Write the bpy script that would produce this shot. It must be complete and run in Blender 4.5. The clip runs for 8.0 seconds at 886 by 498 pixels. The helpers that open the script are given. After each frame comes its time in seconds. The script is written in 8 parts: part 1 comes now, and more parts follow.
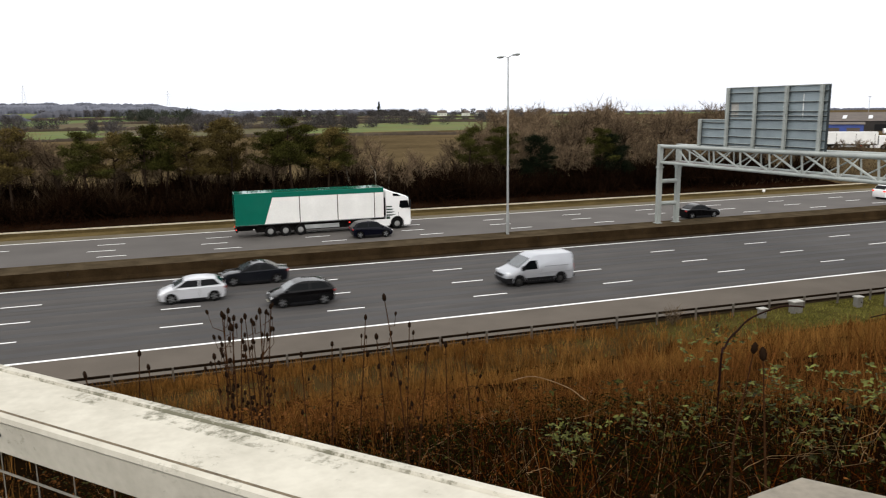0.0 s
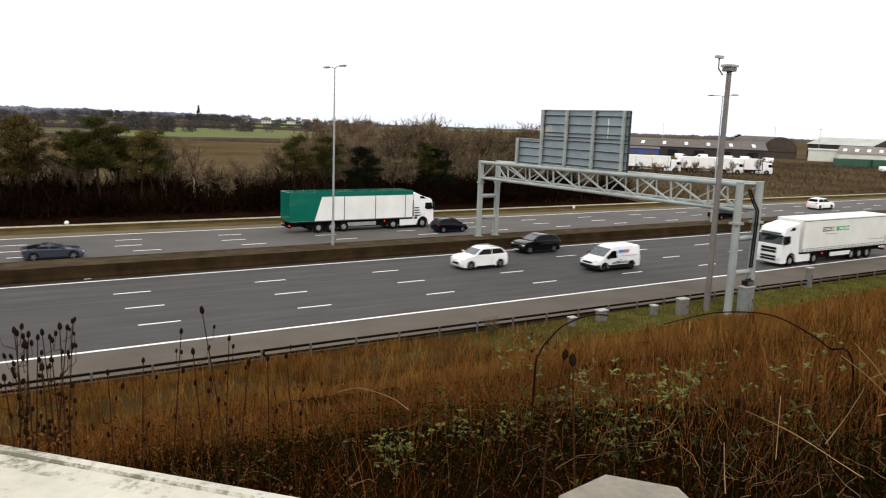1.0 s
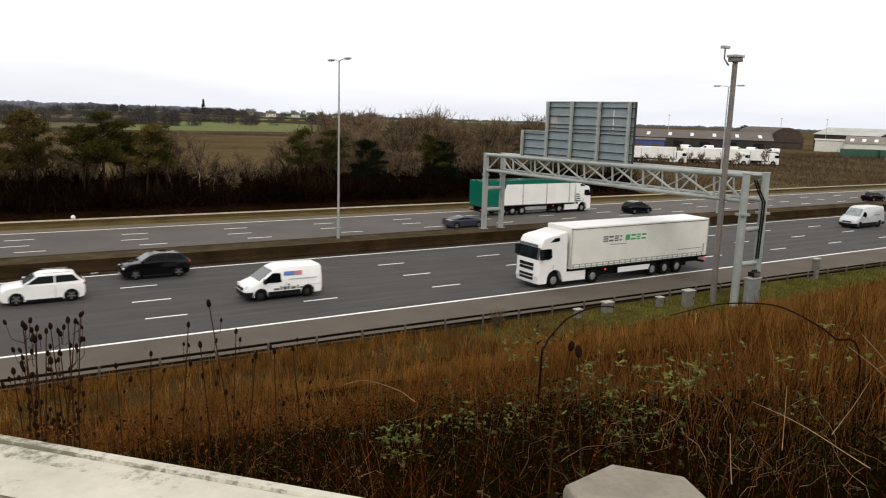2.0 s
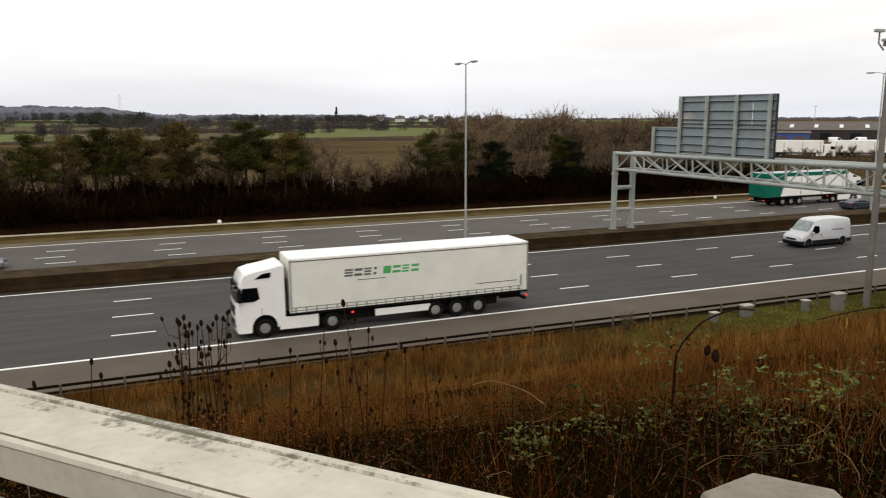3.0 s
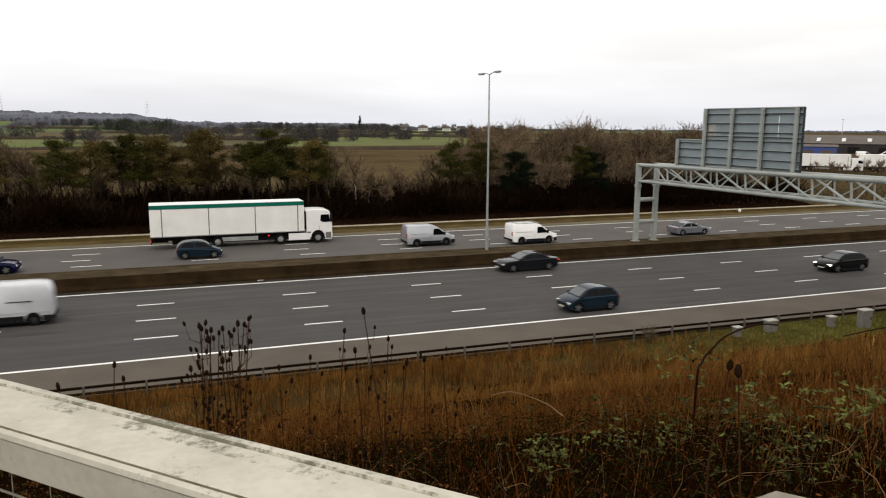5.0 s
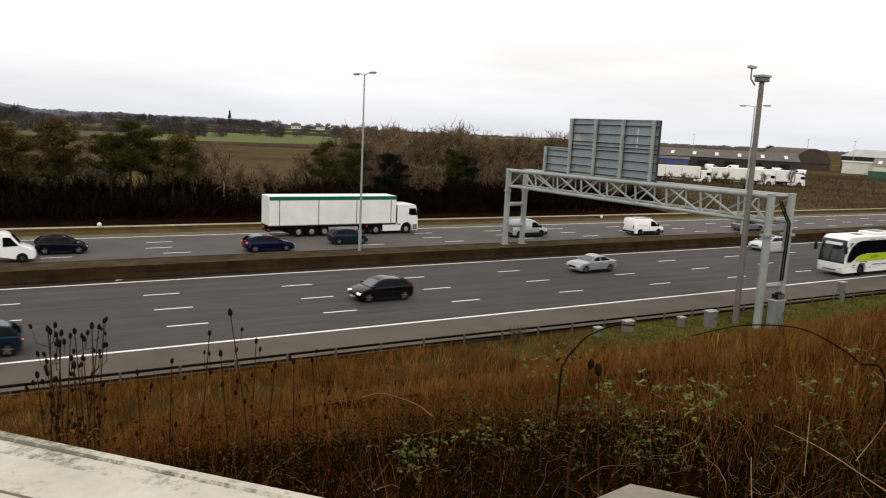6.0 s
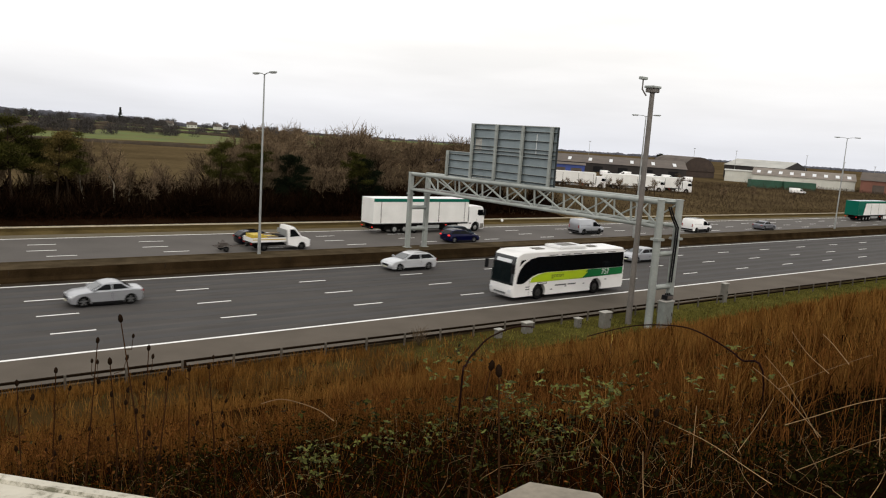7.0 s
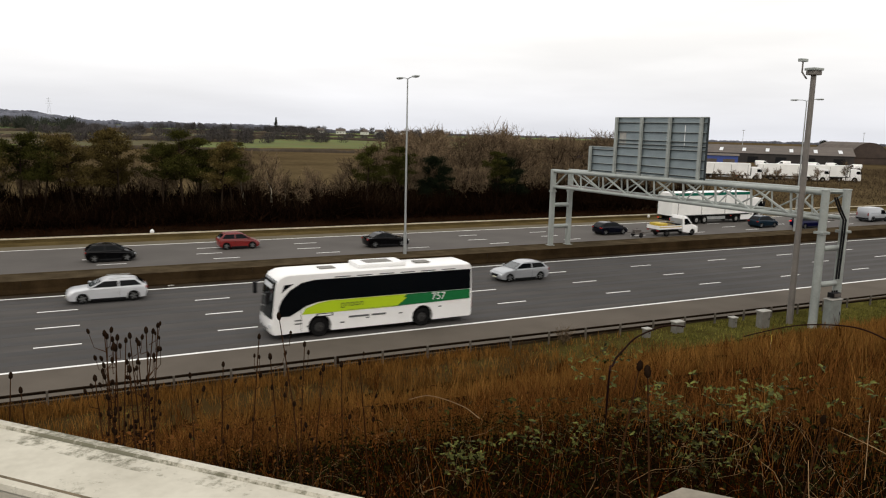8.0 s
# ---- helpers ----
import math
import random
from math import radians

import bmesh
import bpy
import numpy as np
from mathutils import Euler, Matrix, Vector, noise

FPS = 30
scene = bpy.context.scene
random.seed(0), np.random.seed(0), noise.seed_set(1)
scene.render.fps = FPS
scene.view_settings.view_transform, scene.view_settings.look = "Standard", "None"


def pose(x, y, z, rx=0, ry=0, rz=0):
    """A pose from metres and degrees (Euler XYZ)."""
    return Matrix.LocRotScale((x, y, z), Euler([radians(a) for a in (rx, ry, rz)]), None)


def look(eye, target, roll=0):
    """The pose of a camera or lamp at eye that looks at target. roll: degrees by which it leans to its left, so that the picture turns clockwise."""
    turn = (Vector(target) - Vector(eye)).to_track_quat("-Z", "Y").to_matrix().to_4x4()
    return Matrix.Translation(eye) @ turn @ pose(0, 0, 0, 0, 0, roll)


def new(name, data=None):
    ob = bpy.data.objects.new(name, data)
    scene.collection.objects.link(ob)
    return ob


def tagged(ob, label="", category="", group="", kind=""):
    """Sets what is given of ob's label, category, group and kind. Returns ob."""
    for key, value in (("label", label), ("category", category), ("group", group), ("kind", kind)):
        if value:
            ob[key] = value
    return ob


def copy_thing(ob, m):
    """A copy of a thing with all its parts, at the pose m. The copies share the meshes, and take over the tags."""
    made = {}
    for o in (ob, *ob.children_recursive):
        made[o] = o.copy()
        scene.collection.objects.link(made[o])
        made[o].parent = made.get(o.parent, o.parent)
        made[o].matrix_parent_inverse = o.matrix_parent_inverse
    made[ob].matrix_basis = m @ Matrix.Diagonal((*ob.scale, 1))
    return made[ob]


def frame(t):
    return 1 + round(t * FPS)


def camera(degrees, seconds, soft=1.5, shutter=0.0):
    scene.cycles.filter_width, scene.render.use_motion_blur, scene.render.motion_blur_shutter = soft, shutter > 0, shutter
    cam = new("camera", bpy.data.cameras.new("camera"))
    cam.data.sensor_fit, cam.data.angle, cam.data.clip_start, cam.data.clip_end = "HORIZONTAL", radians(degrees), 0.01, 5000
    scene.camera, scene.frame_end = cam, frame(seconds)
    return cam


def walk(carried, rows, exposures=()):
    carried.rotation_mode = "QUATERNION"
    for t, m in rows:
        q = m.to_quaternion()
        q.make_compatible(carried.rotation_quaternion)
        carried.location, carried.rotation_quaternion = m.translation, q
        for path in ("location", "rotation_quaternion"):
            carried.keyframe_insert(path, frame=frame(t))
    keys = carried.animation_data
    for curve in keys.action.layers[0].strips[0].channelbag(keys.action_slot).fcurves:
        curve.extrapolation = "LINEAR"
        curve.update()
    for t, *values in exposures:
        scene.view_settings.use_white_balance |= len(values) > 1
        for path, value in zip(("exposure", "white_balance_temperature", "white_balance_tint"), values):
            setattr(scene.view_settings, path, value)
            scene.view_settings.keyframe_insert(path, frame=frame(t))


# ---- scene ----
# World: x along the motorway, y across it, z up; z = 0 on the carriageway.
cam = camera(60.73, 8.0, soft=1.12, shutter=0.16)
EYE = (-7.39, -41.74, 11.38)
TURNS = [  # seconds, heading right of +y, pitch, lean
    (0.0, 19.08, -10.63, -0.75),
    (0.3, 22.86, -10.17, 0.10),
    (0.5, 26.05, -9.79, 0.95),
    (0.7, 29.07, -9.51, 1.39),
    (1.0, 32.46, -9.63, 2.05),
    (1.2, 33.74, -9.93, 2.24),
    (2.3, 29.80, -10.33, 1.20),
    (2.5, 27.56, -10.29, 0.83),
    (2.7, 25.35, -10.19, 0.43),
    (3.0, 22.31, -10.22, -0.25),
    (3.3, 19.19, -10.27, -0.74),
    (3.5, 17.68, -10.03, -1.28),
    (3.7, 16.04, -9.92, -1.42),
    (4.0, 14.97, -9.25, -1.52),
    (4.2, 15.09, -9.11, -1.28),
    (5.3, 23.80, -9.48, 1.13),
    (5.5, 25.77, -9.33, 1.64),
    (5.7, 27.60, -9.34, 1.92),
    (6.0, 30.43, -9.16, 2.69),
    (6.2, 32.30, -8.91, 2.99),
    (6.5, 34.73, -8.62, 3.67),
    (6.7, 36.52, -8.47, 3.80),
    (7.0, 37.87, -8.50, 3.87),
    (7.3, 35.47, -8.84, 3.16),
    (7.5, 31.79, -9.44, 2.51),
    (7.7, 28.47, -9.02, 1.98),
    (8.0, 26.97, -9.11, 1.38),
]
SWAY = ((0.0, 0.010), (1.2, 0.012), (2.5, 0.002), (3.0, -0.006), (4.2, -0.012), (5.5, 0.0), (8.0, 0.0))  # seconds, metres along (0.739, 0.674)


def eye_at(t):
    s = float(np.interp(t, [a for a, b in SWAY], [b for a, b in SWAY]))
    return EYE[0] + 0.739 * s, EYE[1] + 0.674 * s, EYE[2]


walk(cam, [(t, pose(*eye_at(t), 90 + pitch, 0, -yaw) @ pose(0, 0, 0, 0, 0, lean)) for t, yaw, pitch, lean in TURNS],
     exposures=((0.0, 0.34, 6650, 10), (1.2, 0.34, 6650, 10), (2.5, -0.02, 6960, 10), (6.0, -0.02, 6960, 10), (7.0, -0.07, 6960, 10), (8.0, -0.06, 6960, 10)))

# ---- light ----
world = bpy.data.worlds.new("overcast")
scene.world = world
world.use_nodes = True
wn, wl = world.node_tree.nodes, world.node_tree.links
wn.clear()
w_out = wn.new("ShaderNodeOutputWorld")
w_bg = wn.new("ShaderNodeBackground")
w_sky = wn.new("ShaderNodeTexSky")
w_sky.sky_type, w_sky.sun_disc = "NISHITA", False
w_sky.sun_elevation, w_sky.sun_rotation = radians(32), radians(200)
w_sky.air_density, w_sky.dust_density = 1.0, 4.0
w_dim = wn.new("ShaderNodeVectorMath")
w_dim.operation = "SCALE"
w_dim.inputs["Scale"].default_value = 0.10
w_co = wn.new("ShaderNodeTexCoord")
w_sep = wn.new("ShaderNodeSeparateXYZ")
w_ramp = wn.new("ShaderNodeValToRGB")
w_ramp.color_ramp.elements[0].position, w_ramp.color_ramp.elements[0].color = 0.0, (0.90, 0.95, 1.07, 1)
w_ramp.color_ramp.elements[1].position, w_ramp.color_ramp.elements[1].color = 0.14, (1.28, 1.29, 1.32, 1)
w_map = wn.new("ShaderNodeMapping")
w_map.inputs["Scale"].default_value = (1.0, 1.0, 7.0)
w_noise = wn.new("ShaderNodeTexNoise")
w_noise.inputs["Scale"].default_value, w_noise.inputs["Detail"].default_value = 2.2, 6
w_nr = wn.new("ShaderNodeMapRange")
w_nr.inputs["From Min"].default_value, w_nr.inputs["From Max"].default_value = 0.3, 0.7
w_nr.inputs["To Min"].default_value, w_nr.inputs["To Max"].default_value = 0.9, 1.12
w_cl = wn.new("ShaderNodeVectorMath")
w_cl.operation = "SCALE"
w_mix = wn.new("ShaderNodeMix")
w_mix.data_type = "RGBA"
w_mix.inputs["Factor"].default_value = 0.88
wl.new(w_co.outputs["Generated"], w_sep.inputs[0])
wl.new(w_sep.outputs["Z"], w_ramp.inputs["Fac"])
wl.new(w_co.outputs["Generated"], w_map.inputs[0])
wl.new(w_map.outputs[0], w_noise.inputs["Vector"])
wl.new(w_noise.outputs["Fac"], w_nr.inputs["Value"])
wl.new(w_ramp.outputs["Color"], w_cl.inputs[0])
wl.new(w_nr.outputs["Result"], w_cl.inputs["Scale"])
wl.new(w_sky.outputs[0], w_dim.inputs[0])
wl.new(w_dim.outputs[0], w_mix.inputs["A"])
wl.new(w_cl.outputs[0], w_mix.inputs["B"])
wl.new(w_mix.outputs["Result"], w_bg.inputs["Color"])
w_bg.inputs["Strength"].default_value = 1.0
wl.new(w_bg.outputs[0], w_out.inputs[0])
sun = new("sun", bpy.data.lights.new("sun", "SUN"))
sun.data.energy, sun.data.angle, sun.data.color = 0.6, radians(25), (1.0, 0.97, 0.93)
sun.matrix_world = look((0, 0, 60), (18, 30, 25))


# ---- materials ----
def mat(name, colour, rough=0.6, metal=0.0, var=0.15, scale=3.0, fine=40.0, bump=0.0, dark=None, coat=0.0, spots=0.0, spread=0.0, emit=None, spec=0.5):
    """A surface with variation at two scales: slow stains and fine grain, in metres."""
    m = bpy.data.materials.new(name)
    m.use_nodes = True
    n, l = m.node_tree.nodes, m.node_tree.links
    b = n["Principled BSDF"]
    b.inputs["Roughness"].default_value, b.inputs["Metallic"].default_value = rough, metal
    b.inputs["Coat Weight"].default_value = coat
    b.inputs["Specular IOR Level"].default_value = spec
    if emit:
        b.inputs["Emission Color"].default_value, b.inputs["Emission Strength"].default_value = (*emit[:3], 1), emit[3]
    co = n.new("ShaderNodeTexCoord")
    slow, quick = n.new("ShaderNodeTexNoise"), n.new("ShaderNodeTexNoise")
    slow.inputs["Scale"].default_value, slow.inputs["Detail"].default_value = scale, 5
    quick.inputs["Scale"].default_value, quick.inputs["Detail"].default_value = fine, 3
    for t in (slow, quick):
        l.new(co.outputs["Object"], t.inputs["Vector"])
    add = n.new("ShaderNodeMath")
    add.operation = "MULTIPLY_ADD"
    l.new(quick.outputs["Fac"], add.inputs[0])
    add.inputs[1].default_value = 0.45
    l.new(slow.outputs["Fac"], add.inputs[2])
    ramp = n.new("ShaderNodeValToRGB")
    d = dark or tuple(c * (1 - 2 * var) for c in colour)
    ramp.color_ramp.elements[0].position, ramp.color_ramp.elements[0].color = 0.5 - 0.2, (*d, 1)
    ramp.color_ramp.elements[1].position, ramp.color_ramp.elements[1].color = 0.95, (*[min(1, c * (1 + var)) for c in colour], 1)
    l.new(add.outputs[0], ramp.inputs["Fac"])
    out = ramp.outputs["Color"]
    if spread:
        info, hsv = n.new("ShaderNodeObjectInfo"), n.new("ShaderNodeHueSaturation")
        rng = n.new("ShaderNodeMapRange")
        rng.inputs["To Min"].default_value, rng.inputs["To Max"].default_value = 1 - spread, 1 + spread
        l.new(info.outputs["Random"], rng.inputs["Value"])
        l.new(rng.outputs[0], hsv.inputs["Value"])
        l.new(out, hsv.inputs["Color"])
        out = hsv.outputs["Color"]
    if spots:
        isl, hsv = n.new("ShaderNodeNewGeometry"), n.new("ShaderNodeHueSaturation")
        rng = n.new("ShaderNodeMapRange")
        rng.inputs["To Min"].default_value, rng.inputs["To Max"].default_value = 1 - spots, 1 + spots
        l.new(isl.outputs["Random Per Island"], rng.inputs["Value"])
        l.new(rng.outputs[0], hsv.inputs["Value"])
        l.new(out, hsv.inputs["Color"])
        out = hsv.outputs["Color"]
    l.new(out, b.inputs["Base Color"])
    if bump:
        bp = n.new("ShaderNodeBump")
        bp.inputs["Strength"].default_value, bp.inputs["Distance"].default_value = 0.6, bump
        l.new(add.outputs[0], bp.inputs["Height"])
        l.new(bp.outputs[0], b.inputs["Normal"])
    return m


def asphalt(name, colour):
    """Worn asphalt: grain, patches, and long streaks along the lanes."""
    m = mat(name, colour, 0.85, var=0.12, scale=0.25, fine=30, bump=0.004, spec=0.06)
    n, l = m.node_tree.nodes, m.node_tree.links
    b = n["Principled BSDF"]
    base = b.inputs["Base Color"].links[0].from_socket
    co, mp, tex = n.new("ShaderNodeTexCoord"), n.new("ShaderNodeMapping"), n.new("ShaderNodeTexNoise")
    mp.inputs["Scale"].default_value = (0.012, 0.75, 1.0)
    tex.inputs["Scale"].default_value, tex.inputs["Detail"].default_value = 1.0, 5
    rng, mix = n.new("ShaderNodeMapRange"), n.new("ShaderNodeVectorMath")
    rng.inputs["From Min"].default_value, rng.inputs["From Max"].default_value = 0.3, 0.7
    rng.inputs["To Min"].default_value, rng.inputs["To Max"].default_value = 0.85, 1.15
    mix.operation = "SCALE"
    l.new(co.outputs["Object"], mp.inputs[0])
    l.new(mp.outputs[0], tex.inputs["Vector"])
    l.new(tex.outputs["Fac"], rng.inputs["Value"])
    l.new(base, mix.inputs[0])
    l.new(rng.outputs[0], mix.inputs["Scale"])
    l.new(mix.outputs[0], b.inputs["Base Color"])
    return m


M_ASPHALT = asphalt("asphalt", (0.072, 0.0675, 0.064))
M_MARK = mat("road_paint", (0.78, 0.78, 0.76), 0.6, var=0.12, scale=2, fine=25)
# Near-black soil: shade between the plants is put into the colour.
M_SOIL = mat("shade_dark_soil", (0.0045, 0.0025, 0.001), 0.95, spec=0.0, var=0.4, scale=0.5, fine=8, bump=0.05)


def verge_material():
    """Mown green verge that thins out into brown dead grass towards -x, with a ragged edge."""
    m = mat("verge_grass", (0.070, 0.063, 0.017), 0.95, spec=0.0, var=0.4, scale=0.6, fine=9, bump=0.04)
    n, l = m.node_tree.nodes, m.node_tree.links
    b = n["Principled BSDF"]
    green = b.inputs["Base Color"].links[0].from_socket
    co, sep, tex = n.new("ShaderNodeTexCoord"), n.new("ShaderNodeSeparateXYZ"), n.new("ShaderNodeTexNoise")
    tex.inputs["Scale"].default_value, tex.inputs["Detail"].default_value = 0.35, 6
    add, edge, mix = n.new("ShaderNodeMath"), n.new("ShaderNodeMapRange"), n.new("ShaderNodeMix")
    add.operation = "MULTIPLY_ADD"
    add.inputs[1].default_value = 26.0
    edge.inputs["From Min"].default_value, edge.inputs["From Max"].default_value = 26.0, 42.0
    mix.data_type = "RGBA"
    mix.inputs["A"].default_value = (0.046, 0.028, 0.010, 1)
    l.new(co.outputs["Object"], sep.inputs[0])
    l.new(co.outputs["Object"], tex.inputs["Vector"])
    l.new(tex.outputs["Fac"], add.inputs[0])
    l.new(sep.outputs["X"], add.inputs[2])
    l.new(add.outputs[0], edge.inputs["Value"])
    l.new(edge.outputs[0], mix.inputs["Factor"])
    l.new(green, mix.inputs["B"])
    l.new(mix.outputs["Result"], b.inputs["Base Color"])
    return m


M_VERGE = verge_material()
M_FARVERGE = mat("far_verge_grass", (0.085, 0.062, 0.026), 0.95, spec=0.0, var=0.3, scale=0.4, fine=6, bump=0.04)
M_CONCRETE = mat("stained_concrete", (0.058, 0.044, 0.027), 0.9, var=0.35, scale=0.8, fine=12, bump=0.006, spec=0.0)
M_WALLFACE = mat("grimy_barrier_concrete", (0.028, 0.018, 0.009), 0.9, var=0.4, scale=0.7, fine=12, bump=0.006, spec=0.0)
M_STEEL = mat("galvanised_steel", (0.33, 0.345, 0.34), 0.55, 0.35, var=0.15, scale=1.5, fine=14)
M_GANTRY = mat("gantry_grey_paint", (0.31, 0.335, 0.315), 0.5, 0.1, var=0.15, scale=0.8, fine=9)
M_SIGNBACK = mat("sign_back_aluminium", (0.24, 0.29, 0.31), 0.5, 0.3, var=0.12, scale=0.9, fine=10)
M_DARKSTEEL = mat("dark_weathered_steel", (0.10, 0.085, 0.075), 0.7, 0.2, var=0.25, scale=1.5, fine=14)
M_BLACK = mat("black_plastic", (0.009, 0.009, 0.010), 0.55, var=0.2, spec=0.12)


def weathered_paint(name, lo, hi):
    """Cream paint with ragged grey-green lichen and dirt where a two-scale noise passes the threshold."""
    m = mat(name, (0.475, 0.45, 0.375), 0.8, var=0.13, scale=6, fine=55, bump=0.0015, dark=(0.32, 0.295, 0.235))
    n, l = m.node_tree.nodes, m.node_tree.links
    b = n["Principled BSDF"]
    paint_in = b.inputs["Base Color"].links[0].from_socket
    co, big, small = n.new("ShaderNodeTexCoord"), n.new("ShaderNodeTexNoise"), n.new("ShaderNodeTexNoise")
    big.inputs["Scale"].default_value, big.inputs["Detail"].default_value, big.inputs["Roughness"].default_value = 5.0, 3, 0.6
    small.inputs["Scale"].default_value, small.inputs["Detail"].default_value, small.inputs["Roughness"].default_value = 60.0, 8, 0.75
    add, edge, mix = n.new("ShaderNodeMath"), n.new("ShaderNodeMapRange"), n.new("ShaderNodeMix")
    add.operation = "MULTIPLY_ADD"
    add.inputs[1].default_value = 0.9
    edge.inputs["From Min"].default_value, edge.inputs["From Max"].default_value = lo, hi
    mix.data_type = "RGBA"
    mix.inputs["B"].default_value = (0.135, 0.128, 0.085, 1)
    for t in (big, small):
        l.new(co.outputs["Object"], t.inputs["Vector"])
    l.new(small.outputs["Fac"], add.inputs[0])
    l.new(big.outputs["Fac"], add.inputs[2])
    l.new(add.outputs[0], edge.inputs["Value"])
    l.new(edge.outputs[0], mix.inputs["Factor"])
    l.new(paint_in, mix.inputs["A"])
    l.new(mix.outputs["Result"], b.inputs["Base Color"])
    return m


M_RAIL = weathered_paint("weathered_cream_parapet", 1.15, 1.34)
M_SPECKLED = weathered_paint("speckled_parapet_paint", 0.98, 1.16)
M_LICHEN = weathered_paint("lichened_parapet_edge", 0.93, 1.13)
M_SEAM = weathered_paint("dirty_parapet_seam", 0.86, 1.02)
M_GROOVE = mat("brown_groove", (0.15, 0.12, 0.08), 0.95, var=0.4, scale=20, fine=90)
M_CABINET = mat("grey_cabinet_paint", (0.15, 0.143, 0.125), 0.6, var=0.2, scale=3, fine=20)
M_GLASS = mat("dark_vehicle_glass", (0.003, 0.004, 0.005), 0.05, var=0.1, spec=0.10)
M_SCREEN = mat("windscreen_glass", (0.006, 0.010, 0.011), 0.05, var=0.1, spec=0.6)
M_TYRE = mat("tyre_rubber", (0.010, 0.010, 0.010), 0.85, var=0.2, spec=0.03)
M_RIM = mat("alloy_rim", (0.22, 0.225, 0.23), 0.35, 0.7, var=0.1)
M_STEELRIM = mat("dull_steel_rim", (0.030, 0.029, 0.028), 0.6, 0.3, var=0.3)
M_HUB = mat("dull_alloy_hub", (0.30, 0.30, 0.295), 0.45, 0.3, var=0.2)
# Both pale screens have the sky's reflection put into the base colour.
M_CARSCREEN = mat("sky_painted_car_windscreen", (0.045, 0.056, 0.062), 0.05, var=0.25, scale=3, fine=10, spec=0.8)
M_VANSCREEN = mat("sky_painted_van_windscreen", (0.21, 0.255, 0.255), 0.08, var=0.3, scale=2.5, fine=8, spec=0.7)
M_VISOR = mat("tinted_visor", (0.05, 0.085, 0.088), 0.2, var=0.1)
M_TAILDIM = mat("red_marker_lens", (0.45, 0.02, 0.02), 0.2, var=0.1, emit=(1.0, 0.04, 0.03, 0.7))
M_HEAD = mat("headlight_lens", (0.7, 0.72, 0.74), 0.15, var=0.05)
M_HEADON = mat("lit_headlight", (0.9, 0.9, 0.9), 0.2, var=0.05, emit=(1.0, 0.97, 0.9, 3.0))
M_TAIL = mat("red_tail_lens", (0.28, 0.012, 0.012), 0.2, var=0.1)
M_TAILON = mat("lit_red_lamp", (0.5, 0.02, 0.02), 0.2, var=0.1, emit=(1.0, 0.04, 0.03, 1.1))
M_PLATE = mat("number_plate", (0.72, 0.70, 0.55), 0.4, var=0.05)


def paint(name, colour, metal=0.0, rough=0.3):
    dim = max(colour) < 0.15
    return mat(name, colour, 0.07 if dim else rough, metal, var=0.04, scale=1.2, fine=20, coat=0.0 if dim else 0.4, spec=0.22 if dim else 0.5)


P_WHITE = paint("white_paint", (0.82, 0.82, 0.81))
P_SILVER = paint("silver_paint", (0.37, 0.385, 0.41), 0.5, 0.30)
P_BLACK = paint("black_paint", (0.0025, 0.0025, 0.003))
P_DARKGREY = paint("dark_grey_paint", (0.009, 0.010, 0.013), 0.2)
P_NAVY = paint("navy_paint", (0.003, 0.0035, 0.008), 0.1)
P_BLUE = paint("blue_paint", (0.003, 0.004, 0.030), 0.2)
P_PALE = paint("pale_silver_paint", (0.54, 0.555, 0.58), 0.25, 0.28)
P_GREY = paint("mid_grey_paint", (0.17, 0.175, 0.20), 0.4, 0.3)
P_SLATE = paint("slate_grey_paint", (0.060, 0.066, 0.090), 0.4, 0.3)
P_TEAL = paint("slate_teal_paint", (0.009, 0.021, 0.034), 0.3)
P_RED = paint("red_paint", (0.16, 0.006, 0.006))
P_GREEN = paint("trailer_green_paint", (0.005, 0.120, 0.082))
M_ZIGZAG = mat("dark_green_zigzag_film", (0.010, 0.035, 0.022), 0.4, var=0.1)
P_LIME = paint("lime_livery", (0.42, 0.58, 0.020))
P_BUSGREEN = paint("dark_green_livery", (0.012, 0.14, 0.045))
M_CURTAIN = mat("pale_grey_curtain", (0.72, 0.725, 0.67), 0.55, var=0.07, scale=0.7, fine=9)
M_TRAILERROOF = mat("white_trailer_roof", (0.80, 0.80, 0.80), 0.5, var=0.06, scale=0.6)
M_PANEL = mat("white_trailer_panel", (0.80, 0.80, 0.77), 0.45, var=0.07, scale=0.6, fine=8)
M_CHASSIS = mat("grimy_chassis", (0.010, 0.0095, 0.009), 0.85, var=0.3, spec=0.03)
M_LOGODARK = mat("dark_grey_lettering", (0.10, 0.105, 0.105), 0.5, var=0.1)
M_LOGOGREEN = mat("green_lettering", (0.06, 0.38, 0.12), 0.5, var=0.1)
M_BUSTEXT = mat("dark_olive_lettering", (0.12, 0.17, 0.02), 0.5, var=0.1)
M_YELLOW = mat("yellow_load", (0.50, 0.36, 0.04), 0.6, var=0.25)
M_WOOD = mat("weathered_timber", (0.20, 0.15, 0.09), 0.8, var=0.35, scale=4, fine=40)


# ---- mesh helpers ----
def thing(name, label, category, m=None, group="", kind=""):
    ob = tagged(new(name), label, category, group, kind)
    ob.matrix_basis = m or Matrix()
    return ob


def mesh_ob(name, bm, material, smooth=0.0):
    me = bpy.data.meshes.new(name)
    bm.normal_update()
    bm.to_mesh(me)
    bm.free()
    for mt in material if isinstance(material, (list, tuple)) else [material]:
        me.materials.append(mt)
    if smooth:
        me.polygons.foreach_set("use_smooth", [True] * len(me.polygons))
        me.set_sharp_from_angle(angle=radians(smooth))
    return new(name, me)


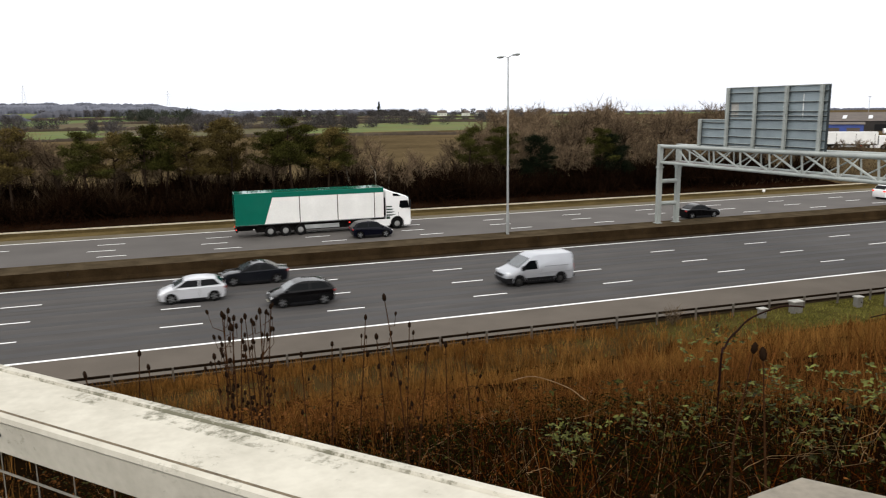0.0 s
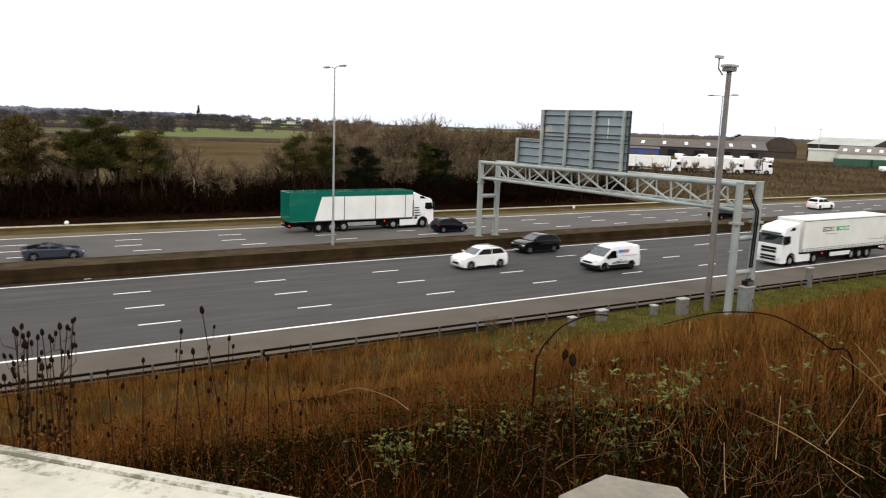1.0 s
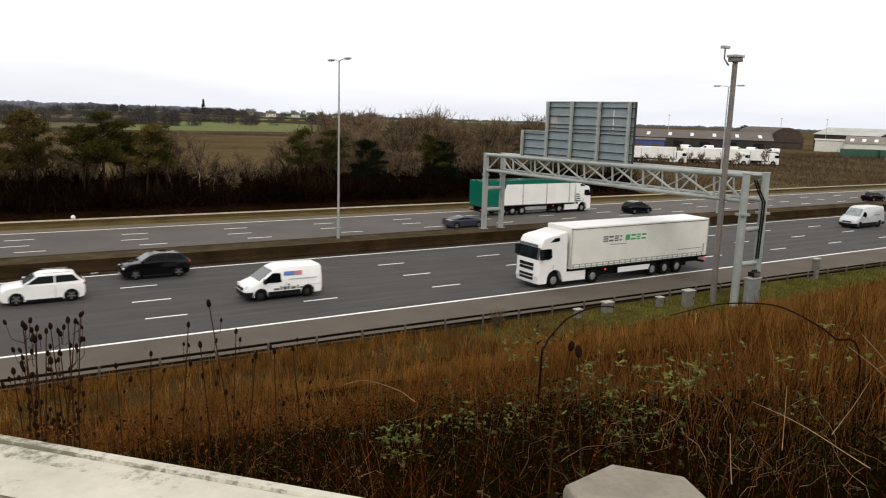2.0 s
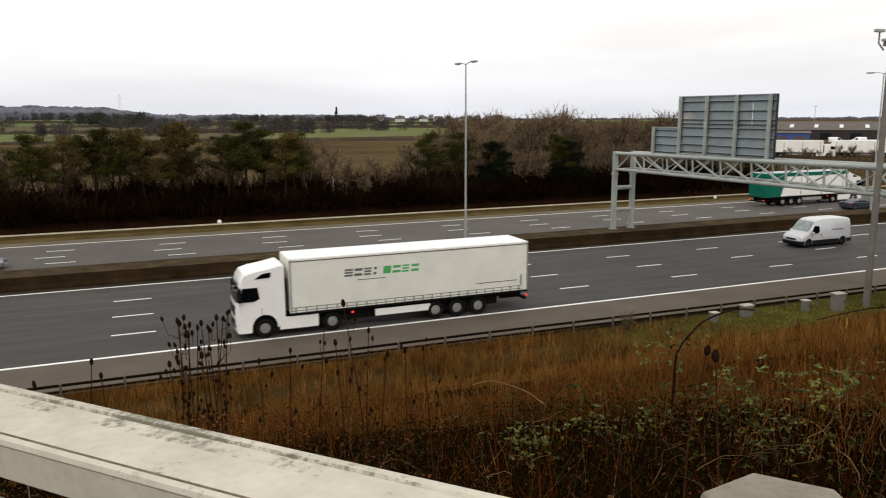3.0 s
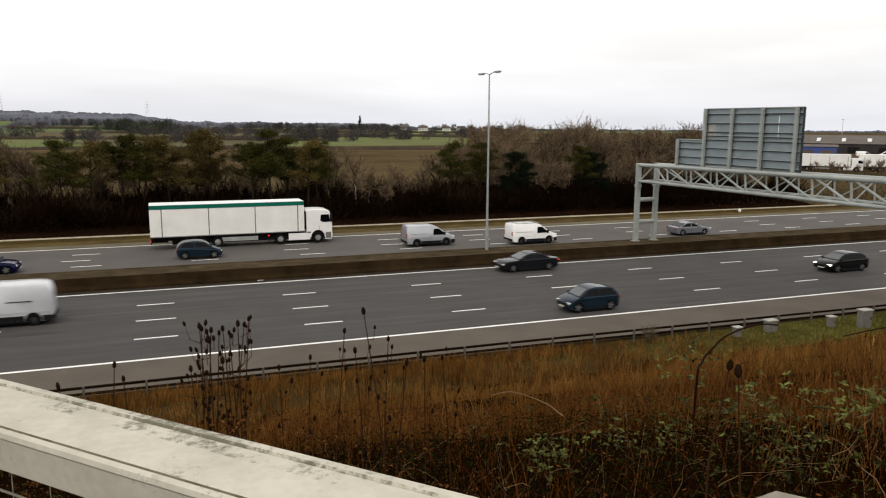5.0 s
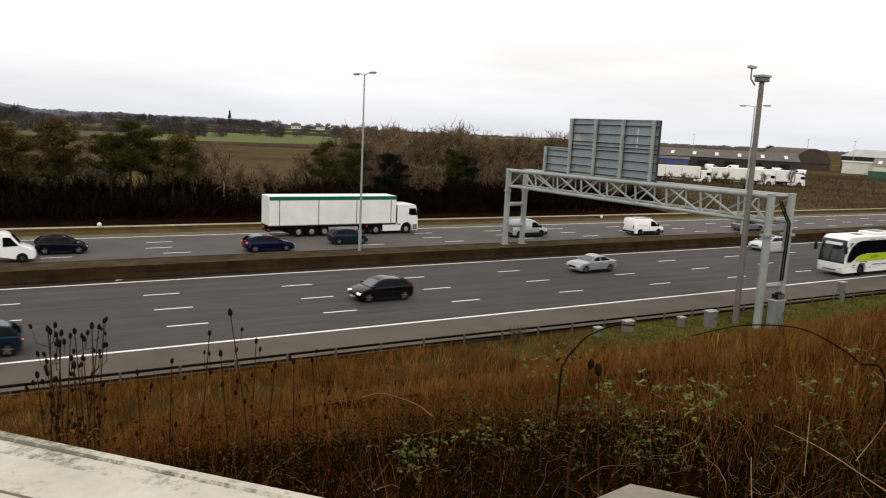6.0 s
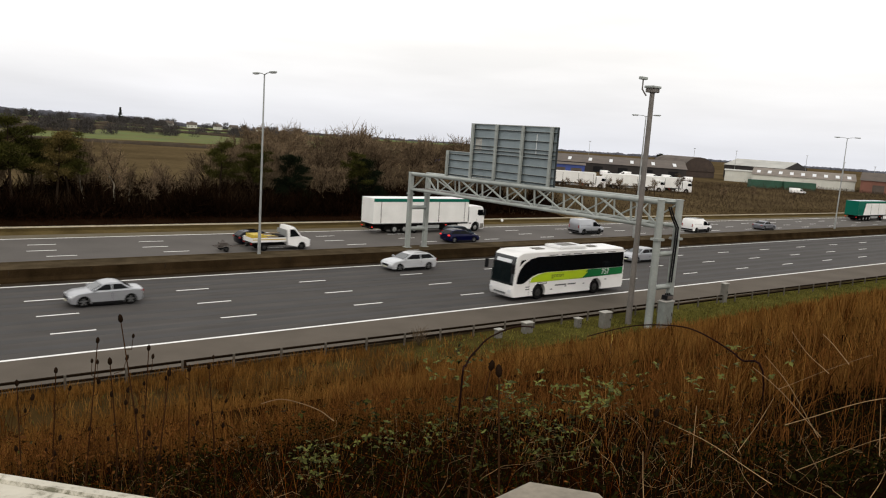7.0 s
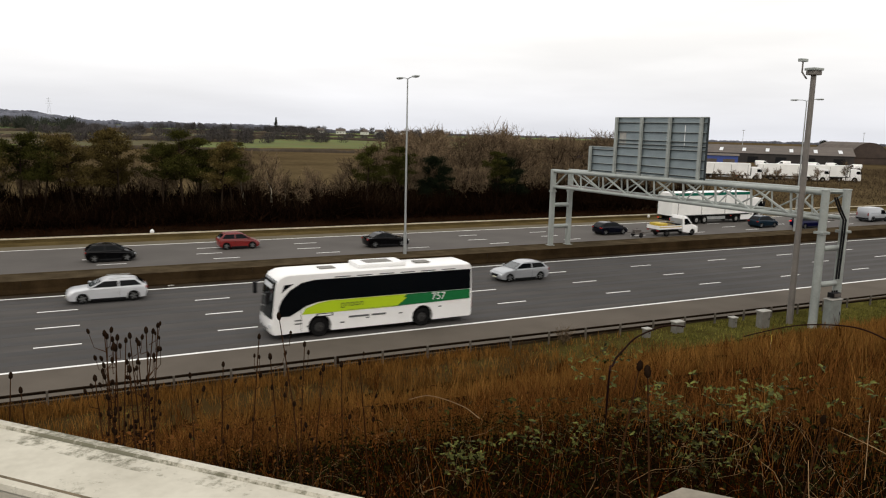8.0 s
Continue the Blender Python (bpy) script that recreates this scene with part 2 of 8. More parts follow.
def part(name, bm, material, parent, label="", smooth=0.0):
    ob = mesh_ob(name, bm, material, smooth)
    ob.parent = parent
    if label:
        tagged(ob, label)
    return ob


def box(bm, x0, x1, y0, y1, z0, z1, m=None):
    vs = [bm.verts.new((x, y, z)) for x in (x0, x1) for y in (y0, y1) for z in (z0, z1)]
    if m:
        for v in vs:
            v.co = m @ v.co
    for a in ((0, 1, 3, 2), (4, 6, 7, 5), (0, 4, 5, 1), (2, 3, 7, 6), (0, 2, 6, 4), (1, 5, 7, 3)):
        bm.faces.new([vs[i] for i in a])
    return vs


def boxes(*args, m=None):
    bm = bmesh.new()
    for a in args:
        box(bm, *a, m=m)
    return bm


def soft_box(x0, x1, y0, y1, z0, z1, r=0.02, seg=2):
    bm = boxes((x0, x1, y0, y1, z0, z1))
    bmesh.ops.bevel(bm, geom=bm.edges[:], offset=r, segments=seg, affect="EDGES", profile=0.6)
    return bm


def tube(bm, p0, p1, r0, r1=None, seg=8, cap=True):
    r1 = r0 if r1 is None else r1
    p0, p1 = Vector(p0), Vector(p1)
    d = (p1 - p0).normalized()
    u = d.orthogonal().normalized()
    v = d.cross(u)
    rings = []
    for p, r in ((p0, r0), (p1, r1)):
        rings.append([bm.verts.new(p + r * (math.cos(a) * u + math.sin(a) * v)) for a in [2 * math.pi * (k + 0.5) / seg for k in range(seg)]])
    for k in range(seg):
        bm.faces.new((rings[0][k], rings[0][(k + 1) % seg], rings[1][(k + 1) % seg], rings[1][k]))
    if cap:
        bm.faces.new(rings[0][::-1])
        bm.faces.new(rings[1])
    return bm


def path_tube(bm, pts, rads, seg=5):
    """One connected tube through the points."""
    pts = [Vector(p) for p in pts]
    rings, u = [], None
    for k, (p, r) in enumerate(zip(pts, rads)):
        d = (pts[min(k + 1, len(pts) - 1)] - pts[max(k - 1, 0)]).normalized()
        u = d.orthogonal().normalized() if u is None else (u - d * u.dot(d)).normalized()
        v = d.cross(u)
        rings.append([bm.verts.new(p + r * (math.cos(a) * u + math.sin(a) * v)) for a in [2 * math.pi * j / seg for j in range(seg)]])
    for a, b in zip(rings, rings[1:]):
        for k in range(seg):
            bm.faces.new((a[k], a[(k + 1) % seg], b[(k + 1) % seg], b[k]))
    bm.faces.new(rings[-1])


def slab(pts, off):
    """A thin plate: the polygon pts and its copy moved by off, with sides."""
    bm = bmesh.new()
    a = [bm.verts.new(p) for p in pts]
    b = [bm.verts.new(Vector(p) + Vector(off)) for p in pts]
    bm.faces.new(a[::-1])
    bm.faces.new(b)
    n = len(a)
    for k in range(n):
        bm.faces.new((a[k], a[(k + 1) % n], b[(k + 1) % n], b[k]))
    bmesh.ops.recalc_face_normals(bm, faces=bm.faces[:])
    return bm


def lettering(name, text, size, material, parent, m):
    cu = bpy.data.curves.new(name, "FONT")
    cu.body, cu.size, cu.extrude, cu.align_x, cu.align_y = text, size, 0.004, "CENTER", "CENTER"
    tmp = bpy.data.objects.new(name, cu)
    me = bpy.data.meshes.new_from_object(tmp)
    bpy.data.objects.remove(tmp)
    me.materials.append(material)
    ob = new(name, me)
    ob.parent, ob.matrix_basis = parent, m
    return ob


# ---- vehicles: local +x is forward, z = 0 on the road ----
def arch(xc, r, floor, n=10):
    """A wheel opening, from front to rear along the underside."""
    a0 = math.asin(max(-0.9, min(0.9, (floor - 0.87 * r) / r)))
    return [(xc + r * math.cos(a), 0.87 * r + r * math.sin(a)) for a in [a0 + (math.pi - 2 * a0) * k / n for k in range(n + 1)]]


def hull(top, under, width, nose=0.2, tail=0.1, drop=0.1, taper=(1.0, 2.0, 0.0)):
    """A shell: the side outline (top from front to rear, under from rear to front) swept across the width, rounded to the flanks."""
    outline = [(x, z, 1) for x, z in top] + [(x, z, 0) for x, z in under]
    xs = [x for x, z in top]
    f, r = max(xs), min(xs)
    z0, z1, amt = taper
    bm = bmesh.new()
    rows = []
    for t, k, e in ((-1, 1, 1), (-0.95, 0.3, 0.55), (-0.8, 0.06, 0.22), (0, 0, 0), (0.8, 0.06, 0.22), (0.95, 0.3, 0.55), (1, 1, 1)):
        ring = []
        for x, z, isup in outline:
            y = t * width / 2
            if isup:
                if z > z0:
                    y *= 1 - amt * min(1, (z - z0) / (z1 - z0))
                x -= nose * e * max(0, 1 - (f - x) / 0.5)
                x += tail * e * max(0, 1 - (x - r) / 0.4)
                z -= drop * k * min(1, max(0, (z - 0.4) / 0.3))
            ring.append(bm.verts.new((x, y, z)))
        rows.append(ring)
    n = len(outline)
    for a, b in zip(rows, rows[1:]):
        for k in range(n):
            bm.faces.new((a[k], a[(k + 1) % n], b[(k + 1) % n], b[k]))
    bm.faces.new(rows[0][::-1])
    bm.faces.new(rows[-1])
    bmesh.ops.recalc_face_normals(bm, faces=bm.faces[:])
    return bm


def shell_front(top, width, nose, drop, taper, z0, z1, reach=(-0.95, -0.8, 0, 0.8, 0.95), proud=0.012):
    """A pane that follows the rounded front of a hull between two heights."""
    f = max(x for x, z in top)
    a0, a1, amt = taper
    front = []
    for x, z in top:
        if front and z <= front[-1][1]:
            break
        front.append((x, z))
    zs = [z0] + [z for x, z in front if z0 + 0.02 < z < z1 - 0.02] + [z1]
    bm = bmesh.new()
    skins = []
    for d in (proud, proud - 0.03):
        rows = []
        for z in zs:
            bx = float(np.interp(z, [q for p, q in front], [p for p, q in front]))
            row = []
            for t in reach:
                e = float(np.interp(abs(t), (0, 0.8, 0.95, 1), (0, 0.22, 0.55, 1)))
                k = float(np.interp(abs(t), (0, 0.8, 0.95, 1), (0, 0.06, 0.3, 1)))
                y = t * width / 2 * (1 - (amt * min(1, (z - a0) / (a1 - a0)) if z > a0 else 0))
                row.append(bm.verts.new((bx - nose * e * max(0, 1 - (f - bx) / 0.5) + d, y, z - drop * k + d * 0.5)))
            rows.append(row)
        skins.append(rows)
    nz, nt = len(zs), len(reach)
    for rows in skins:
        for i in range(nz - 1):
            for j in range(nt - 1):
                bm.faces.new((rows[i][j], rows[i][j + 1], rows[i + 1][j + 1], rows[i + 1][j]))
    A, B = skins
    rim = [(0, j) for j in range(nt)] + [(i, nt - 1) for i in range(1, nz)] + [(nz - 1, j) for j in range(nt - 2, -1, -1)] + [(i, 0) for i in range(nz - 2, 0, -1)]
    for (a, b), (c, d) in zip(rim, rim[1:] + rim[:1]):
        bm.faces.new((A[a][b], A[c][d], B[c][d], B[a][b]))
    bmesh.ops.recalc_face_normals(bm, faces=bm.faces[:])
    return bm


def wheel(parent, x, y, r, w, rim, wheels):
    side = 1 if y > 0 else -1
    hub = part("wheel", tube(bmesh.new(), (0, -w * 0.3, 0), (0, w * 0.3, 0), r * 0.62, seg=12), M_BLACK, parent)
    hub.matrix_basis = pose(x, y, r)
    bm = bmesh.new()
    prof = [(r * 0.62, -w / 2), (r * 0.93, -w / 2), (r, -w * 0.36), (r, w * 0.36), (r * 0.93, w / 2), (r * 0.62, w / 2)]
    rings = [[bm.verts.new((q * math.cos(a), yy, q * math.sin(a))) for q, yy in prof] for a in [2 * math.pi * k / 20 for k in range(20)]]
    for k in range(20):
        a, b = rings[k], rings[(k + 1) % 20]
        for j in range(len(prof)):
            bm.faces.new((a[j], a[(j + 1) % len(prof)], b[(j + 1) % len(prof)], b[j]))
    bmesh.ops.recalc_face_normals(bm, faces=bm.faces[:])
    part("tyre", bm, M_TYRE, hub, smooth=40)
    bm = bmesh.new()
    yo = side * w * 0.42
    if rim in (M_STEELRIM, M_HUB):
        tube(bm, (0, yo - side * 0.06, 0), (0, yo - side * 0.01, 0), r * 0.60, r * 0.44, 14)
        tube(bm, (0, yo - side * 0.01, 0), (0, yo + side * 0.05, 0), r * 0.26, r * 0.2, 10)
    for k in range(0 if rim in (M_STEELRIM, M_HUB) else 5):
        a = 2 * math.pi * k / 5
        u, v = Vector((math.cos(a), 0, math.sin(a))), Vector((-math.sin(a), 0, math.cos(a)))
        q = [u * (r * 0.64) + v * (r * 0.15), u * (r * 0.64) - v * (r * 0.15), u * (r * 0.1) - v * (r * 0.1), u * (r * 0.1) + v * (r * 0.1)]
        lo = [bm.verts.new(p + Vector((0, yo, 0))) for p in q]
        hi = [bm.verts.new(p + Vector((0, yo + side * 0.025, 0))) for p in q]
        bm.faces.new(hi)
        for j in range(4):
            bm.faces.new((lo[j], lo[(j + 1) % 4], hi[(j + 1) % 4], hi[j]))
    tube(bm, (0, yo - side * 0.01, 0), (0, yo + side * 0.035, 0), r * 0.2, seg=10)
    bmesh.ops.recalc_face_normals(bm, faces=bm.faces[:])
    part("rim", bm, rim, hub)
    wheels.append((hub, x, y, r))
    return hub


def lamps(parent, pts, material, name):
    for x, y, z, dx, dy, dz in pts:
        part(name, soft_box(x - dx, x + dx, y - dy, y + dy, z - dz, z + dz, min(dx, dy, dz) * 0.5), material, parent)


# style: bonnet height, cowl x from front, cowl z, roof start from front, roof end from rear, rear glass base from rear, deck height
STYLES = {
    "hatch": dict(nose=0.62, bon=0.77, cowl=0.98, cowlz=0.95, r0=1.80, r1=0.62, rb=0.08, deck=0.98),
    "saloon": dict(nose=0.64, bon=0.78, cowl=1.30, cowlz=0.94, r0=2.05, r1=1.25, rb=0.62, deck=0.98),
    "estate": dict(nose=0.62, bon=0.78, cowl=1.18, cowlz=0.95, r0=2.0, r1=0.58, rb=0.10, deck=1.0),
    "suv": dict(nose=0.80, bon=0.98, cowl=1.20, cowlz=1.13, r0=1.95, r1=0.55, rb=0.12, deck=1.15),
    "coupe": dict(nose=0.60, bon=0.74, cowl=1.35, cowlz=0.88, r0=2.15, r1=1.35, rb=0.35, deck=0.92),
}


def car(name, label, category, style, ln, w, h, colour, lit=False, brake=False, rails=False):
    s, root, wheels = STYLES[style], thing(name, label, category), []
    f, r = ln / 2, -ln / 2
    k = ln / 4.4
    xf, xr, rad = f - 0.86 * k, r + 0.80 * k, 0.33 if style != "suv" else 0.36
    zb = s["cowlz"]
    xc, xrb, deck = f - s["cowl"] * k, r + s["rb"] * k, s["deck"]
    top = [(f - 0.10, 0.24), (f - 0.01, 0.36), (f, 0.52), (f - 0.05, s["nose"]), (f - 0.20, s["bon"] - 0.01), (f - 0.5, s["bon"] + 0.07), (xc + 0.12, zb - 0.02), (0, zb + 0.01), (xrb, deck), (r + 0.04, deck - 0.04), (r, deck - 0.2), (r + 0.02, 0.45), (r + 0.10, 0.26)]
    under = [(xr - rad * 1.15, 0.22)] + arch(xr, rad * 1.12, 0.22)[::-1] + [(xr + rad * 1.2, 0.20), (xf - rad * 1.2, 0.20)] + arch(xf, rad * 1.12, 0.22)[::-1] + [(xf + rad * 1.15, 0.22)]
    body = part("body", hull(top, under, w, 0.22, 0.14, 0.07, (0.6, 1.1, 0.05)), colour, root, smooth=30)
    # cabin
    xft, xrt, zr = f - s["r0"] * k, r + s["r1"] * k, h
    wb, wt = w / 2 - 0.075, w / 2 - 0.215
    def half(z):
        return wb + (wt - wb) * max(0, min(1, (z - zb) / (zr - zb)))
    st = [(xc + 0.05, zb - 0.03), (xft + 0.02, zr - 0.10), (xft - 0.16, zr - 0.045), (xft - 0.42, zr - 0.008), (xft * 0.6 + xrt * 0.4, zr), (xft * 0.25 + xrt * 0.75, zr - 0.03), (xrt + 0.10, zr - 0.085), (xrt, zr - 0.12), (xrb - 0.02, deck - 0.03)]
    bm = bmesh.new()
    rows = []
    for x, z in st:
        hw = half(z)
        rows.append([bm.verts.new(p) for p in ((x, -wb, zb - 0.06), (x, -hw, z - 0.045), (x, -hw + 0.05, z - 0.010), (x, 0, z + 0.012), (x, hw - 0.05, z - 0.010), (x, hw, z - 0.045), (x, wb, zb - 0.06))])
    for a, b in zip(rows, rows[1:]):
        for j in range(6):
            bm.faces.new((a[j], a[j + 1], b[j + 1], b[j]))
    bmesh.ops.recalc_face_normals(bm, faces=bm.faces[:])
    part("cabin", bm, colour, root, smooth=24)
    # glazing
    z0, z1 = zb + 0.03, zr - 0.13
    def lerp(x0, zz0, x1, zz1, z):
        return x0 + (x1 - x0) * (z - zz0) / (zz1 - zz0)
    xa0, xa1 = lerp(xc, zb, xft, zr - 0.07, z0) - 0.16, lerp(xc, zb, xft, zr - 0.07, z1) - 0.13
    xd0, xd1 = lerp(xrb, deck, xrt, zr - 0.09, max(z0, deck + 0.04)) + 0.20, lerp(xrb, deck, xrt, zr - 0.09, z1) + 0.16
    mid = (xft + xrt) / 2 + 0.10
    for sd in (-1, 1):
        for q in (((xa0, z0), (xa1, z1), (mid + 0.04, z1), (mid + 0.04, z0)), ((mid - 0.04, z0), (mid - 0.04, z1), (xd1, z1), (xd0, z0 + 0.03))):
            part("side_window", slab([(x, sd * (half(z) - 0.002), z) for x, z in q], (0, sd * 0.010, 0)), M_GLASS, root)
    for nm, xo0, zo0, xo1, zo1, sg in (("windscreen", xc + 0.05, zb - 0.03, xft + 0.02, zr - 0.10, 1), ("rear_window", xrb - 0.02, deck - 0.03, xrt, zr - 0.12, -1)):
        q = []
        for t, sd in ((0.12, -1), (0.12, 1), (0.9, 1), (0.9, -1)):
            z = zo0 + (zo1 - zo0) * t
            q.append((xo0 + (xo1 - xo0) * t + sg * 0.006, sd * (half(z) - 0.10), z + 0.014))
        part(nm, slab(q, (sg * 0.012, 0, 0.010)), M_CARSCREEN if sg > 0 else M_GLASS, root)
    for x in (xf, xr):
        for y in (-1, 1):
            wheel(root, x, y * (w / 2 - 0.14), rad, 0.21, M_RIM, wheels)
    # The second, wider box is added low and black as shade under the car.
    part("underbody", boxes((r + 0.35, f - 0.35, -w / 2 + 0.26, w / 2 - 0.26, 0.13, 0.70), (xr + rad * 1.3, xf - rad * 1.3, -w / 2 + 0.04, w / 2 - 0.04, 0.11, 0.5)), M_BLACK, root)
    lamps(root, [(f - 0.22, y * (w / 2 - 0.24), s["nose"] - 0.02, 0.13, 0.17, 0.065) for y in (-1, 1)], M_HEADON if lit else M_HEAD, "headlight")
    lamps(root, [(r + 0.12, y * (w / 2 - 0.20), deck - 0.16, 0.10, 0.15, 0.08) for y in (-1, 1)], M_TAILON if brake else M_TAIL, "tail_light")
    part("grille", soft_box(f - 0.05, f + 0.012, -0.42, 0.42, 0.42, 0.60, 0.012), M_BLACK, root)
    part("number_plate", soft_box(f - 0.03, f + 0.02, -0.26, 0.26, 0.33, 0.41, 0.004), M_PLATE, root)
    for sd in (-1, 1):
        part("door_mirror", soft_box(xa0 - 0.02, xa0 + 0.12, min(sd * (w / 2 - 0.03), sd * (w / 2 + 0.14)), max(sd * (w / 2 - 0.03), sd * (w / 2 + 0.14)), zb + 0.0, zb + 0.14, 0.03), colour, root)
        # Strip painted black for shade on a body-coloured sill.
        part("shade_sill", boxes((xr + rad * 1.25, xf - rad * 1.25, sd * (w / 2 - 0.004) - 0.012, sd * (w / 2 - 0.004) + 0.012, 0.20, 0.30)), M_BLACK, root)
        part("door_seam", boxes((mid - 0.006, mid + 0.006, sd * (w / 2 + 0.001) - 0.004, sd * (w / 2 + 0.001) + 0.004, 0.32, zb - 0.12)), M_BLACK, root)
    if rails:
        for sd in (-1, 1):
            part("roof_rail", tube(bmesh.new(), (xft - 0.3, sd * (wt - 0.03), zr + 0.035), (xrt + 0.25, sd * (wt - 0.03), zr + 0.03), 0.016, seg=6), M_STEEL, root)
    return root, wheels


def van(name, label, ln, w, h, colour, tall=False, roofrack=False, trim=True):
    root, wheels = thing(name, label, "van"), []
    f, r, rad = ln / 2, -ln / 2, 0.34
    xf, xr = f - 0.98, r + (1.05 if tall else 0.98)
    zc, bon, xw = (1.30, 1.10, 0.92) if tall else (1.15, 0.98, 0.85)
    xt = f - (1.80 if tall else 1.85)
    top = [(f - 0.08, 0.28), (f, 0.42), (f - 0.02, 0.72), (f - 0.12, 0.88), (f - 0.35, bon), (f - xw, zc), (xt, h - 0.14), (xt - 0.35, h - 0.02), (0, h), (r + 0.12, h - 0.02), (r + 0.03, h - 0.14), (r, 1.0), (r + 0.02, 0.45), (r + 0.08, 0.30)]
    under = [(xr - rad * 1.2, 0.28)] + arch(xr, rad * 1.16, 0.28)[::-1] + [(xr + rad * 1.25, 0.26), (xf - rad * 1.25, 0.26)] + arch(xf, rad * 1.16, 0.28)[::-1] + [(xf + rad * 1.2, 0.28)]
    amt = 0.17 if tall else 0.13
    if tall:   # steep short bonnet, domed roof, rounded rear
        top = [(f - 0.10, 0.28), (f - 0.01, 0.42), (f, 0.66), (f - 0.08, 0.90), (f - 0.26, 1.08), (f - xw, zc), (xt + 0.30, h - 0.46), (xt, h - 0.17), (xt - 0.28, h - 0.06), (xt - 0.8, h - 0.01), (-0.3, h), (r + 0.9, h - 0.02), (r + 0.35, h - 0.07), (r + 0.12, h - 0.20), (r + 0.02, h - 0.55), (r, 1.0), (r + 0.02, 0.45), (r + 0.08, 0.30)]
    part("body", hull(top, under, w, 0.30 if tall else 0.24, 0.16 if tall else 0.06, 0.13 if tall else 0.07, (1.0, h, amt)), colour, root, smooth=50)
    def hy(z):
        return w / 2 * (1 - amt * max(0, (z - 1.0) / (h - 1.0))) + 0.008
    def wx(z):
        return f - xw + (xt - f + xw) * (z - zc) / (h - 0.14 - zc)
    z0, z1 = zc + 0.02, h - (0.62 if tall else 0.34)
    for sd in (-1, 1):
        q = [(wx(z0) - 0.20, z0 - 0.02), (wx(z1) - 0.16, z1), (xt - 0.36, z1), (xt - 0.42, z0 - 0.10), (wx(z0) - 0.40, z0 - 0.10)]
        if tall:
            q = [(wx(z0) - 0.34, z0 - 0.04), (wx(z1) - 0.22, z1 - 0.03), (wx(z1) - 0.30, z1 + 0.03), (xt - 0.26, z1 + 0.03), (xt - 0.36, z1 - 0.10), (xt - 0.40, z0 + 0.05), (xt - 0.20, z0 - 0.13), (wx(z0) - 0.52, z0 - 0.16)]
        part("side_window", slab([(x, sd * (hy(z) - 0.006), z) for x, z in q], (0, sd * 0.008, 0)), M_GLASS, root)
        x0, x1, zr, hr = (r + 1.05, r + 2.35, 1.40, 0.045) if tall else (r + 0.35, xt - 0.9, 1.19, 0.02)
        part("sliding_door_rail", boxes((x0, x1, sd * hy(zr) - 0.012, sd * hy(zr) + 0.010, zr, zr + hr)), M_BLACK if tall else M_LOGODARK, root)
        if tall:
            part("door_handle", boxes((xt - 0.62, xt - 0.42, sd * hy(1.1) - 0.01, sd * hy(1.1) + 0.012, 1.06, 1.11)), M_BLACK, root)
            part("rear_corner_trim", boxes((r + 0.10, xr - rad * 1.3, sd * (w / 2) - 0.05, sd * (w / 2) + 0.012, 0.30, 0.60)), M_BLACK, root)
        part("body_crease", boxes((r + 0.15, xt - 0.5, sd * hy(0.8) - 0.02, sd * hy(0.8) + 0.006, 0.80, 0.835)), colour, root)
        for xs, ww in ((xf, rad * 1.24), (xr, rad * 1.24)):
            ar = arch(xs, ww, 0.3, 12)
            ai = arch(xs, rad * 1.06, 0.3, 12)
            part("wheel_arch_trim", slab([(x, sd * (w / 2 - 0.004), z) for x, z in ar + ai[::-1]], (0, sd * 0.012, 0)), M_BLACK, root)
        part("side_trim", boxes((xr + rad * 1.3, xf - rad * 1.3, sd * (w / 2) - 0.015, sd * (w / 2) + 0.015, 0.345, 0.62 if tall else 0.54 if trim else 0.46)), M_BLACK, root)
        part("lower_sill", boxes((xr + rad * 1.25, xf - rad * 1.25, sd * (w / 2 - 0.005) - 0.012, sd * (w / 2 - 0.005) + 0.012, 0.26, 0.34)), M_BLACK, root)
        part("door_seam", boxes((xt - 0.66, xt - 0.65, sd * (w / 2 + 0.002) - 0.005, sd * (w / 2 + 0.002) + 0.005, 0.5, 1.02)), M_BLACK, root)
        a, b = sorted((sd * (w / 2 + 0.02), sd * (w / 2 + 0.24)))
        part("door_mirror", soft_box(f - xw - 0.42, f - xw - 0.28, a, b, 1.05, 1.36, 0.04), colour if tall else M_BLACK, root)
    q = []
    for t, sd in ((0.08, -1), (0.08, 1), (0.72 if tall else 0.90, 1), (0.72 if tall else 0.90, -1)):
        z = zc + (h - 0.14 - zc) * t
        q.append((wx(z) + 0.004, sd * (hy(z) - 0.13), z + 0.012))
    if tall:
        part("windscreen", shell_front(top, w, 0.30, 0.13, (1.0, h, amt), zc + 0.06, h - 0.24, (-0.90, -0.7, 0, 0.7, 0.90)), M_VANSCREEN, root, smooth=40)
    else:
        part("windscreen", slab(q, (0.012, 0, 0.01)), M_CARSCREEN, root)
    for x in (xf, xr):
        for y in (-1, 1):
            wheel(root, x, y * (w / 2 - 0.15), rad, 0.22, M_STEELRIM, wheels)
    # The wider box is added dark as shade under the van.
    part("underbody", boxes((r + 0.3, f - 0.3, -w / 2 + 0.28, w / 2 - 0.28, 0.16, 0.80), (xr + rad * 1.3, xf - rad * 1.3, -w / 2 + 0.08, w / 2 - 0.08, 0.17, 0.55)), M_BLACK, root)
    part("front_bumper", hull([(f - 0.06, 0.25), (f + 0.015, 0.36), (f + 0.012, 0.54), (f - 0.03, 0.60), (f - 0.52, 0.60)], [(f - 0.52, 0.25)], w + 0.012, 0.24, 0.0, 0.0), M_BLACK, root, smooth=38)
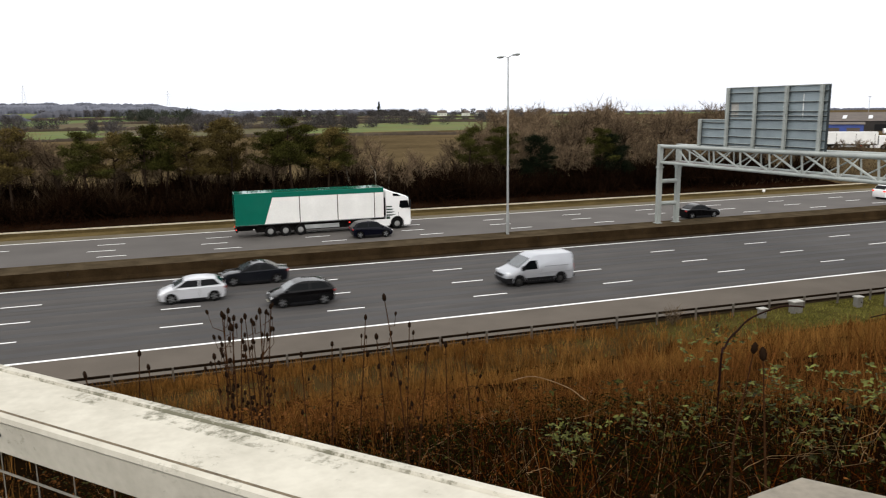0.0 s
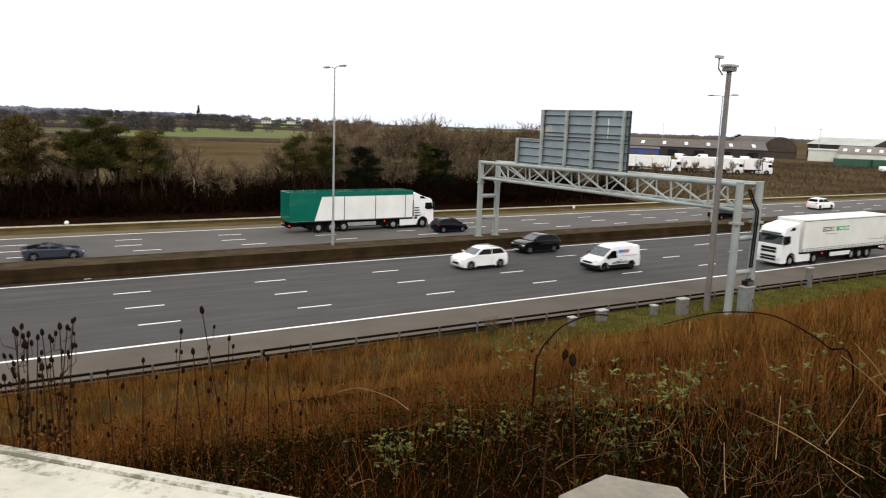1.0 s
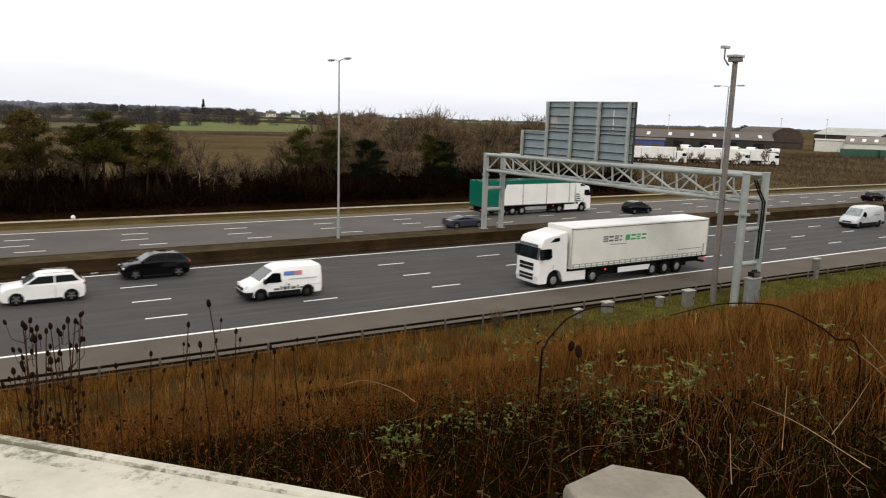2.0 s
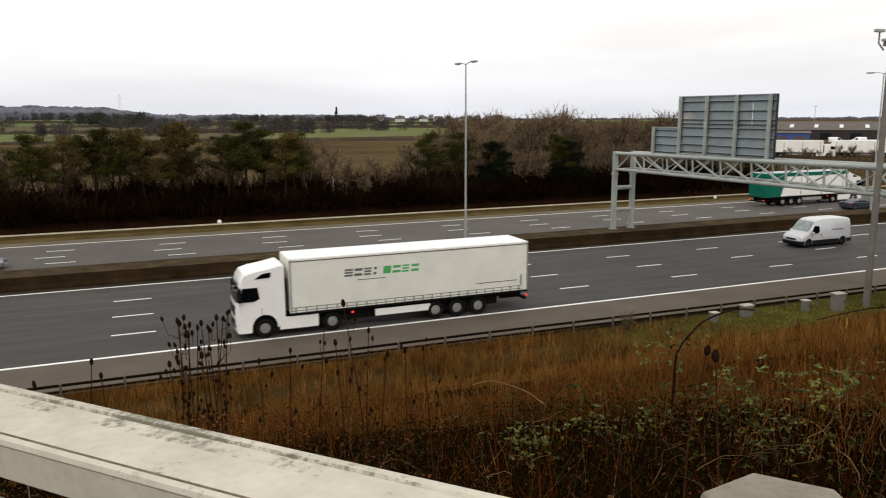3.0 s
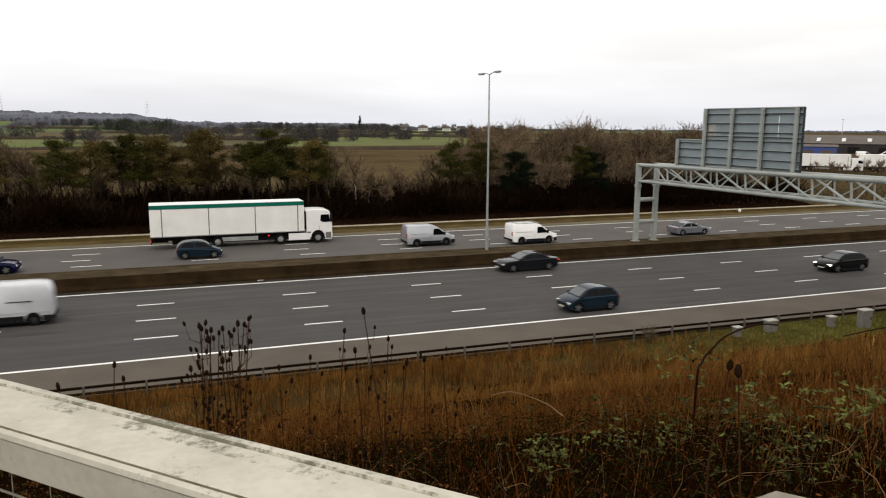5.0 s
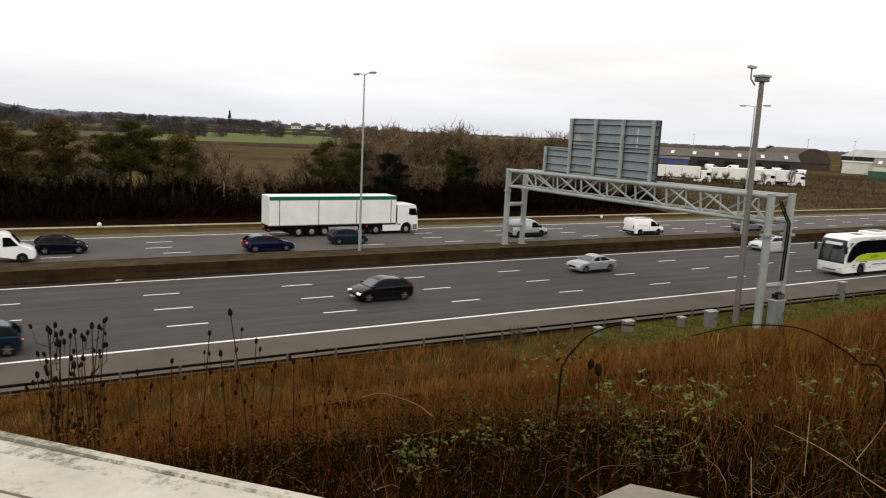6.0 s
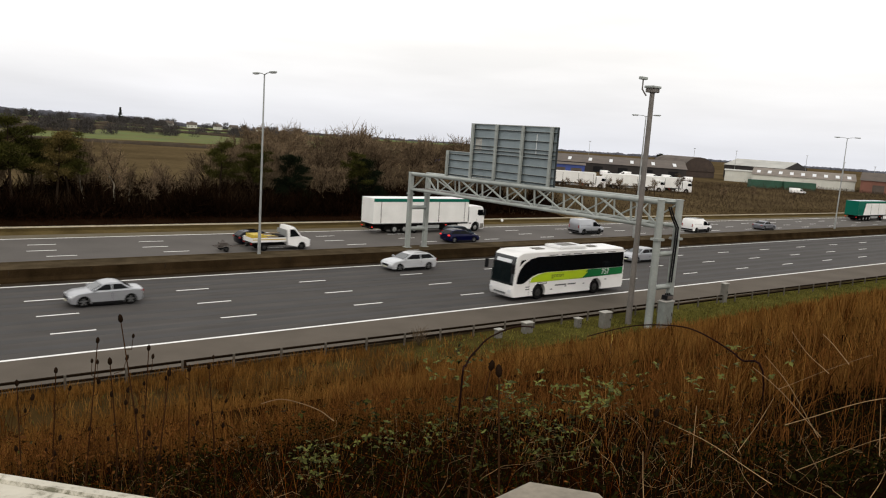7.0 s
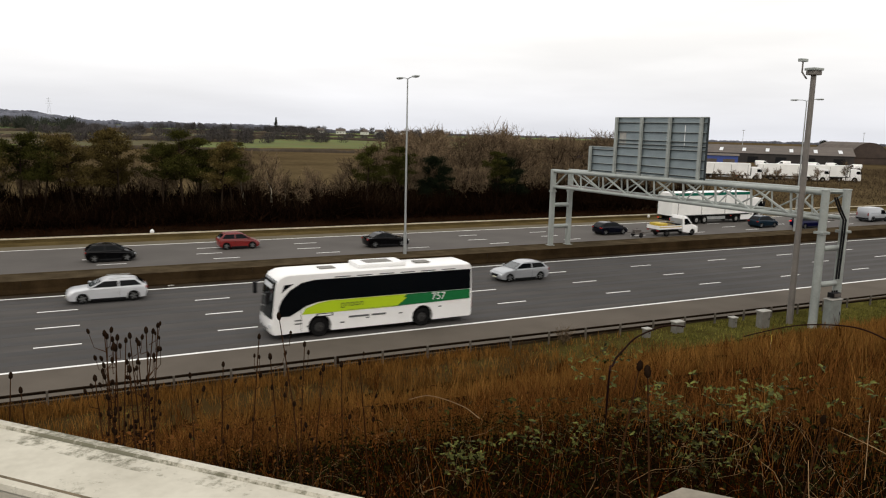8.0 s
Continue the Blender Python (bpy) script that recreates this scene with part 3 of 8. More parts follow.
    part("grille", soft_box(f - 0.10, f + 0.008, -0.5, 0.5, 0.66, 0.80, 0.01), M_BLACK, root)
    part("rear_bumper", soft_box(r - 0.03, r + 0.16, -w / 2 + 0.06, w / 2 - 0.06, 0.36, 0.56, 0.03), M_BLACK, root)
    lamps(root, [(f - 0.26, y * (w / 2 - 0.22), 0.86, 0.14, 0.14, 0.09) for y in (-1, 1)], M_HEAD, "headlight")
    lamps(root, [(r + (0.12 if tall else 0.03), y * (w / 2 - 0.15), 1.05, 0.04, 0.07, 0.20) for y in (-1, 1)], M_TAIL, "tail_light")
    if roofrack:
        for k in range(3):
            part("roof_bar", boxes((r + 0.5 + k * 1.1, r + 0.55 + k * 1.1, -0.75, 0.75, h + 0.03, h + 0.07)), M_STEEL, root)
        for sd in (-1, 1):
            part("roof_rail", boxes((r + 0.4, r + 2.9, sd * 0.72 - 0.02, sd * 0.72 + 0.02, h - 0.01, h + 0.04)), M_STEEL, root)
    return root, wheels


def lorry(name, label, trailer, lit_side=True):
    """An articulated lorry 16.5 m long; trailer: curtain, green or white."""
    root, wheels = thing(name, label, "lorry"), []
    f = 8.25
    xf, xd, rad = f - 1.45, f - 4.98, 0.50
    # tractor
    tall = trailer in ("curtain", "green")
    if trailer == "green":      # cab roof falling towards the front
        top = [(f - 0.05, 0.34), (f, 0.5), (f, 1.05), (f - 0.02, 1.90), (f - 0.20, 2.75), (f - 0.28, 2.95), (f - 0.48, 3.12), (f - 0.95, 3.24), (f - 1.6, 3.46), (f - 2.40, 3.80), (f - 2.55, 3.72), (f - 2.55, 1.0)]
    elif tall:
        top = [(f - 0.05, 0.34), (f, 0.5), (f, 1.05), (f - 0.02, 1.90), (f - 0.20, 2.85), (f - 0.28, 3.10), (f - 0.48, 3.38), (f - 0.95, 3.52), (f - 1.6, 3.62), (f - 2.40, 3.78), (f - 2.55, 3.70), (f - 2.55, 1.0)]
    else:          # low day cab
        top = [(f - 0.05, 0.34), (f, 0.5), (f, 1.05), (f - 0.02, 1.90), (f - 0.20, 2.75), (f - 0.28, 2.95), (f - 0.50, 3.10), (f - 0.95, 3.17), (f - 1.6, 3.20), (f - 2.40, 3.18), (f - 2.55, 3.05), (f - 2.55, 1.0)]
    under = [(f - 2.55, 0.95)] + arch(xf, rad * 1.32, 0.5)[::-1] + [(xf + rad * 1.36, 0.34)]
    shape = (2.48, 0.16, 0.08, (1.6, 3.6, 0.07))
    part("cab", hull(top, under, 2.48, 0.16, 0.05, 0.08, (1.6, 3.6, 0.07)), P_WHITE, root, smooth=38)
    def hy(z):
        return 1.24 * (1 - 0.07 * max(0, (z - 1.6) / 2.0))
    part("windscreen", shell_front(top, *shape, 1.98, 2.78), M_SCREEN, root, "large dark windscreen")
    part("sun_visor", shell_front(top, *shape, 2.79, 2.94, (-0.8, 0, 0.8), 0.10), M_VISOR, root)
    for sd in (-1, 1):
        q = [(f - 0.26, 1.98), (f - 0.38, 2.68), (f - 1.14, 2.68), (f - 1.22, 2.10), (f - 0.95, 1.96)]
        part("side_window", slab([(x, sd * (hy(z) - 0.002), z) for x, z in q], (0, sd * 0.012, 0)), M_GLASS, root)
        q = [(f - 1.00, 3.10), (f - 1.40, 3.36), (f - 1.85, 3.40), (f - 1.80, 3.14)]
        if trailer in ("curtain", "green"):
            part("roof_side_window", slab([(x, sd * (hy(z) - 0.002), z) for x, z in q], (0, sd * 0.012, 0)), M_GLASS, root)
        a, b = sorted((sd * 1.22, sd * 1.50))
        part("door_mirror", soft_box(f - 0.30, f - 0.12, a, b, 2.0, 2.72, 0.04), M_BLACK, root)
        part("side_skirt", soft_box(xd + 0.75, xf - 0.75, sd * 1.18 - 0.04, sd * 1.18 + 0.04, 0.35, 1.0, 0.02), P_WHITE, root)
        part("cab_step", boxes((f - 0.85, f - 0.45, sd * 1.2 - 0.03, sd * 1.2 + 0.03, 0.42, 0.52)), M_BLACK, root)
        part("door_seam", boxes((f - 1.32, f - 1.30, sd * 1.242 - 0.004, sd * 1.242 + 0.004, 1.05, 1.6)), M_BLACK, root)
    if trailer == "green":
        for sd in (-1, 1):
            for k in range(4):
                z = 1.30 + 0.27 * k
                part("zigzag_stripe", slab([(x, sd * (hy(zz) + 0.002), zz) for x, zz in ((f - 2.50, z), (f - 2.50, z + 0.14), (f - 1.55 - 0.12 * k, z + 0.10), (f - 1.95, z))], (0, sd * 0.01, 0)), M_ZIGZAG, root)
            part("lower_panel", boxes((f - 2.5, f - 2.15, sd * 1.243 - 0.006, sd * 1.243 + 0.006, 1.0, 1.24)), M_ZIGZAG, root)
    if trailer == "white":
        for sd in (-1, 1):
            part("lower_panel", boxes((f - 0.72, f - 0.2, sd * 1.236 - 0.01, sd * 1.236 + 0.012, 0.40, 1.0), (f - 2.5, f - 2.15, sd * 1.236 - 0.01, sd * 1.236 + 0.012, 0.96, 1.1)), M_CABINET, root)
    for i, (z0, z1) in enumerate(((0.56, 0.74), (0.80, 0.98), (1.22, 1.42), (1.48, 1.70))):
        part("grille", soft_box(f - 0.05, f + 0.014, -0.72, 0.72, z0, z1, 0.01), M_BLACK, root)
    lamps(root, [(f - 0.10, y * 0.98, 0.74, 0.09, 0.17, 0.13) for y in (-1, 1)], M_HEAD, "headlight")
    part("wheel_well", boxes((xf - 0.72, xf + 0.72, -0.88, 0.88, 0.4, 1.30)), M_BLACK, root)
    part("chassis_frame", boxes((-7.6, f - 1.0, -0.5, 0.5, 0.72, 1.05), (xd - 0.9, xd + 0.9, -1.0, 1.0, 0.45, 0.75)), M_CHASSIS, root)
    # trailer
    x1, x0, zt0, zt1, hw = f - 2.75, f - (16.65 if trailer == "curtain" else 16.35), 1.16, 4.0, 1.275
    tr = part("trailer_body", soft_box(x0, x1, -hw, hw, zt0, zt1, 0.02, 1), M_CURTAIN if trailer == "curtain" else M_PANEL, root)
    part("trailer_floor_beam", boxes((x0, x1, -hw - 0.012, hw + 0.012, zt0 - 0.10, zt0 + 0.02)), M_CHASSIS, root)
    part("trailer_roof", soft_box(x0 + 0.02, x1 - 0.02, -hw + 0.02, hw - 0.02, zt1 - 0.004, zt1 + 0.03, 0.012, 1), P_GREEN if trailer == "green" else M_TRAILERROOF, tr)
    for sd in (-1, 1):
        yo = sd * (hw + 0.006)
        if trailer == "curtain":
            part("top_rail", boxes((x0, x1, yo - 0.008, yo + 0.008, zt1 - 0.14, zt1 - 0.09)), M_DARKSTEEL, tr)
            part("valance", boxes((x0 + 0.3, x1 - 0.05, yo - 0.006, yo + 0.006, zt0 + 0.27, zt0 + 0.30)), M_LOGODARK, tr)
            for k in range(25):
                x = x0 + 0.6 + k * (x1 - x0 - 0.9) / 24
                part("curtain_strap", boxes((x - 0.025, x + 0.025, yo - 0.008, yo + 0.010, zt0 + 0.02, zt0 + 0.30)), M_LOGODARK, tr)
            for x in (x0 + 0.02, x1 - 0.10):
                part("corner_post", boxes((x, x + 0.08, yo - 0.006, yo + 0.008, zt0, zt1 - 0.02)), M_STEEL, tr)
            part("lettering", boxes((x0 + 0.7, x0 + 3.3, yo - 0.003, yo + 0.005, zt0 + 0.62, zt0 + 0.66)), M_LOGODARK, tr)
            part("valance", boxes((x0 + 0.3, x1 - 0.05, yo - 0.006, yo + 0.006, zt0 + 0.10, zt0 + 0.13)), M_LOGODARK, tr)
            part("rear_latch", boxes((x0 + 0.40, x0 + 0.52, yo - 0.006, yo + 0.014, zt0 + 0.35, zt0 + 0.95)), M_STEEL, tr)
            for j in range(8):      # emblem of slanted stripes, dark grey turning to green
                xa, wd = x1 - 2.9 - j * 0.535, (0.46, 0.44, 0.40, 0.16, 0.44, 0.46, 0.40, 0.44)[j]
                m = M_LOGODARK if j < 4 else M_LOGOGREEN
                bars = ((0, wd, 3.13, 3.26), (0, wd, 2.86, 2.99)) if j % 2 else ((0, wd, 2.86, 3.26),) if j == 4 else ((0, wd, 3.17, 3.26), (0, wd, 3.02, 3.11), (0, wd, 2.86, 2.96))
                for p0, p1, z0, z1 in bars:
                    q = [(xa - p0 - 0.12 * (z0 - 2.86), z0), (xa - p0 - 0.12 * (z1 - 2.86), z1), (xa - p1 - 0.12 * (z1 - 2.86), z1), (xa - p1 - 0.12 * (z0 - 2.86), z0)]
                    part("emblem_bar", slab([(x, yo - sd * 0.003, z) for x, z in q], (0, sd * 0.008, 0)), m, tr)
            part("lettering", boxes((x1 - 5.2, x1 - 3.6, yo - 0.003, yo + 0.003, 2.62, 2.66)), M_LOGODARK, tr)
        else:
            part("top_rail", boxes((x0, x1, yo - 0.008, yo + 0.012, zt1 - (0.42 if trailer == "green" else 0.36), zt1 + 0.005)), M_PANEL if trailer == "plain" else P_GREEN, tr)
            if trailer == "green":
                q = [(x0 - 0.002, zt0), (x0 - 0.002, zt1 - 0.4), (x0 + 3.3, zt1 - 0.4), (x0 + 2.5, zt0)]
                part("green_side_panel", slab([(x, yo - sd * 0.004, z) for x, z in q], (0, sd * 0.010, 0)), P_GREEN, tr)
                seams = (x0 + 5.7, x0 + 9.2, x0 + 12.7)
                part("white_stencil", boxes((x0 + 0.3, x0 + 1.3, yo - 0.004, yo + 0.016, zt1 - 0.26, zt1 - 0.16)), P_WHITE, tr)
            else:
                seams = (x0 + 1.0, x0 + 5.0, x0 + 9.1, x0 + 13.0)
            for x in seams:
                part("panel_seam", boxes((x - 0.04, x + 0.04, yo - 0.006, yo + 0.010, zt0, zt1 - 0.36)), M_DARKSTEEL, tr)
            part("load_rail", boxes((x0, x1, yo - 0.006, yo + 0.012, zt0, zt0 + 0.07)), M_STEEL, tr)
        part("side_guard", boxes((x0 + 6.1, x0 + 9.3, sd * 1.2 - 0.02, sd * 1.2 + 0.02, 0.55, 0.92)), P_WHITE if trailer == "curtain" else M_STEEL, root)
        part("landing_leg", boxes((x1 - 3.3, x1 - 3.15, sd * 0.8 - 0.06, sd * 0.8 + 0.06, 0.35, 1.1)), M_CHASSIS, root)
        part("side_marker", soft_box(xd - 1.15, xd - 1.03, sd * 1.24 - 0.02, sd * 1.24 + 0.02, 0.86, 0.96, 0.008), M_TAILON, root)
    if trailer == "green":
        part("green_rear_door", boxes((x0 - 0.03, x0 - 0.004, -hw, hw, zt0, zt1)), P_GREEN, tr)
    part("rear_bumper", boxes((x0 + 0.0, x0 + 0.15, -1.1, 1.1, 0.55, 0.70), (x0 + 0.1, x0 + 1.5, -0.6, -0.5, 0.6, 1.1), (x0 + 0.1, x0 + 1.5, 0.5, 0.6, 0.6, 1.1)), M_CHASSIS, root)
    lamps(root, [(x0 - 0.0, y * 1.08, 0.8, 0.04, 0.12, 0.05) for y in (-1, 1)], M_TAILDIM, "tail_light")
    xt = [x0 + 3.15 + 1.31 * k for k in range(3)]
    if trailer != "curtain":
        xt = [x0 + 3.0 + 1.36 * k for k in range(3)]
    part("mudguard", boxes(*[(x - 0.55, x + 0.55, -1.24, 1.24, 1.02, 1.06) for x in xt]), M_CHASSIS, root)
    for x in [xf, xd] + xt:
        for y in (-1, 1):
            wheel(root, x, y * 1.06, rad, 0.34, M_HUB, wheels)
    # Dark box added to stand for the shade under the trailer.
    part("trailer_shade_box", boxes((x0 + 1.8, xd + 0.8, -0.85, 0.85, 0.42, 1.10)), M_CHASSIS, root)
    part("fuel_tank", soft_box(xd + 0.9, xf - 0.9, -1.10, 1.10, 0.42, 0.98, 0.08), M_CHASSIS, root)
    part("air_deflector", slab([(f - 2.56, -1.15, 1.3), (f - 2.56, 1.15, 1.3), (f - 2.56, 1.08, 3.0), (f - 2.56, -1.08, 3.0)], (-0.05, 0, 0)), M_BLACK, root)
    return root, wheels


def coach(name, label):
    root, wheels = thing(name, label, "bus"), []
    ln, w, h = 12.2, 2.55, 3.55
    f, r, rad = ln / 2, -ln / 2, 0.52
    xf, xr = f - 2.75, r + 3.30
    top = [(f - 0.12, 0.32), (f - 0.01, 0.5), (f, 0.9), (f - 0.04, 1.35), (f - 0.25, 2.7), (f - 0.36, 3.12), (f - 0.58, 3.36), (f - 0.95, h - 0.03), (f - 1.4, h), (0, h), (r + 0.25, h - 0.03), (r + 0.06, h - 0.2), (r, 1.5), (r + 0.03, 0.5), (r + 0.12, 0.36)]
    under = [(xr - rad * 1.32, 0.34)] + arch(xr, rad * 1.28, 0.34)[::-1] + [(xr + rad * 1.33, 0.32), (xf - rad * 1.33, 0.32)] + arch(xf, rad * 1.28, 0.34)[::-1] + [(xf + rad * 1.32, 0.34)]
    part("body", hull(top, under, w, 0.26, 0.10, 0.08, (1.6, 3.5, 0.05)), P_WHITE, root, smooth=38)
    def hy(z):
        return w / 2 * (1 - 0.05 * max(0, (z - 1.6) / 1.9)) + 0.004
    for sd in (-1, 1):
        def plate(nm, q, m, d=0.006, lb=""):
            return part(nm, slab([(x, sd * (hy(z) - 0.003), z) for x, z in q], (0, sd * d, 0)), m, root, lb)
        win = plate("window_band", [(r + 0.18, 2.00), (r + 0.18, 3.17), (f - 2.5, 3.17), (f - 1.75, 3.04), (f - 1.1, 2.68), (f - 0.72, 2.25), (f - 0.52, 1.85), (f - 0.44, 1.30), (f - 1.1, 1.28), (f - 1.5, 1.50), (f - 2.0, 1.78), (f - 2.6, 1.94), (f - 3.3, 2.00)], M_GLASS)
        plate("cab_side_window", [(f - 0.66, 2.55), (f - 0.82, 2.98), (f - 1.35, 3.02), (f - 1.02, 2.82)], M_GLASS)
        lime = plate("lime_stripe", [(f - 1.75, 1.32), (f - 1.95, 1.64), (f - 2.6, 1.87), (f - 3.3, 1.975), (f - 7.9, 1.975), (f - 7.0, 1.32)], P_LIME)
        plate("green_stripe", [(f - 7.0, 1.32), (f - 7.9, 1.975), (r + 0.22, 1.975), (r + 0.22, 1.42)], P_BUSGREEN)
        plate("light_stripe", [(f - 7.05, 1.36), (f - 7.6, 1.80), (f - 7.9, 1.80), (f - 7.3, 1.36)], P_LIME, 0.010)
        for k in range(7):
            x = r + 1.6 + 1.35 * k
            part("window_pillar", boxes((x - 0.03, x + 0.03, sd * hy(2.6) - 0.012, sd * hy(2.6) + 0.006, 2.05, 3.12)), M_GLASS, win)
        for k in range(6):
            x = f - 3.6 - 1.3 * k
            part("lettering", boxes((x - 0.9, x, sd * hy(3.2) - 0.006, sd * hy(3.2) + 0.007, 3.22, 3.27)), M_LOGODARK, root)
        for k in range(5):
            xl, zl = f - 3.95 - 0.27 * k, 1.50 if k == 0 else 1.58
            for p0, p1, z0, z1 in ((0, 0.20, 1.74, 1.79), (0, 0.05, zl, 1.74), (0.15, 0.20, zl, 1.74)) + (((0.05, 0.15, zl, zl + 0.05),) if k in (0, 2, 3) else ()):
                part("lettering", boxes((xl - p1, xl - p0, sd * hy(1.8) - 0.004, sd * hy(1.8) + 0.014, z0, z1)), M_BUSTEXT, lime)
        for xa, xb, z0, z1 in ((f - 5.6, f - 4.4, 0.92, 1.02), (f - 6.6, f - 5.75, 0.92, 1.02)):
            part("lettering", boxes((xb - (xb - xa), xb, sd * hy(1) - 0.002, sd * hy(1) + 0.006, z0, z1)), M_LOGODARK, root)
        part("side_sign", boxes((f - 3.5, f - 2.55, sd * hy(1) - 0.002, sd * hy(1) + 0.010, 1.14, 1.30)), M_BLACK, root)
        part("side_sign_text", boxes((f - 3.42, f - 2.63, sd * hy(1) + 0.010, sd * hy(1) + 0.016, 1.18, 1.26)), P_WHITE, root)
        for xv, zv, wv in ((f - 1.35, 0.98, 0.40), (f - 1.35, 0.80, 0.40), (f - 2.0, 0.62, 0.14), (f - 3.9, 0.66, 0.25), (f - 7.4, 0.88, 0.22), (f - 5.4, 0.80, 0.2), (f - 9.9, 1.05, 0.2)):
            part("vent", boxes((xv - wv, xv, sd * hy(1) - 0.002, sd * hy(1) + 0.008, zv, zv + 0.07)), M_LOGODARK, root)
        part("door_seam", boxes((f - 1.72, f - 1.70, sd * hy(1) - 0.002, sd * hy(1) + 0.005, 0.4, 1.6)), M_LOGODARK, root)
        part("hatch_seam", boxes((f - 8.6, f - 4.2, sd * hy(1) - 0.002, sd * hy(1) + 0.005, 1.36, 1.375)), M_LOGODARK, root)
        lettering("route_number", "757", 0.60, P_WHITE, root, pose(r + 2.3, sd * (hy(1.8) + 0.012), 1.70, 90, 0, 180 if sd > 0 else 0))
        a, b = sorted((sd * 1.3, sd * 1.55))
        part("wing_mirror", soft_box(f + 0.02, f + 0.22, a, b, 2.1, 2.75, 0.05), M_BLACK, root)
        part("mirror_arm", tube(bmesh.new(), (f - 0.35, sd * 1.15, 2.95), (f + 0.12, sd * 1.42, 2.70), 0.03), M_BLACK, root)
    shape = (w, 0.26, 0.08, (1.6, 3.5, 0.05))
    part("windscreen", shell_front(top, *shape, 1.20, 3.22), M_SCREEN, root)
    part("destination_blind", shell_front(top, *shape, 2.74, 2.98, (-0.62, 0, 0.62), 0.03), M_HEAD, root)
    part("air_conditioner", soft_box(-1.9, 1.0, -0.85, 0.85, h - 0.02, h + 0.22, 0.10), P_WHITE, root)
    part("air_conditioner_grille", boxes((-1.2, 0.4, -0.5, 0.5, h + 0.222, h + 0.235)), M_CABINET, root)
    for x in (2.6, -3.2):
        part("roof_hatch", soft_box(x - 0.45, x + 0.45, -0.35, 0.35, h + 0.0, h + 0.05, 0.02), M_CABINET, root)
    lamps(root, [(f - 0.16, y * 0.98, 0.78, 0.12, 0.16, 0.11) for y in (-1, 1)], M_HEAD, "headlight")
    lamps(root, [(r + 0.04, y * 1.05, 1.1, 0.05, 0.08, 0.3) for y in (-1, 1)], M_TAIL, "tail_light")
    part("front_grille", soft_box(f - 0.06, f + 0.012, -0.6, 0.6, 0.5, 0.62, 0.01), M_LOGODARK, root)
    part("underbody", boxes((xr - 0.9, xf + 0.9, -0.92, 0.92, 0.20, 1.28)), M_BLACK, root)
    for x in (xf, xr):
        for y in (-1, 1):
            wheel(root, x, y * 1.08, rad, 0.30, M_STEELRIM, wheels)
    return root, wheels


def dropside(name, label):
    root, wheels = thing(name, label, "pickup truck"), []
    ln, w = 5.9, 2.0
    f, r, rad = ln / 2, -ln / 2, 0.35
    xf, xr = f - 0.98, r + 1.2
    top = [(f - 0.08, 0.30), (f, 0.45), (f - 0.02, 0.75), (f - 0.15, 0.95), (f - 0.4, 1.12), (f - 1.0, 1.30), (f - 1.7, 2.12), (f - 2.0, 2.24), (f - 2.35, 2.24), (f - 2.42, 2.1), (f - 2.45, 0.6)]
    under = [(f - 2.45, 0.5), (xf - rad * 1.3, 0.32)] + arch(xf, rad * 1.16, 0.3)[::-1] + [(xf + rad * 1.2, 0.30)]
    part("cab", hull(top, under, w, 0.24, 0.03, 0.07, (1.1, 2.2, 0.14)), P_WHITE, root, smooth=38)
    for sd in (-1, 1):
        hy = lambda z: w / 2 * (1 - 0.14 * max(0, (z - 1.1) / 1.1)) + 0.004
        part("side_window", slab([(x, sd * (hy(z) - 0.004), z) for x, z in ((f - 1.2, 1.30), (f - 1.72, 1.92), (f - 2.2, 1.92), (f - 2.2, 1.24))], (0, sd * 0.01, 0)), M_GLASS, root)
        part("dropside", boxes((r, f - 2.6, sd * 0.98 - 0.02, sd * 0.98 + 0.02, 0.82, 1.22)), P_WHITE, root)
        part("hazard_stripe", boxes((r + 0.05, f - 2.65, sd * 1.003 - 0.004, sd * 1.003 + 0.004, 1.02, 1.10)), M_YELLOW, root)
    part("windscreen", slab([(f - 1.04 - 0.83 * (z - 1.36), sd * (0.84 - 0.1 * (z - 1.3)), z + 0.02) for z, sd in ((1.38, -1), (1.38, 1), (2.04, 1), (2.04, -1))], (0.015, 0, 0.012)), M_GLASS, root)
    part("bed_floor", boxes((r, f - 2.55, -0.98, 0.98, 0.76, 0.84)), M_CHASSIS, root)
    part("headboard", boxes((f - 2.6, f - 2.55, -0.95, 0.95, 0.8, 1.9)), M_STEEL, root)
    part("tailboard", boxes((r - 0.03, r, -0.98, 0.98, 0.82, 1.22)), P_WHITE, root)
    rng = random.Random(5)
    for k in range(9):
        x = r + 0.2 + rng.random() * 2.0
        z = 1.1 + rng.random() * 0.4
        part("plank", boxes((x, x + 0.8 + rng.random() * 0.5, -0.7 + rng.random(), -0.5 + rng.random(), z, z + 0.08)), M_YELLOW if k % 2 else M_WOOD, root)
    part("yellow_crate", soft_box(r + 0.15, r + 1.25, -0.85, 0.75, 0.84, 1.48, 0.04), M_YELLOW, root)
    part("tool_box", soft_box(f - 3.2, f - 2.7, -0.9, 0.9, 0.84, 1.35, 0.03), M_BLACK, root)
    part("chassis_frame", boxes((r + 0.1, f - 0.6, -0.45, 0.45, 0.42, 0.62)), M_CHASSIS, root)
    lamps(root, [(f - 0.26, y * 0.78, 0.88, 0.14, 0.14, 0.09) for y in (-1, 1)], M_HEAD, "headlight")
    lamps(root, [(r - 0.02, y * 0.8, 0.68, 0.04, 0.15, 0.06) for y in (-1, 1)], M_TAIL, "tail_light")
    for x in (xf, xr):
        for y in (-1, 1):
            wheel(root, x, y * 0.85, rad, 0.22, M_STEELRIM, wheels)
    return root, wheels


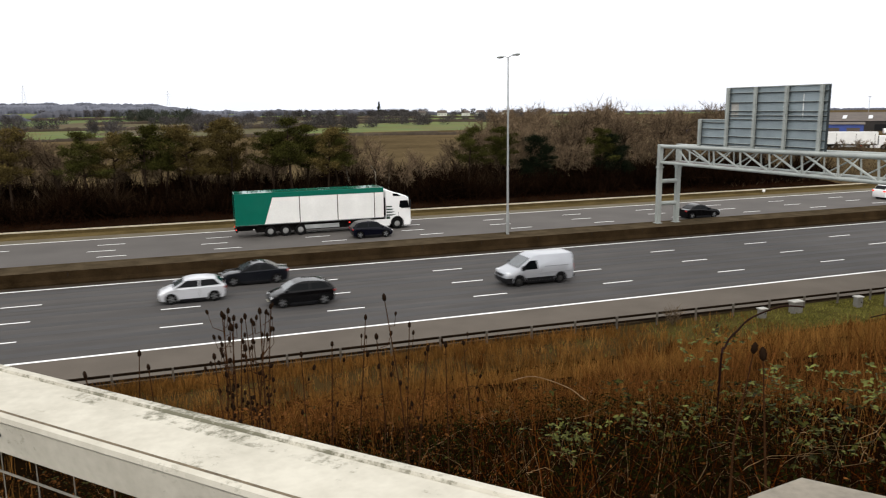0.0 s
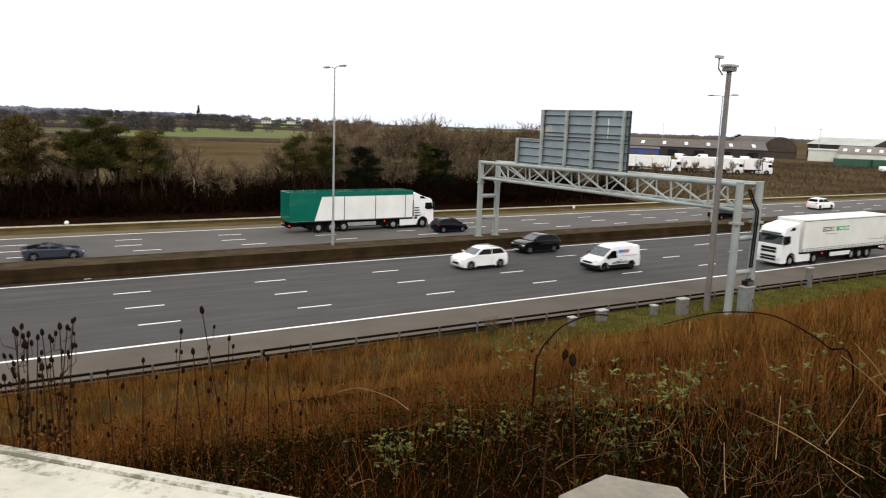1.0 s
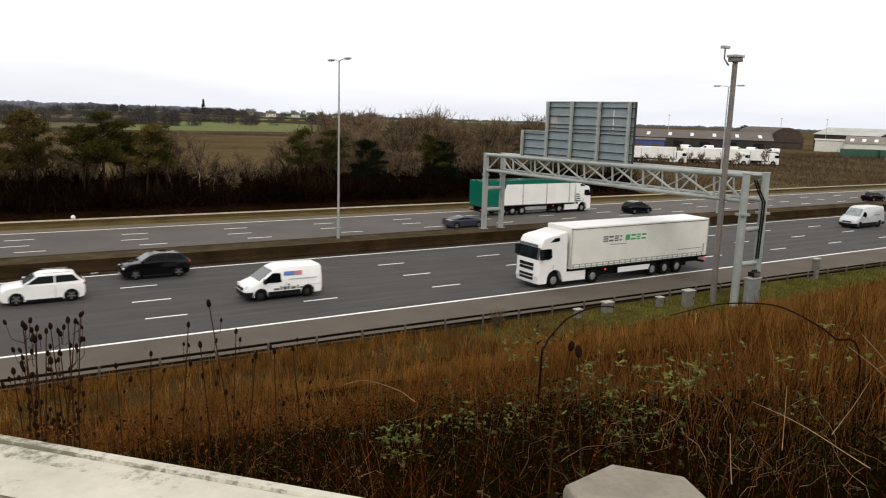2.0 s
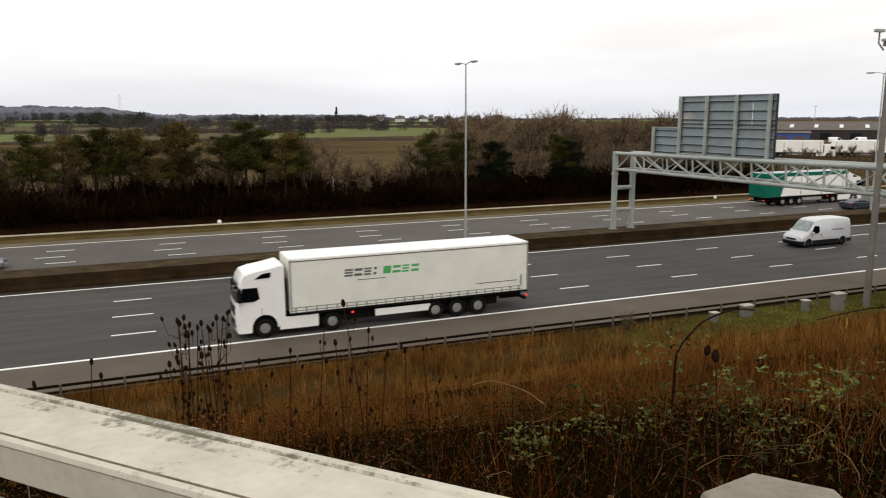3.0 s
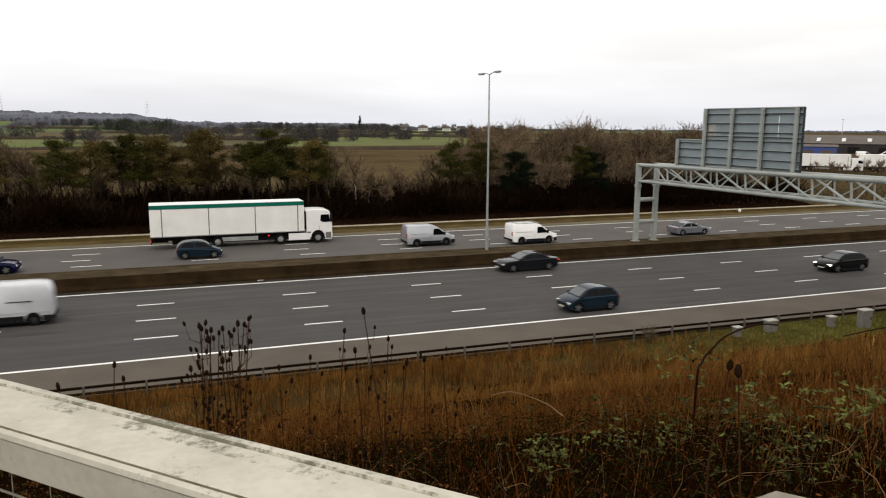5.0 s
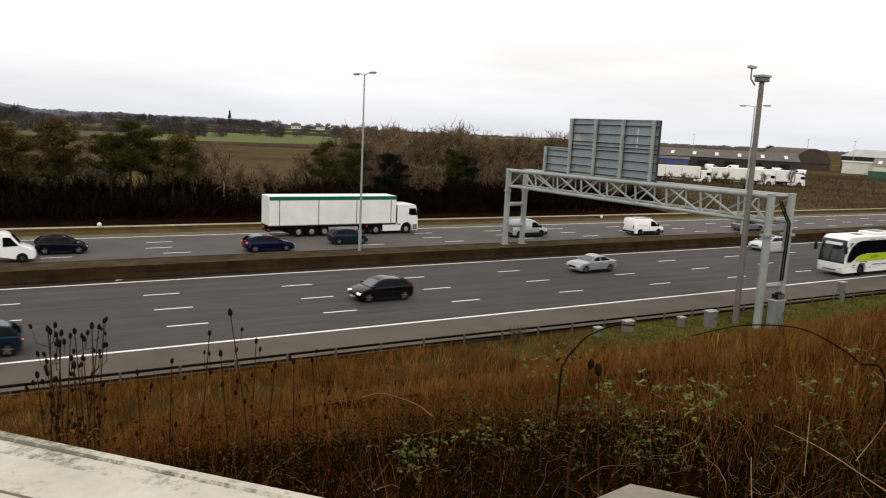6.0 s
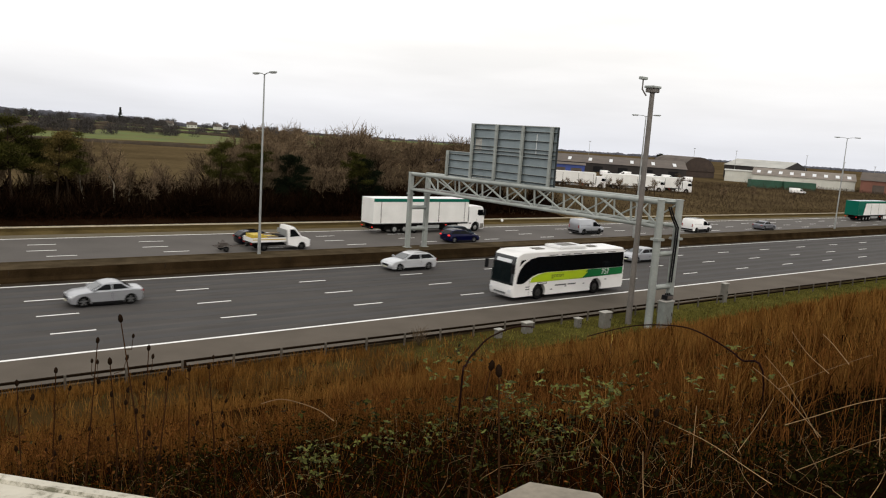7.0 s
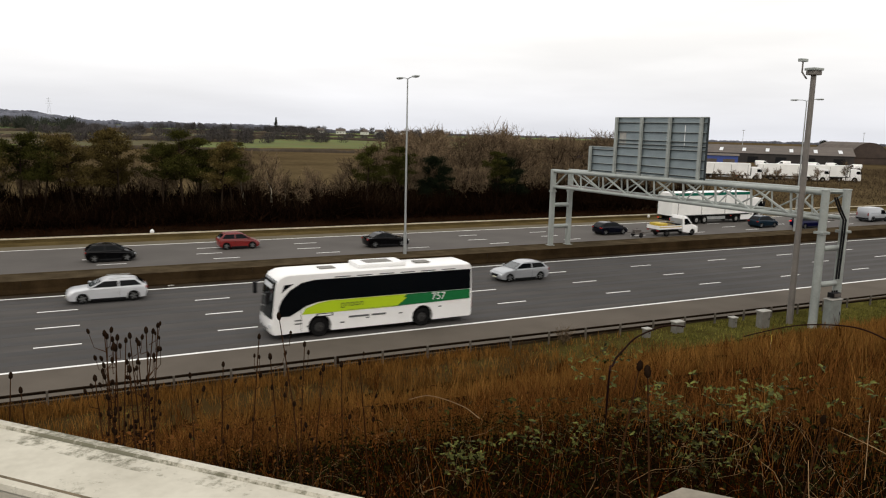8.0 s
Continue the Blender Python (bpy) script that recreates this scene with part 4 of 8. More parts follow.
def light_trailer(name, label):
    root, wheels = thing(name, label, "trailer"), []
    part("trailer_frame", boxes((-0.8, 0.8, -0.6, -0.54, 0.42, 0.50), (-0.8, 0.8, 0.54, 0.6, 0.42, 0.50), (-0.8, -0.72, -0.6, 0.6, 0.42, 0.5), (0.72, 0.8, -0.6, 0.6, 0.42, 0.5), (0.8, 2.0, -0.04, 0.04, 0.42, 0.5)), M_DARKSTEEL, root)
    bm = bmesh.new()
    tube(bm, (-0.75, -0.5, 0.5), (-0.1, -0.1, 1.0), 0.03)
    tube(bm, (0.6, 0.4, 0.5), (-0.1, 0.1, 1.0), 0.03)
    box(bm, -0.4, 0.3, -0.3, 0.3, 0.5, 0.8)
    part("machine", bm, M_DARKSTEEL, root)
    for y in (-1, 1):
        wheel(root, 0, y * 0.66, 0.26, 0.15, M_STEELRIM, wheels)
    return root, wheels


# Each vehicle: its builder's result, the place at 0 s, the speed, its lane's middle, the way it goes
TRAFFIC = []


def drive(made, x0, v, y):
    TRAFFIC.append((made[0], made[1], x0, v, y))


# towards -x, the near carriageway
drive(car("hatchback", "small pale silver hatchback car in the third lane", "car", "hatch", 3.95, 1.74, 1.48, P_PALE), -7.2, -30.0, 5.7)
drive(car("saloon_car", "dark grey saloon car in the outer lane", "car", "saloon", 4.5, 1.83, 1.44, P_DARKGREY), -3.2, -33.2, 9.2)
drive(car("hatchback", "black hatchback car on the motorway", "car", "hatch", 3.9, 1.76, 1.47, P_BLACK), -1.1, -26.8, 2.4)
drive(van("panel_van", "silver panel van with black lower trim", 4.9, 1.98, 1.97, P_SILVER), 14.1, -27.0, 2.2)
drive(car("suv", "white sport utility car with roof rails", "car", "suv", 4.5, 1.86, 1.68, P_WHITE, rails=True), 58.0, -31.2, 6.6)
drive(car("suv", "black sport utility car in the outer lane", "car", "suv", 4.4, 1.84, 1.66, P_BLACK), 69.2, -33.3, 10.7)
M_LIVERYBLUE = mat("blue_livery", (0.12, 0.26, 0.62), 0.5, var=0.1)
M_LIVERYRED = mat("pink_red_livery", (0.62, 0.22, 0.26), 0.5, var=0.1)
LIVERY_VAN = van("panel_van", "white panel van with a small coloured livery", 4.9, 1.98, 1.98, P_WHITE)
drive(LIVERY_VAN, 64.8, -28.3, 2.0)
for sd in (-1, 1):
    yv = sd * 0.975
    part("livery_stripe", boxes((-0.60, 0.05, yv - 0.01, yv + 0.006, 1.46, 1.70)), M_LIVERYBLUE, LIVERY_VAN[0])
    part("livery_stripe", boxes((-1.10, -0.61, yv - 0.01, yv + 0.006, 1.46, 1.70)), M_LIVERYRED, LIVERY_VAN[0])
    for k, (xs, ws, hs) in enumerate(((-1.15, 0.22, 0.10), (-0.88, 0.10, 0.26), (-0.70, 0.30, 0.14), (-0.32, 0.14, 0.34), (-0.14, 0.26, 0.18), (0.18, 0.10, 0.24), (0.34, 0.34, 0.12))):
        part("livery_skyline", boxes((xs, xs + ws, sd * 0.992 - 0.008, sd * 0.992 + 0.006, 0.60, 0.60 + hs)), M_LOGODARK, LIVERY_VAN[0])
drive(lorry("curtain_lorry", "white articulated lorry with a pale grey curtain-sided trailer", "curtain"), 86.2, -27.0, -2.35)
drive(van("high_roof_van", "long silver-white high-roof panel van", 5.95, 2.05, 2.4, P_PALE, tall=True), 141.8, -31.6, 5.7)
drive(car("saloon_car", "dark grey saloon car with lit red tail lamps", "car", "saloon", 4.95, 1.88, 1.42, P_DARKGREY, brake=True), 189.9, -34.1, 10.7)
drive(car("hatchback", "slate teal hatchback car in the inside lane", "car", "hatch", 3.7, 1.7, 1.5, P_TEAL), 146.7, -25.9, -2.1)
drive(car("hatchback", "black hatchback car with lit headlights", "car", "hatch", 4.1, 1.79, 1.48, P_BLACK, lit=True), 188.5, -29.1, 2.3)
drive(car("saloon_car", "silver saloon car on the motorway", "car", "saloon", 4.25, 1.77, 1.41, P_SILVER), 222.4, -31.2, 6.0)
drive(car("estate_car", "white estate car with a glass roof", "car", "estate", 4.75, 1.83, 1.46, P_PALE, rails=True), 269.9, -34.37, 10.1)
drive(coach("coach", "white coach with lime and dark green stripes"), 222.8, -26.83, -2.0)
drive(car("estate_car", "silver estate car in the third lane", "car", "estate", 4.4, 1.79, 1.46, P_SILVER), 278.8, -31.87, 6.6)
# towards +x, the far carriageway
drive(lorry("walking_floor_lorry", "articulated lorry with a green and white box trailer", "green"), 5.1, 21.9, 28.5)
drive(car("hatchback", "dark blue-black hatchback car beside a lorry", "car", "hatch", 3.75, 1.74, 1.5, P_NAVY), 8.5, 26.54, 23.9)
drive(car("saloon_car", "black saloon car beyond the median", "car", "saloon", 4.2, 1.78, 1.42, P_BLACK), 42.2, 34.13, 21.9)
drive(car("pickup", "pale pickup with a dark cabin far down the road", "car", "suv", 4.8, 1.86, 1.75, P_WHITE, brake=True), 72.7, 31.27, 25.4)
drive(car("coupe", "low grey coupe behind the median barrier", "car", "coupe", 4.3, 1.8, 1.20, P_SLATE), -38.9, 36.81, 21.7)
drive(car("coupe", "grey coupe beyond the median", "car", "coupe", 4.4, 1.8, 1.38, P_GREY), -113.5, 31.55, 22.4)
drive(van("panel_van", "white panel van with roof rails", 4.85, 1.97, 1.98, P_WHITE, roofrack=True), -132.3, 31.65, 22.6)
drive(van("panel_van", "silver panel van beyond the median", 4.85, 1.94, 1.97, P_SILVER), -112.4, 25.71, 24.5)
drive(lorry("white_box_lorry", "white articulated lorry with a green roof stripe", "white"), -114.7, 22.91, 30.3)
drive(car("hatchback", "dark slate teal hatchback car beside a white lorry", "car", "hatch", 3.75, 1.73, 1.5, P_TEAL), -130.7, 25.26, 24.4)
drive(car("saloon_car", "blue saloon car with lit tail lamps", "car", "estate", 4.4, 1.83, 1.44, P_BLUE, brake=True), -180.4, 32.15, 22.3)
drive(car("hatchback", "dark navy hatchback car", "car", "hatch", 3.9, 1.76, 1.45, P_NAVY), -157.2, 25.61, 25.1)
drive(dropside("dropside_truck", "white dropside pickup truck with a yellow load"), -196.5, 31.36, 22.3)
drive(light_trailer("light_trailer", "small dark trailer towed behind a truck"), -201.7, 31.36, 22.3)
drive(car("saloon_car", "black saloon car on the far carriageway", "car", "saloon", 4.4, 1.8, 1.42, P_BLACK), -187.7, 26.00, 24.9)
drive(car("hatchback", "red hatchback car on the far carriageway", "car", "hatch", 3.75, 1.73, 1.5, P_RED), -195.6, 25.32, 28.1)
drive(car("hatchback", "black hatchback car on the far carriageway", "car", "hatch", 3.9, 1.76, 1.45, P_BLACK), -218.4, 26.80, 24.9)


# ---- ground and road ----
def ground_z(x, y):
    """Height of the ground: the approach embankment, the flat road corridor, the fields and the hills beyond."""
    if y < -40.3:
        z = 9.7
    elif y < -14.0:
        z = 9.35 - 0.356 * (y + 40.3) + 0.25 * math.sin(0.45 * x + 0.3 * y) * min(1, (y + 40.3) / 6)
    else:
        z = -0.10
    if -14.0 <= y < -8.6:
        z = -0.10 + 0.12 * math.sin(0.3 * x) * (-8.6 - y) / 6
    if y > 33.2:
        z = -0.10 + min(0.5, 0.11 * max(0, y - 37.2))
    if y > 250:
        far = math.hypot(x + 7.4, y + 41.7)
        az = math.degrees(math.atan2(x + 7.4, y + 41.7))
        west = min(1, max(0, (2 - az) / 4)) * (1.3 + 0.048 * max(0, -az))
        east = min(1, max(0, (az - 13) / 9))
        z = 0.4 + 0.0006 * (far - 290) + 12.2 * west * min(1, max(0, (far - 620) / 1130)) ** 1.2 + 1.1 * math.sin(x / 170 + 1.0) * min(1, (y - 250) / 600)
        z -= 0.0105 * east * max(0, far - 1150) + 0.012 * max(0, far - 1950)
    return z


def build_ground():
    xs = sorted(set([-3000, -1800, -1100, -700, -450, -300, -200, -140] + list(range(-100, -30, 10)) + [i * 1.5 for i in range(-20, 54)] + list(range(90, 200, 10)) + [220, 260, 320, 400, 500, 650, 850, 1100, 1500, 2000, 3000]))
    ys = sorted(set([-1500, -600, -200, -100, -60, -46, -42] + [-40.3 + 0.9 * i for i in range(30)] + [-14, -12.5, -11, -9.8, -8.6, -7.2, 0, 16, 33.2, 34, 35.5, 37, 37.7, 40, 42, 44, 50, 60, 75, 95, 120, 150, 190, 250, 300, 360, 430, 520, 620, 750, 900, 1050, 1250, 1500, 1800, 2200, 2800, 3500]))
    bm = bmesh.new()
    g = [[bm.verts.new((x, y, ground_z(x, y))) for x in xs] for y in ys]
    for j in range(len(ys) - 1):
        for i in range(len(xs) - 1):
            fc = bm.faces.new((g[j][i], g[j][i + 1], g[j + 1][i + 1], g[j + 1][i]))
            yc = (ys[j] + ys[j + 1]) / 2
            xc = (xs[i] + xs[i + 1]) / 2
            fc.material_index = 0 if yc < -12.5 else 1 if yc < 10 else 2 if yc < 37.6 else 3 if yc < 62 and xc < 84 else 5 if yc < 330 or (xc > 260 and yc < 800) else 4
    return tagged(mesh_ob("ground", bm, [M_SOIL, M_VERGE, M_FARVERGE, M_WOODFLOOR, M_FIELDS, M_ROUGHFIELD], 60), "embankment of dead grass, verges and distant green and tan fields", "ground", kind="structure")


def field_material():
    m = bpy.data.materials.new("patchwork_fields")
    m.use_nodes = True
    n, l = m.node_tree.nodes, m.node_tree.links
    b = n["Principled BSDF"]
    b.inputs["Roughness"].default_value, b.inputs["Specular IOR Level"].default_value = 0.95, 0.05
    co, mp, vor = n.new("ShaderNodeTexCoord"), n.new("ShaderNodeMapping"), n.new("ShaderNodeTexVoronoi")
    mp.inputs["Scale"].default_value = (0.0055, 0.0042, 0.0)
    mp.inputs["Rotation"].default_value = (0, 0, 0.35)
    vor.inputs["Scale"].default_value, vor.inputs["Randomness"].default_value = 1.0, 0.8
    sep, ramp = n.new("ShaderNodeSeparateColor"), n.new("ShaderNodeValToRGB")
    ramp.color_ramp.interpolation = "CONSTANT"
    e = ramp.color_ramp.elements
    e[0].position, e[0].color = 0.0, (0.125, 0.165, 0.052, 1)
    e[1].position, e[1].color = 0.35, (0.150, 0.170, 0.058, 1)
    for p, c in ((0.6, (0.118, 0.160, 0.050, 1)), (0.8, (0.12, 0.10, 0.05, 1))):
        k = e.new(p)
        k.color = c
    noise_a, mix = n.new("ShaderNodeTexNoise"), n.new("ShaderNodeMix")
    noise_a.inputs["Scale"].default_value, noise_a.inputs["Detail"].default_value = 0.06, 6
    mix.data_type, mix.blend_type = "RGBA", "MULTIPLY"
    mix.inputs["Factor"].default_value = 0.6
    l.new(co.outputs["Object"], mp.inputs[0])
    l.new(mp.outputs[0], vor.inputs["Vector"])
    l.new(vor.outputs["Color"], sep.inputs[0])
    l.new(sep.outputs[0], ramp.inputs["Fac"])
    l.new(co.outputs["Object"], noise_a.inputs["Vector"])
    l.new(ramp.outputs["Color"], mix.inputs["A"])
    l.new(noise_a.outputs["Color"], mix.inputs["B"])
    l.new(mix.outputs["Result"], b.inputs["Base Color"])
    return m


# Litter coloured near-black for the shade under the trees.
M_WOODFLOOR = mat("shade_dark_leaf_litter", (0.011, 0.0055, 0.003), 0.95, spec=0.0, var=0.4, scale=0.4, fine=5, bump=0.05)
M_FIELDS = field_material()
M_ROUGHFIELD = mat("rough_tan_pasture", (0.080, 0.058, 0.030), 0.95, spec=0.0, var=0.35, scale=0.03, fine=0.6)
build_ground()

X0, X1 = -160, 460
M_FARASPHALT = mat("paler_brown_asphalt", (0.094, 0.086, 0.079), 0.85, var=0.14, scale=0.2, fine=24, bump=0.004, spec=0.15)
M_GRIT = mat("dirty_channel_grit", (0.030, 0.023, 0.016), 0.95, var=0.35, scale=0.6, fine=10, bump=0.01, spec=0.05)
road = tagged(mesh_ob("road", boxes((X0, X1, -8.3, 13.5, -0.25, 0.0)), M_ASPHALT), "grey asphalt motorway carriageway with a hard shoulder", "road", kind="structure")
far_road = tagged(mesh_ob("road", boxes((X0, X1, 16.4, 34.6, -0.25, 0.0)), M_FARASPHALT), "grey asphalt carriageway beyond the median", "road", kind="structure")


def markings(parent, y, start, w, spacing, x0, x1, length=2.2):
    me = None
    x = start + spacing * math.ceil((x0 - start) / spacing)
    while x < x1:
        if me is None:
            bm = boxes((0, length, -w / 2, w / 2, 0.002, 0.007))
            me = bpy.data.meshes.new("lane_marking")
            bm.to_mesh(me)
            bm.free()
            me.materials.append(M_MARK)
        ob = new("lane_marking", me)
        ob.parent, ob.location = parent, (x, y, 0)
        x += spacing


for y in (0.0, 3.94, 7.9):
    markings(road, y, 0.0, 0.16, 9.0, -90, 300)
for y, st in ((23.05, 3.87), (25.85, 2.9), (28.9, 3.45)):
    markings(far_road, y, st, 0.16, 9.0, -60, 300)


def edge_line(parent, y, w):
    bm = boxes((X0, X1, y - w / 2, y + w / 2, 0.002, 0.007))
    part("edge_line", bm, M_MARK, parent)


edge_line(road, -3.85, 0.22)
edge_line(road, 12.2, 0.2)
edge_line(far_road, 19.3, 0.2)
edge_line(far_road, 32.35, 0.2)
M_FARSHOULDER = mat("tan_dusty_shoulder", (0.125, 0.108, 0.078), 0.9, var=0.18, scale=0.3, fine=12, bump=0.004, spec=0.03)
part("hard_shoulder", boxes((X0, X1, 32.5, 34.58, 0.001, 0.004)), M_FARSHOULDER, far_road)
part("channel_grit", boxes((X0, X1, 12.5, 13.4, 0.001, 0.006)), M_GRIT, road)
# tyre-worn strips and tar joints along the lanes
M_WORN = mat("worn_asphalt", (0.052, 0.050, 0.049), 0.75, var=0.14, scale=0.2, fine=26, bump=0.003, spec=0.15)
M_SHOULDER = mat("paler_shoulder_asphalt", (0.104, 0.089, 0.073), 0.9, var=0.14, scale=0.3, fine=26, bump=0.004, spec=0.05)
part("hard_shoulder", boxes((X0, X1, -8.28, -3.97, 0.001, 0.004)), M_SHOULDER, road)
for yc in (-1.6, 2.0, 6.1, 10.2):
    for o in (-0.85, 0.85):
        part("wheel_track", boxes((X0, X1, yc + o - 0.35, yc + o + 0.35, 0.0005, 0.003)), M_WORN, road)

# ---- median: two concrete barriers with a filled top ----
median = thing("median_barrier", "grimy brown concrete median barrier with a paler top", "barrier", kind="structure")
bm = bmesh.new()
prof = [(13.25, -0.2), (13.28, 0.12), (13.45, 0.35), (13.55, 0.88), (13.80, 0.90), (13.84, 0.84), (16.1, 0.84), (16.14, 0.90), (16.4, 0.88), (16.5, -0.2)]
ra = [[bm.verts.new((x, y, z)) for y, z in prof] for x in (X0, X1)]
for k in range(len(prof) - 1):
    fc = bm.faces.new((ra[0][k], ra[0][k + 1], ra[1][k + 1], ra[1][k]))
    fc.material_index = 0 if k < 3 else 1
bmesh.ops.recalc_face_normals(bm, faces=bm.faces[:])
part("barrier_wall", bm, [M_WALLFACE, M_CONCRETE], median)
me = None
for k in range(70):
    x = -60 + 5.0 * k
    if me is None:
        bm = boxes((-0.012, 0.012, -0.02, 0.012, -0.2, 0.80))
        me = bpy.data.meshes.new("barrier_joint")
        bm.to_mesh(me)
        bm.free()
        me.materials.append(M_BLACK)
    ob = new("barrier_joint", me)
    ob.parent, ob.location = median, (x, 13.50, 0)


# ---- safety fence of the near verge ----
M_FENCEPOST = mat("dull_fence_post", (0.10, 0.088, 0.072), 0.8, 0.0, spec=0.1, var=0.25, scale=2, fine=12)
M_FENCERAIL = mat("rusted_fence_rail", (0.012, 0.008, 0.005), 0.95, 0.0, spec=0.0, var=0.3, scale=0.8, fine=8)
def fence_y(x):
    return -8.66 - max(0, x - 8) * 0.018


fence = thing("safety_fence", "dark weathered two-rail steel safety fence on posts", "guardrail", kind="structure")
for z0, z1 in ((0.42, 0.55), (0.15, 0.28)):
    bm = bmesh.new()
    pr = [(0.03, z0), (-0.04, z0 + 0.03), (-0.01, (z0 + z1) / 2), (-0.04, z1 - 0.03), (0.03, z1)]
    stations = [-60 + 4 * k for k in range(60)]
    rg = [[bm.verts.new((x, fence_y(x) + dy, z)) for dy, z in pr] for x in stations]
    for a, b in zip(rg, rg[1:]):
        for k in range(4):
            bm.faces.new((a[k], a[k + 1], b[k + 1], b[k]))
    part("fence_rail", bm, M_FENCERAIL, fence)
me = None
for k in range(92):
    x = -59.1 + 2.42 * k
    if me is None:
        bm = boxes((-0.045, 0.045, -0.05, 0.03, -0.3, 0.58))
        me = bpy.data.meshes.new("fence_post")
        bm.to_mesh(me)
        bm.free()
        me.materials.append(M_FENCEPOST)
    ob = new("fence_post", me)
    ob.parent, ob.location = fence, (x, fence_y(x) - 0.08, 0)

kerb = tagged(mesh_ob("kerb", boxes((X0, X1, -8.45, -8.3, -0.2, 0.03)), M_CONCRETE), "pale concrete edging of the hard shoulder", "kerb", kind="structure")

# far verge fence: a pale timber rail on short posts
M_PALERAIL = mat("pale_grey_timber_rail", (0.55, 0.49, 0.37), 0.8, var=0.2, scale=2, fine=20)
verge_fence = thing("verge_fence", "low pale timber rail along the far verge", "fence", kind="structure")
bm = boxes((X0, X1, 37.5, 37.58, 0.24, 0.37))
part("fence_rail", bm, M_PALERAIL, verge_fence)
# Added board in the verge grass colour, blending in below the rail.
part("verge_coloured_board", boxes((X0, X1, 37.515, 37.565, -0.1, 0.24)), M_FARVERGE, verge_fence)
me = None
for k in range(100):
    if me is None:
        bm = boxes((-0.05, 0.05, -0.04, 0.04, -0.3, 0.2))
        me = bpy.data.meshes.new("fence_post")
        bm.to_mesh(me)
        bm.free()
        me.materials.append(M_WOOD)
    ob = new("fence_post", me)
    ob.parent, ob.location = verge_fence, (-80 + 3.5 * k, 37.62, 0.05)


def marker_post(x, y):
    root = thing("marker_post", "short verge marker post with a white round reflector", "marker post", pose(x, y, ground_z(x, y)), "marker posts")
    part("stem", tube(bmesh.new(), (0, 0, -0.1), (0, 0, 0.36), 0.04, seg=8), M_WOOD, root)
    bm = bmesh.new()
    bmesh.ops.create_uvsphere(bm, u_segments=12, v_segments=8, radius=0.22)
    bmesh.ops.scale(bm, vec=(1, 0.6, 1), verts=bm.verts[:])
    ob = part("reflector", bm, P_WHITE, root, smooth=60)
    ob.location = (0, 0, 0.40)


marker_post(0.6, 38.3)
marker_post(63.1, 36.0)


# ---- lighting columns on the median ----
def lamp_column(x, y):
    root = thing("lamp_column", "tall grey steel lighting column with two short arms", "street lamp", pose(x, y, 0.8), "lamp columns")
    part("base_door_section", tube(bmesh.new(), (0, 0, 0), (0, 0, 1.9), 0.14, 0.14, 10), M_STEEL, root, smooth=40)
    part("mast", tube(bmesh.new(), (0, 0, 1.9), (0, 0, 14.45), 0.10, 0.055, 10), M_STEEL, root, smooth=40)
    for sd in (-1, 1):
        bm = bmesh.new()
        path_tube(bm, [(0, 0, 14.4), (0, sd * 0.5, 14.52), (0, sd * 1.2, 14.55)], [0.04, 0.035, 0.03], 8)
        part("arm", bm, M_STEEL, root, smooth=40)
        lan = part("lantern", soft_box(-0.16, 0.16, min(sd * 1.15, sd * 2.0), max(sd * 1.15, sd * 2.0), 14.50, 14.62, 0.04), M_GANTRY, root)
        part("glass_bowl", soft_box(-0.12, 0.12, min(sd * 1.3, sd * 1.9), max(sd * 1.3, sd * 1.9), 14.455, 14.495, 0.015), M_HEAD, lan)


for x in (-31.5, 18.2, 66.0, 116.4, 166.0):
    lamp_column(x, 15.6)


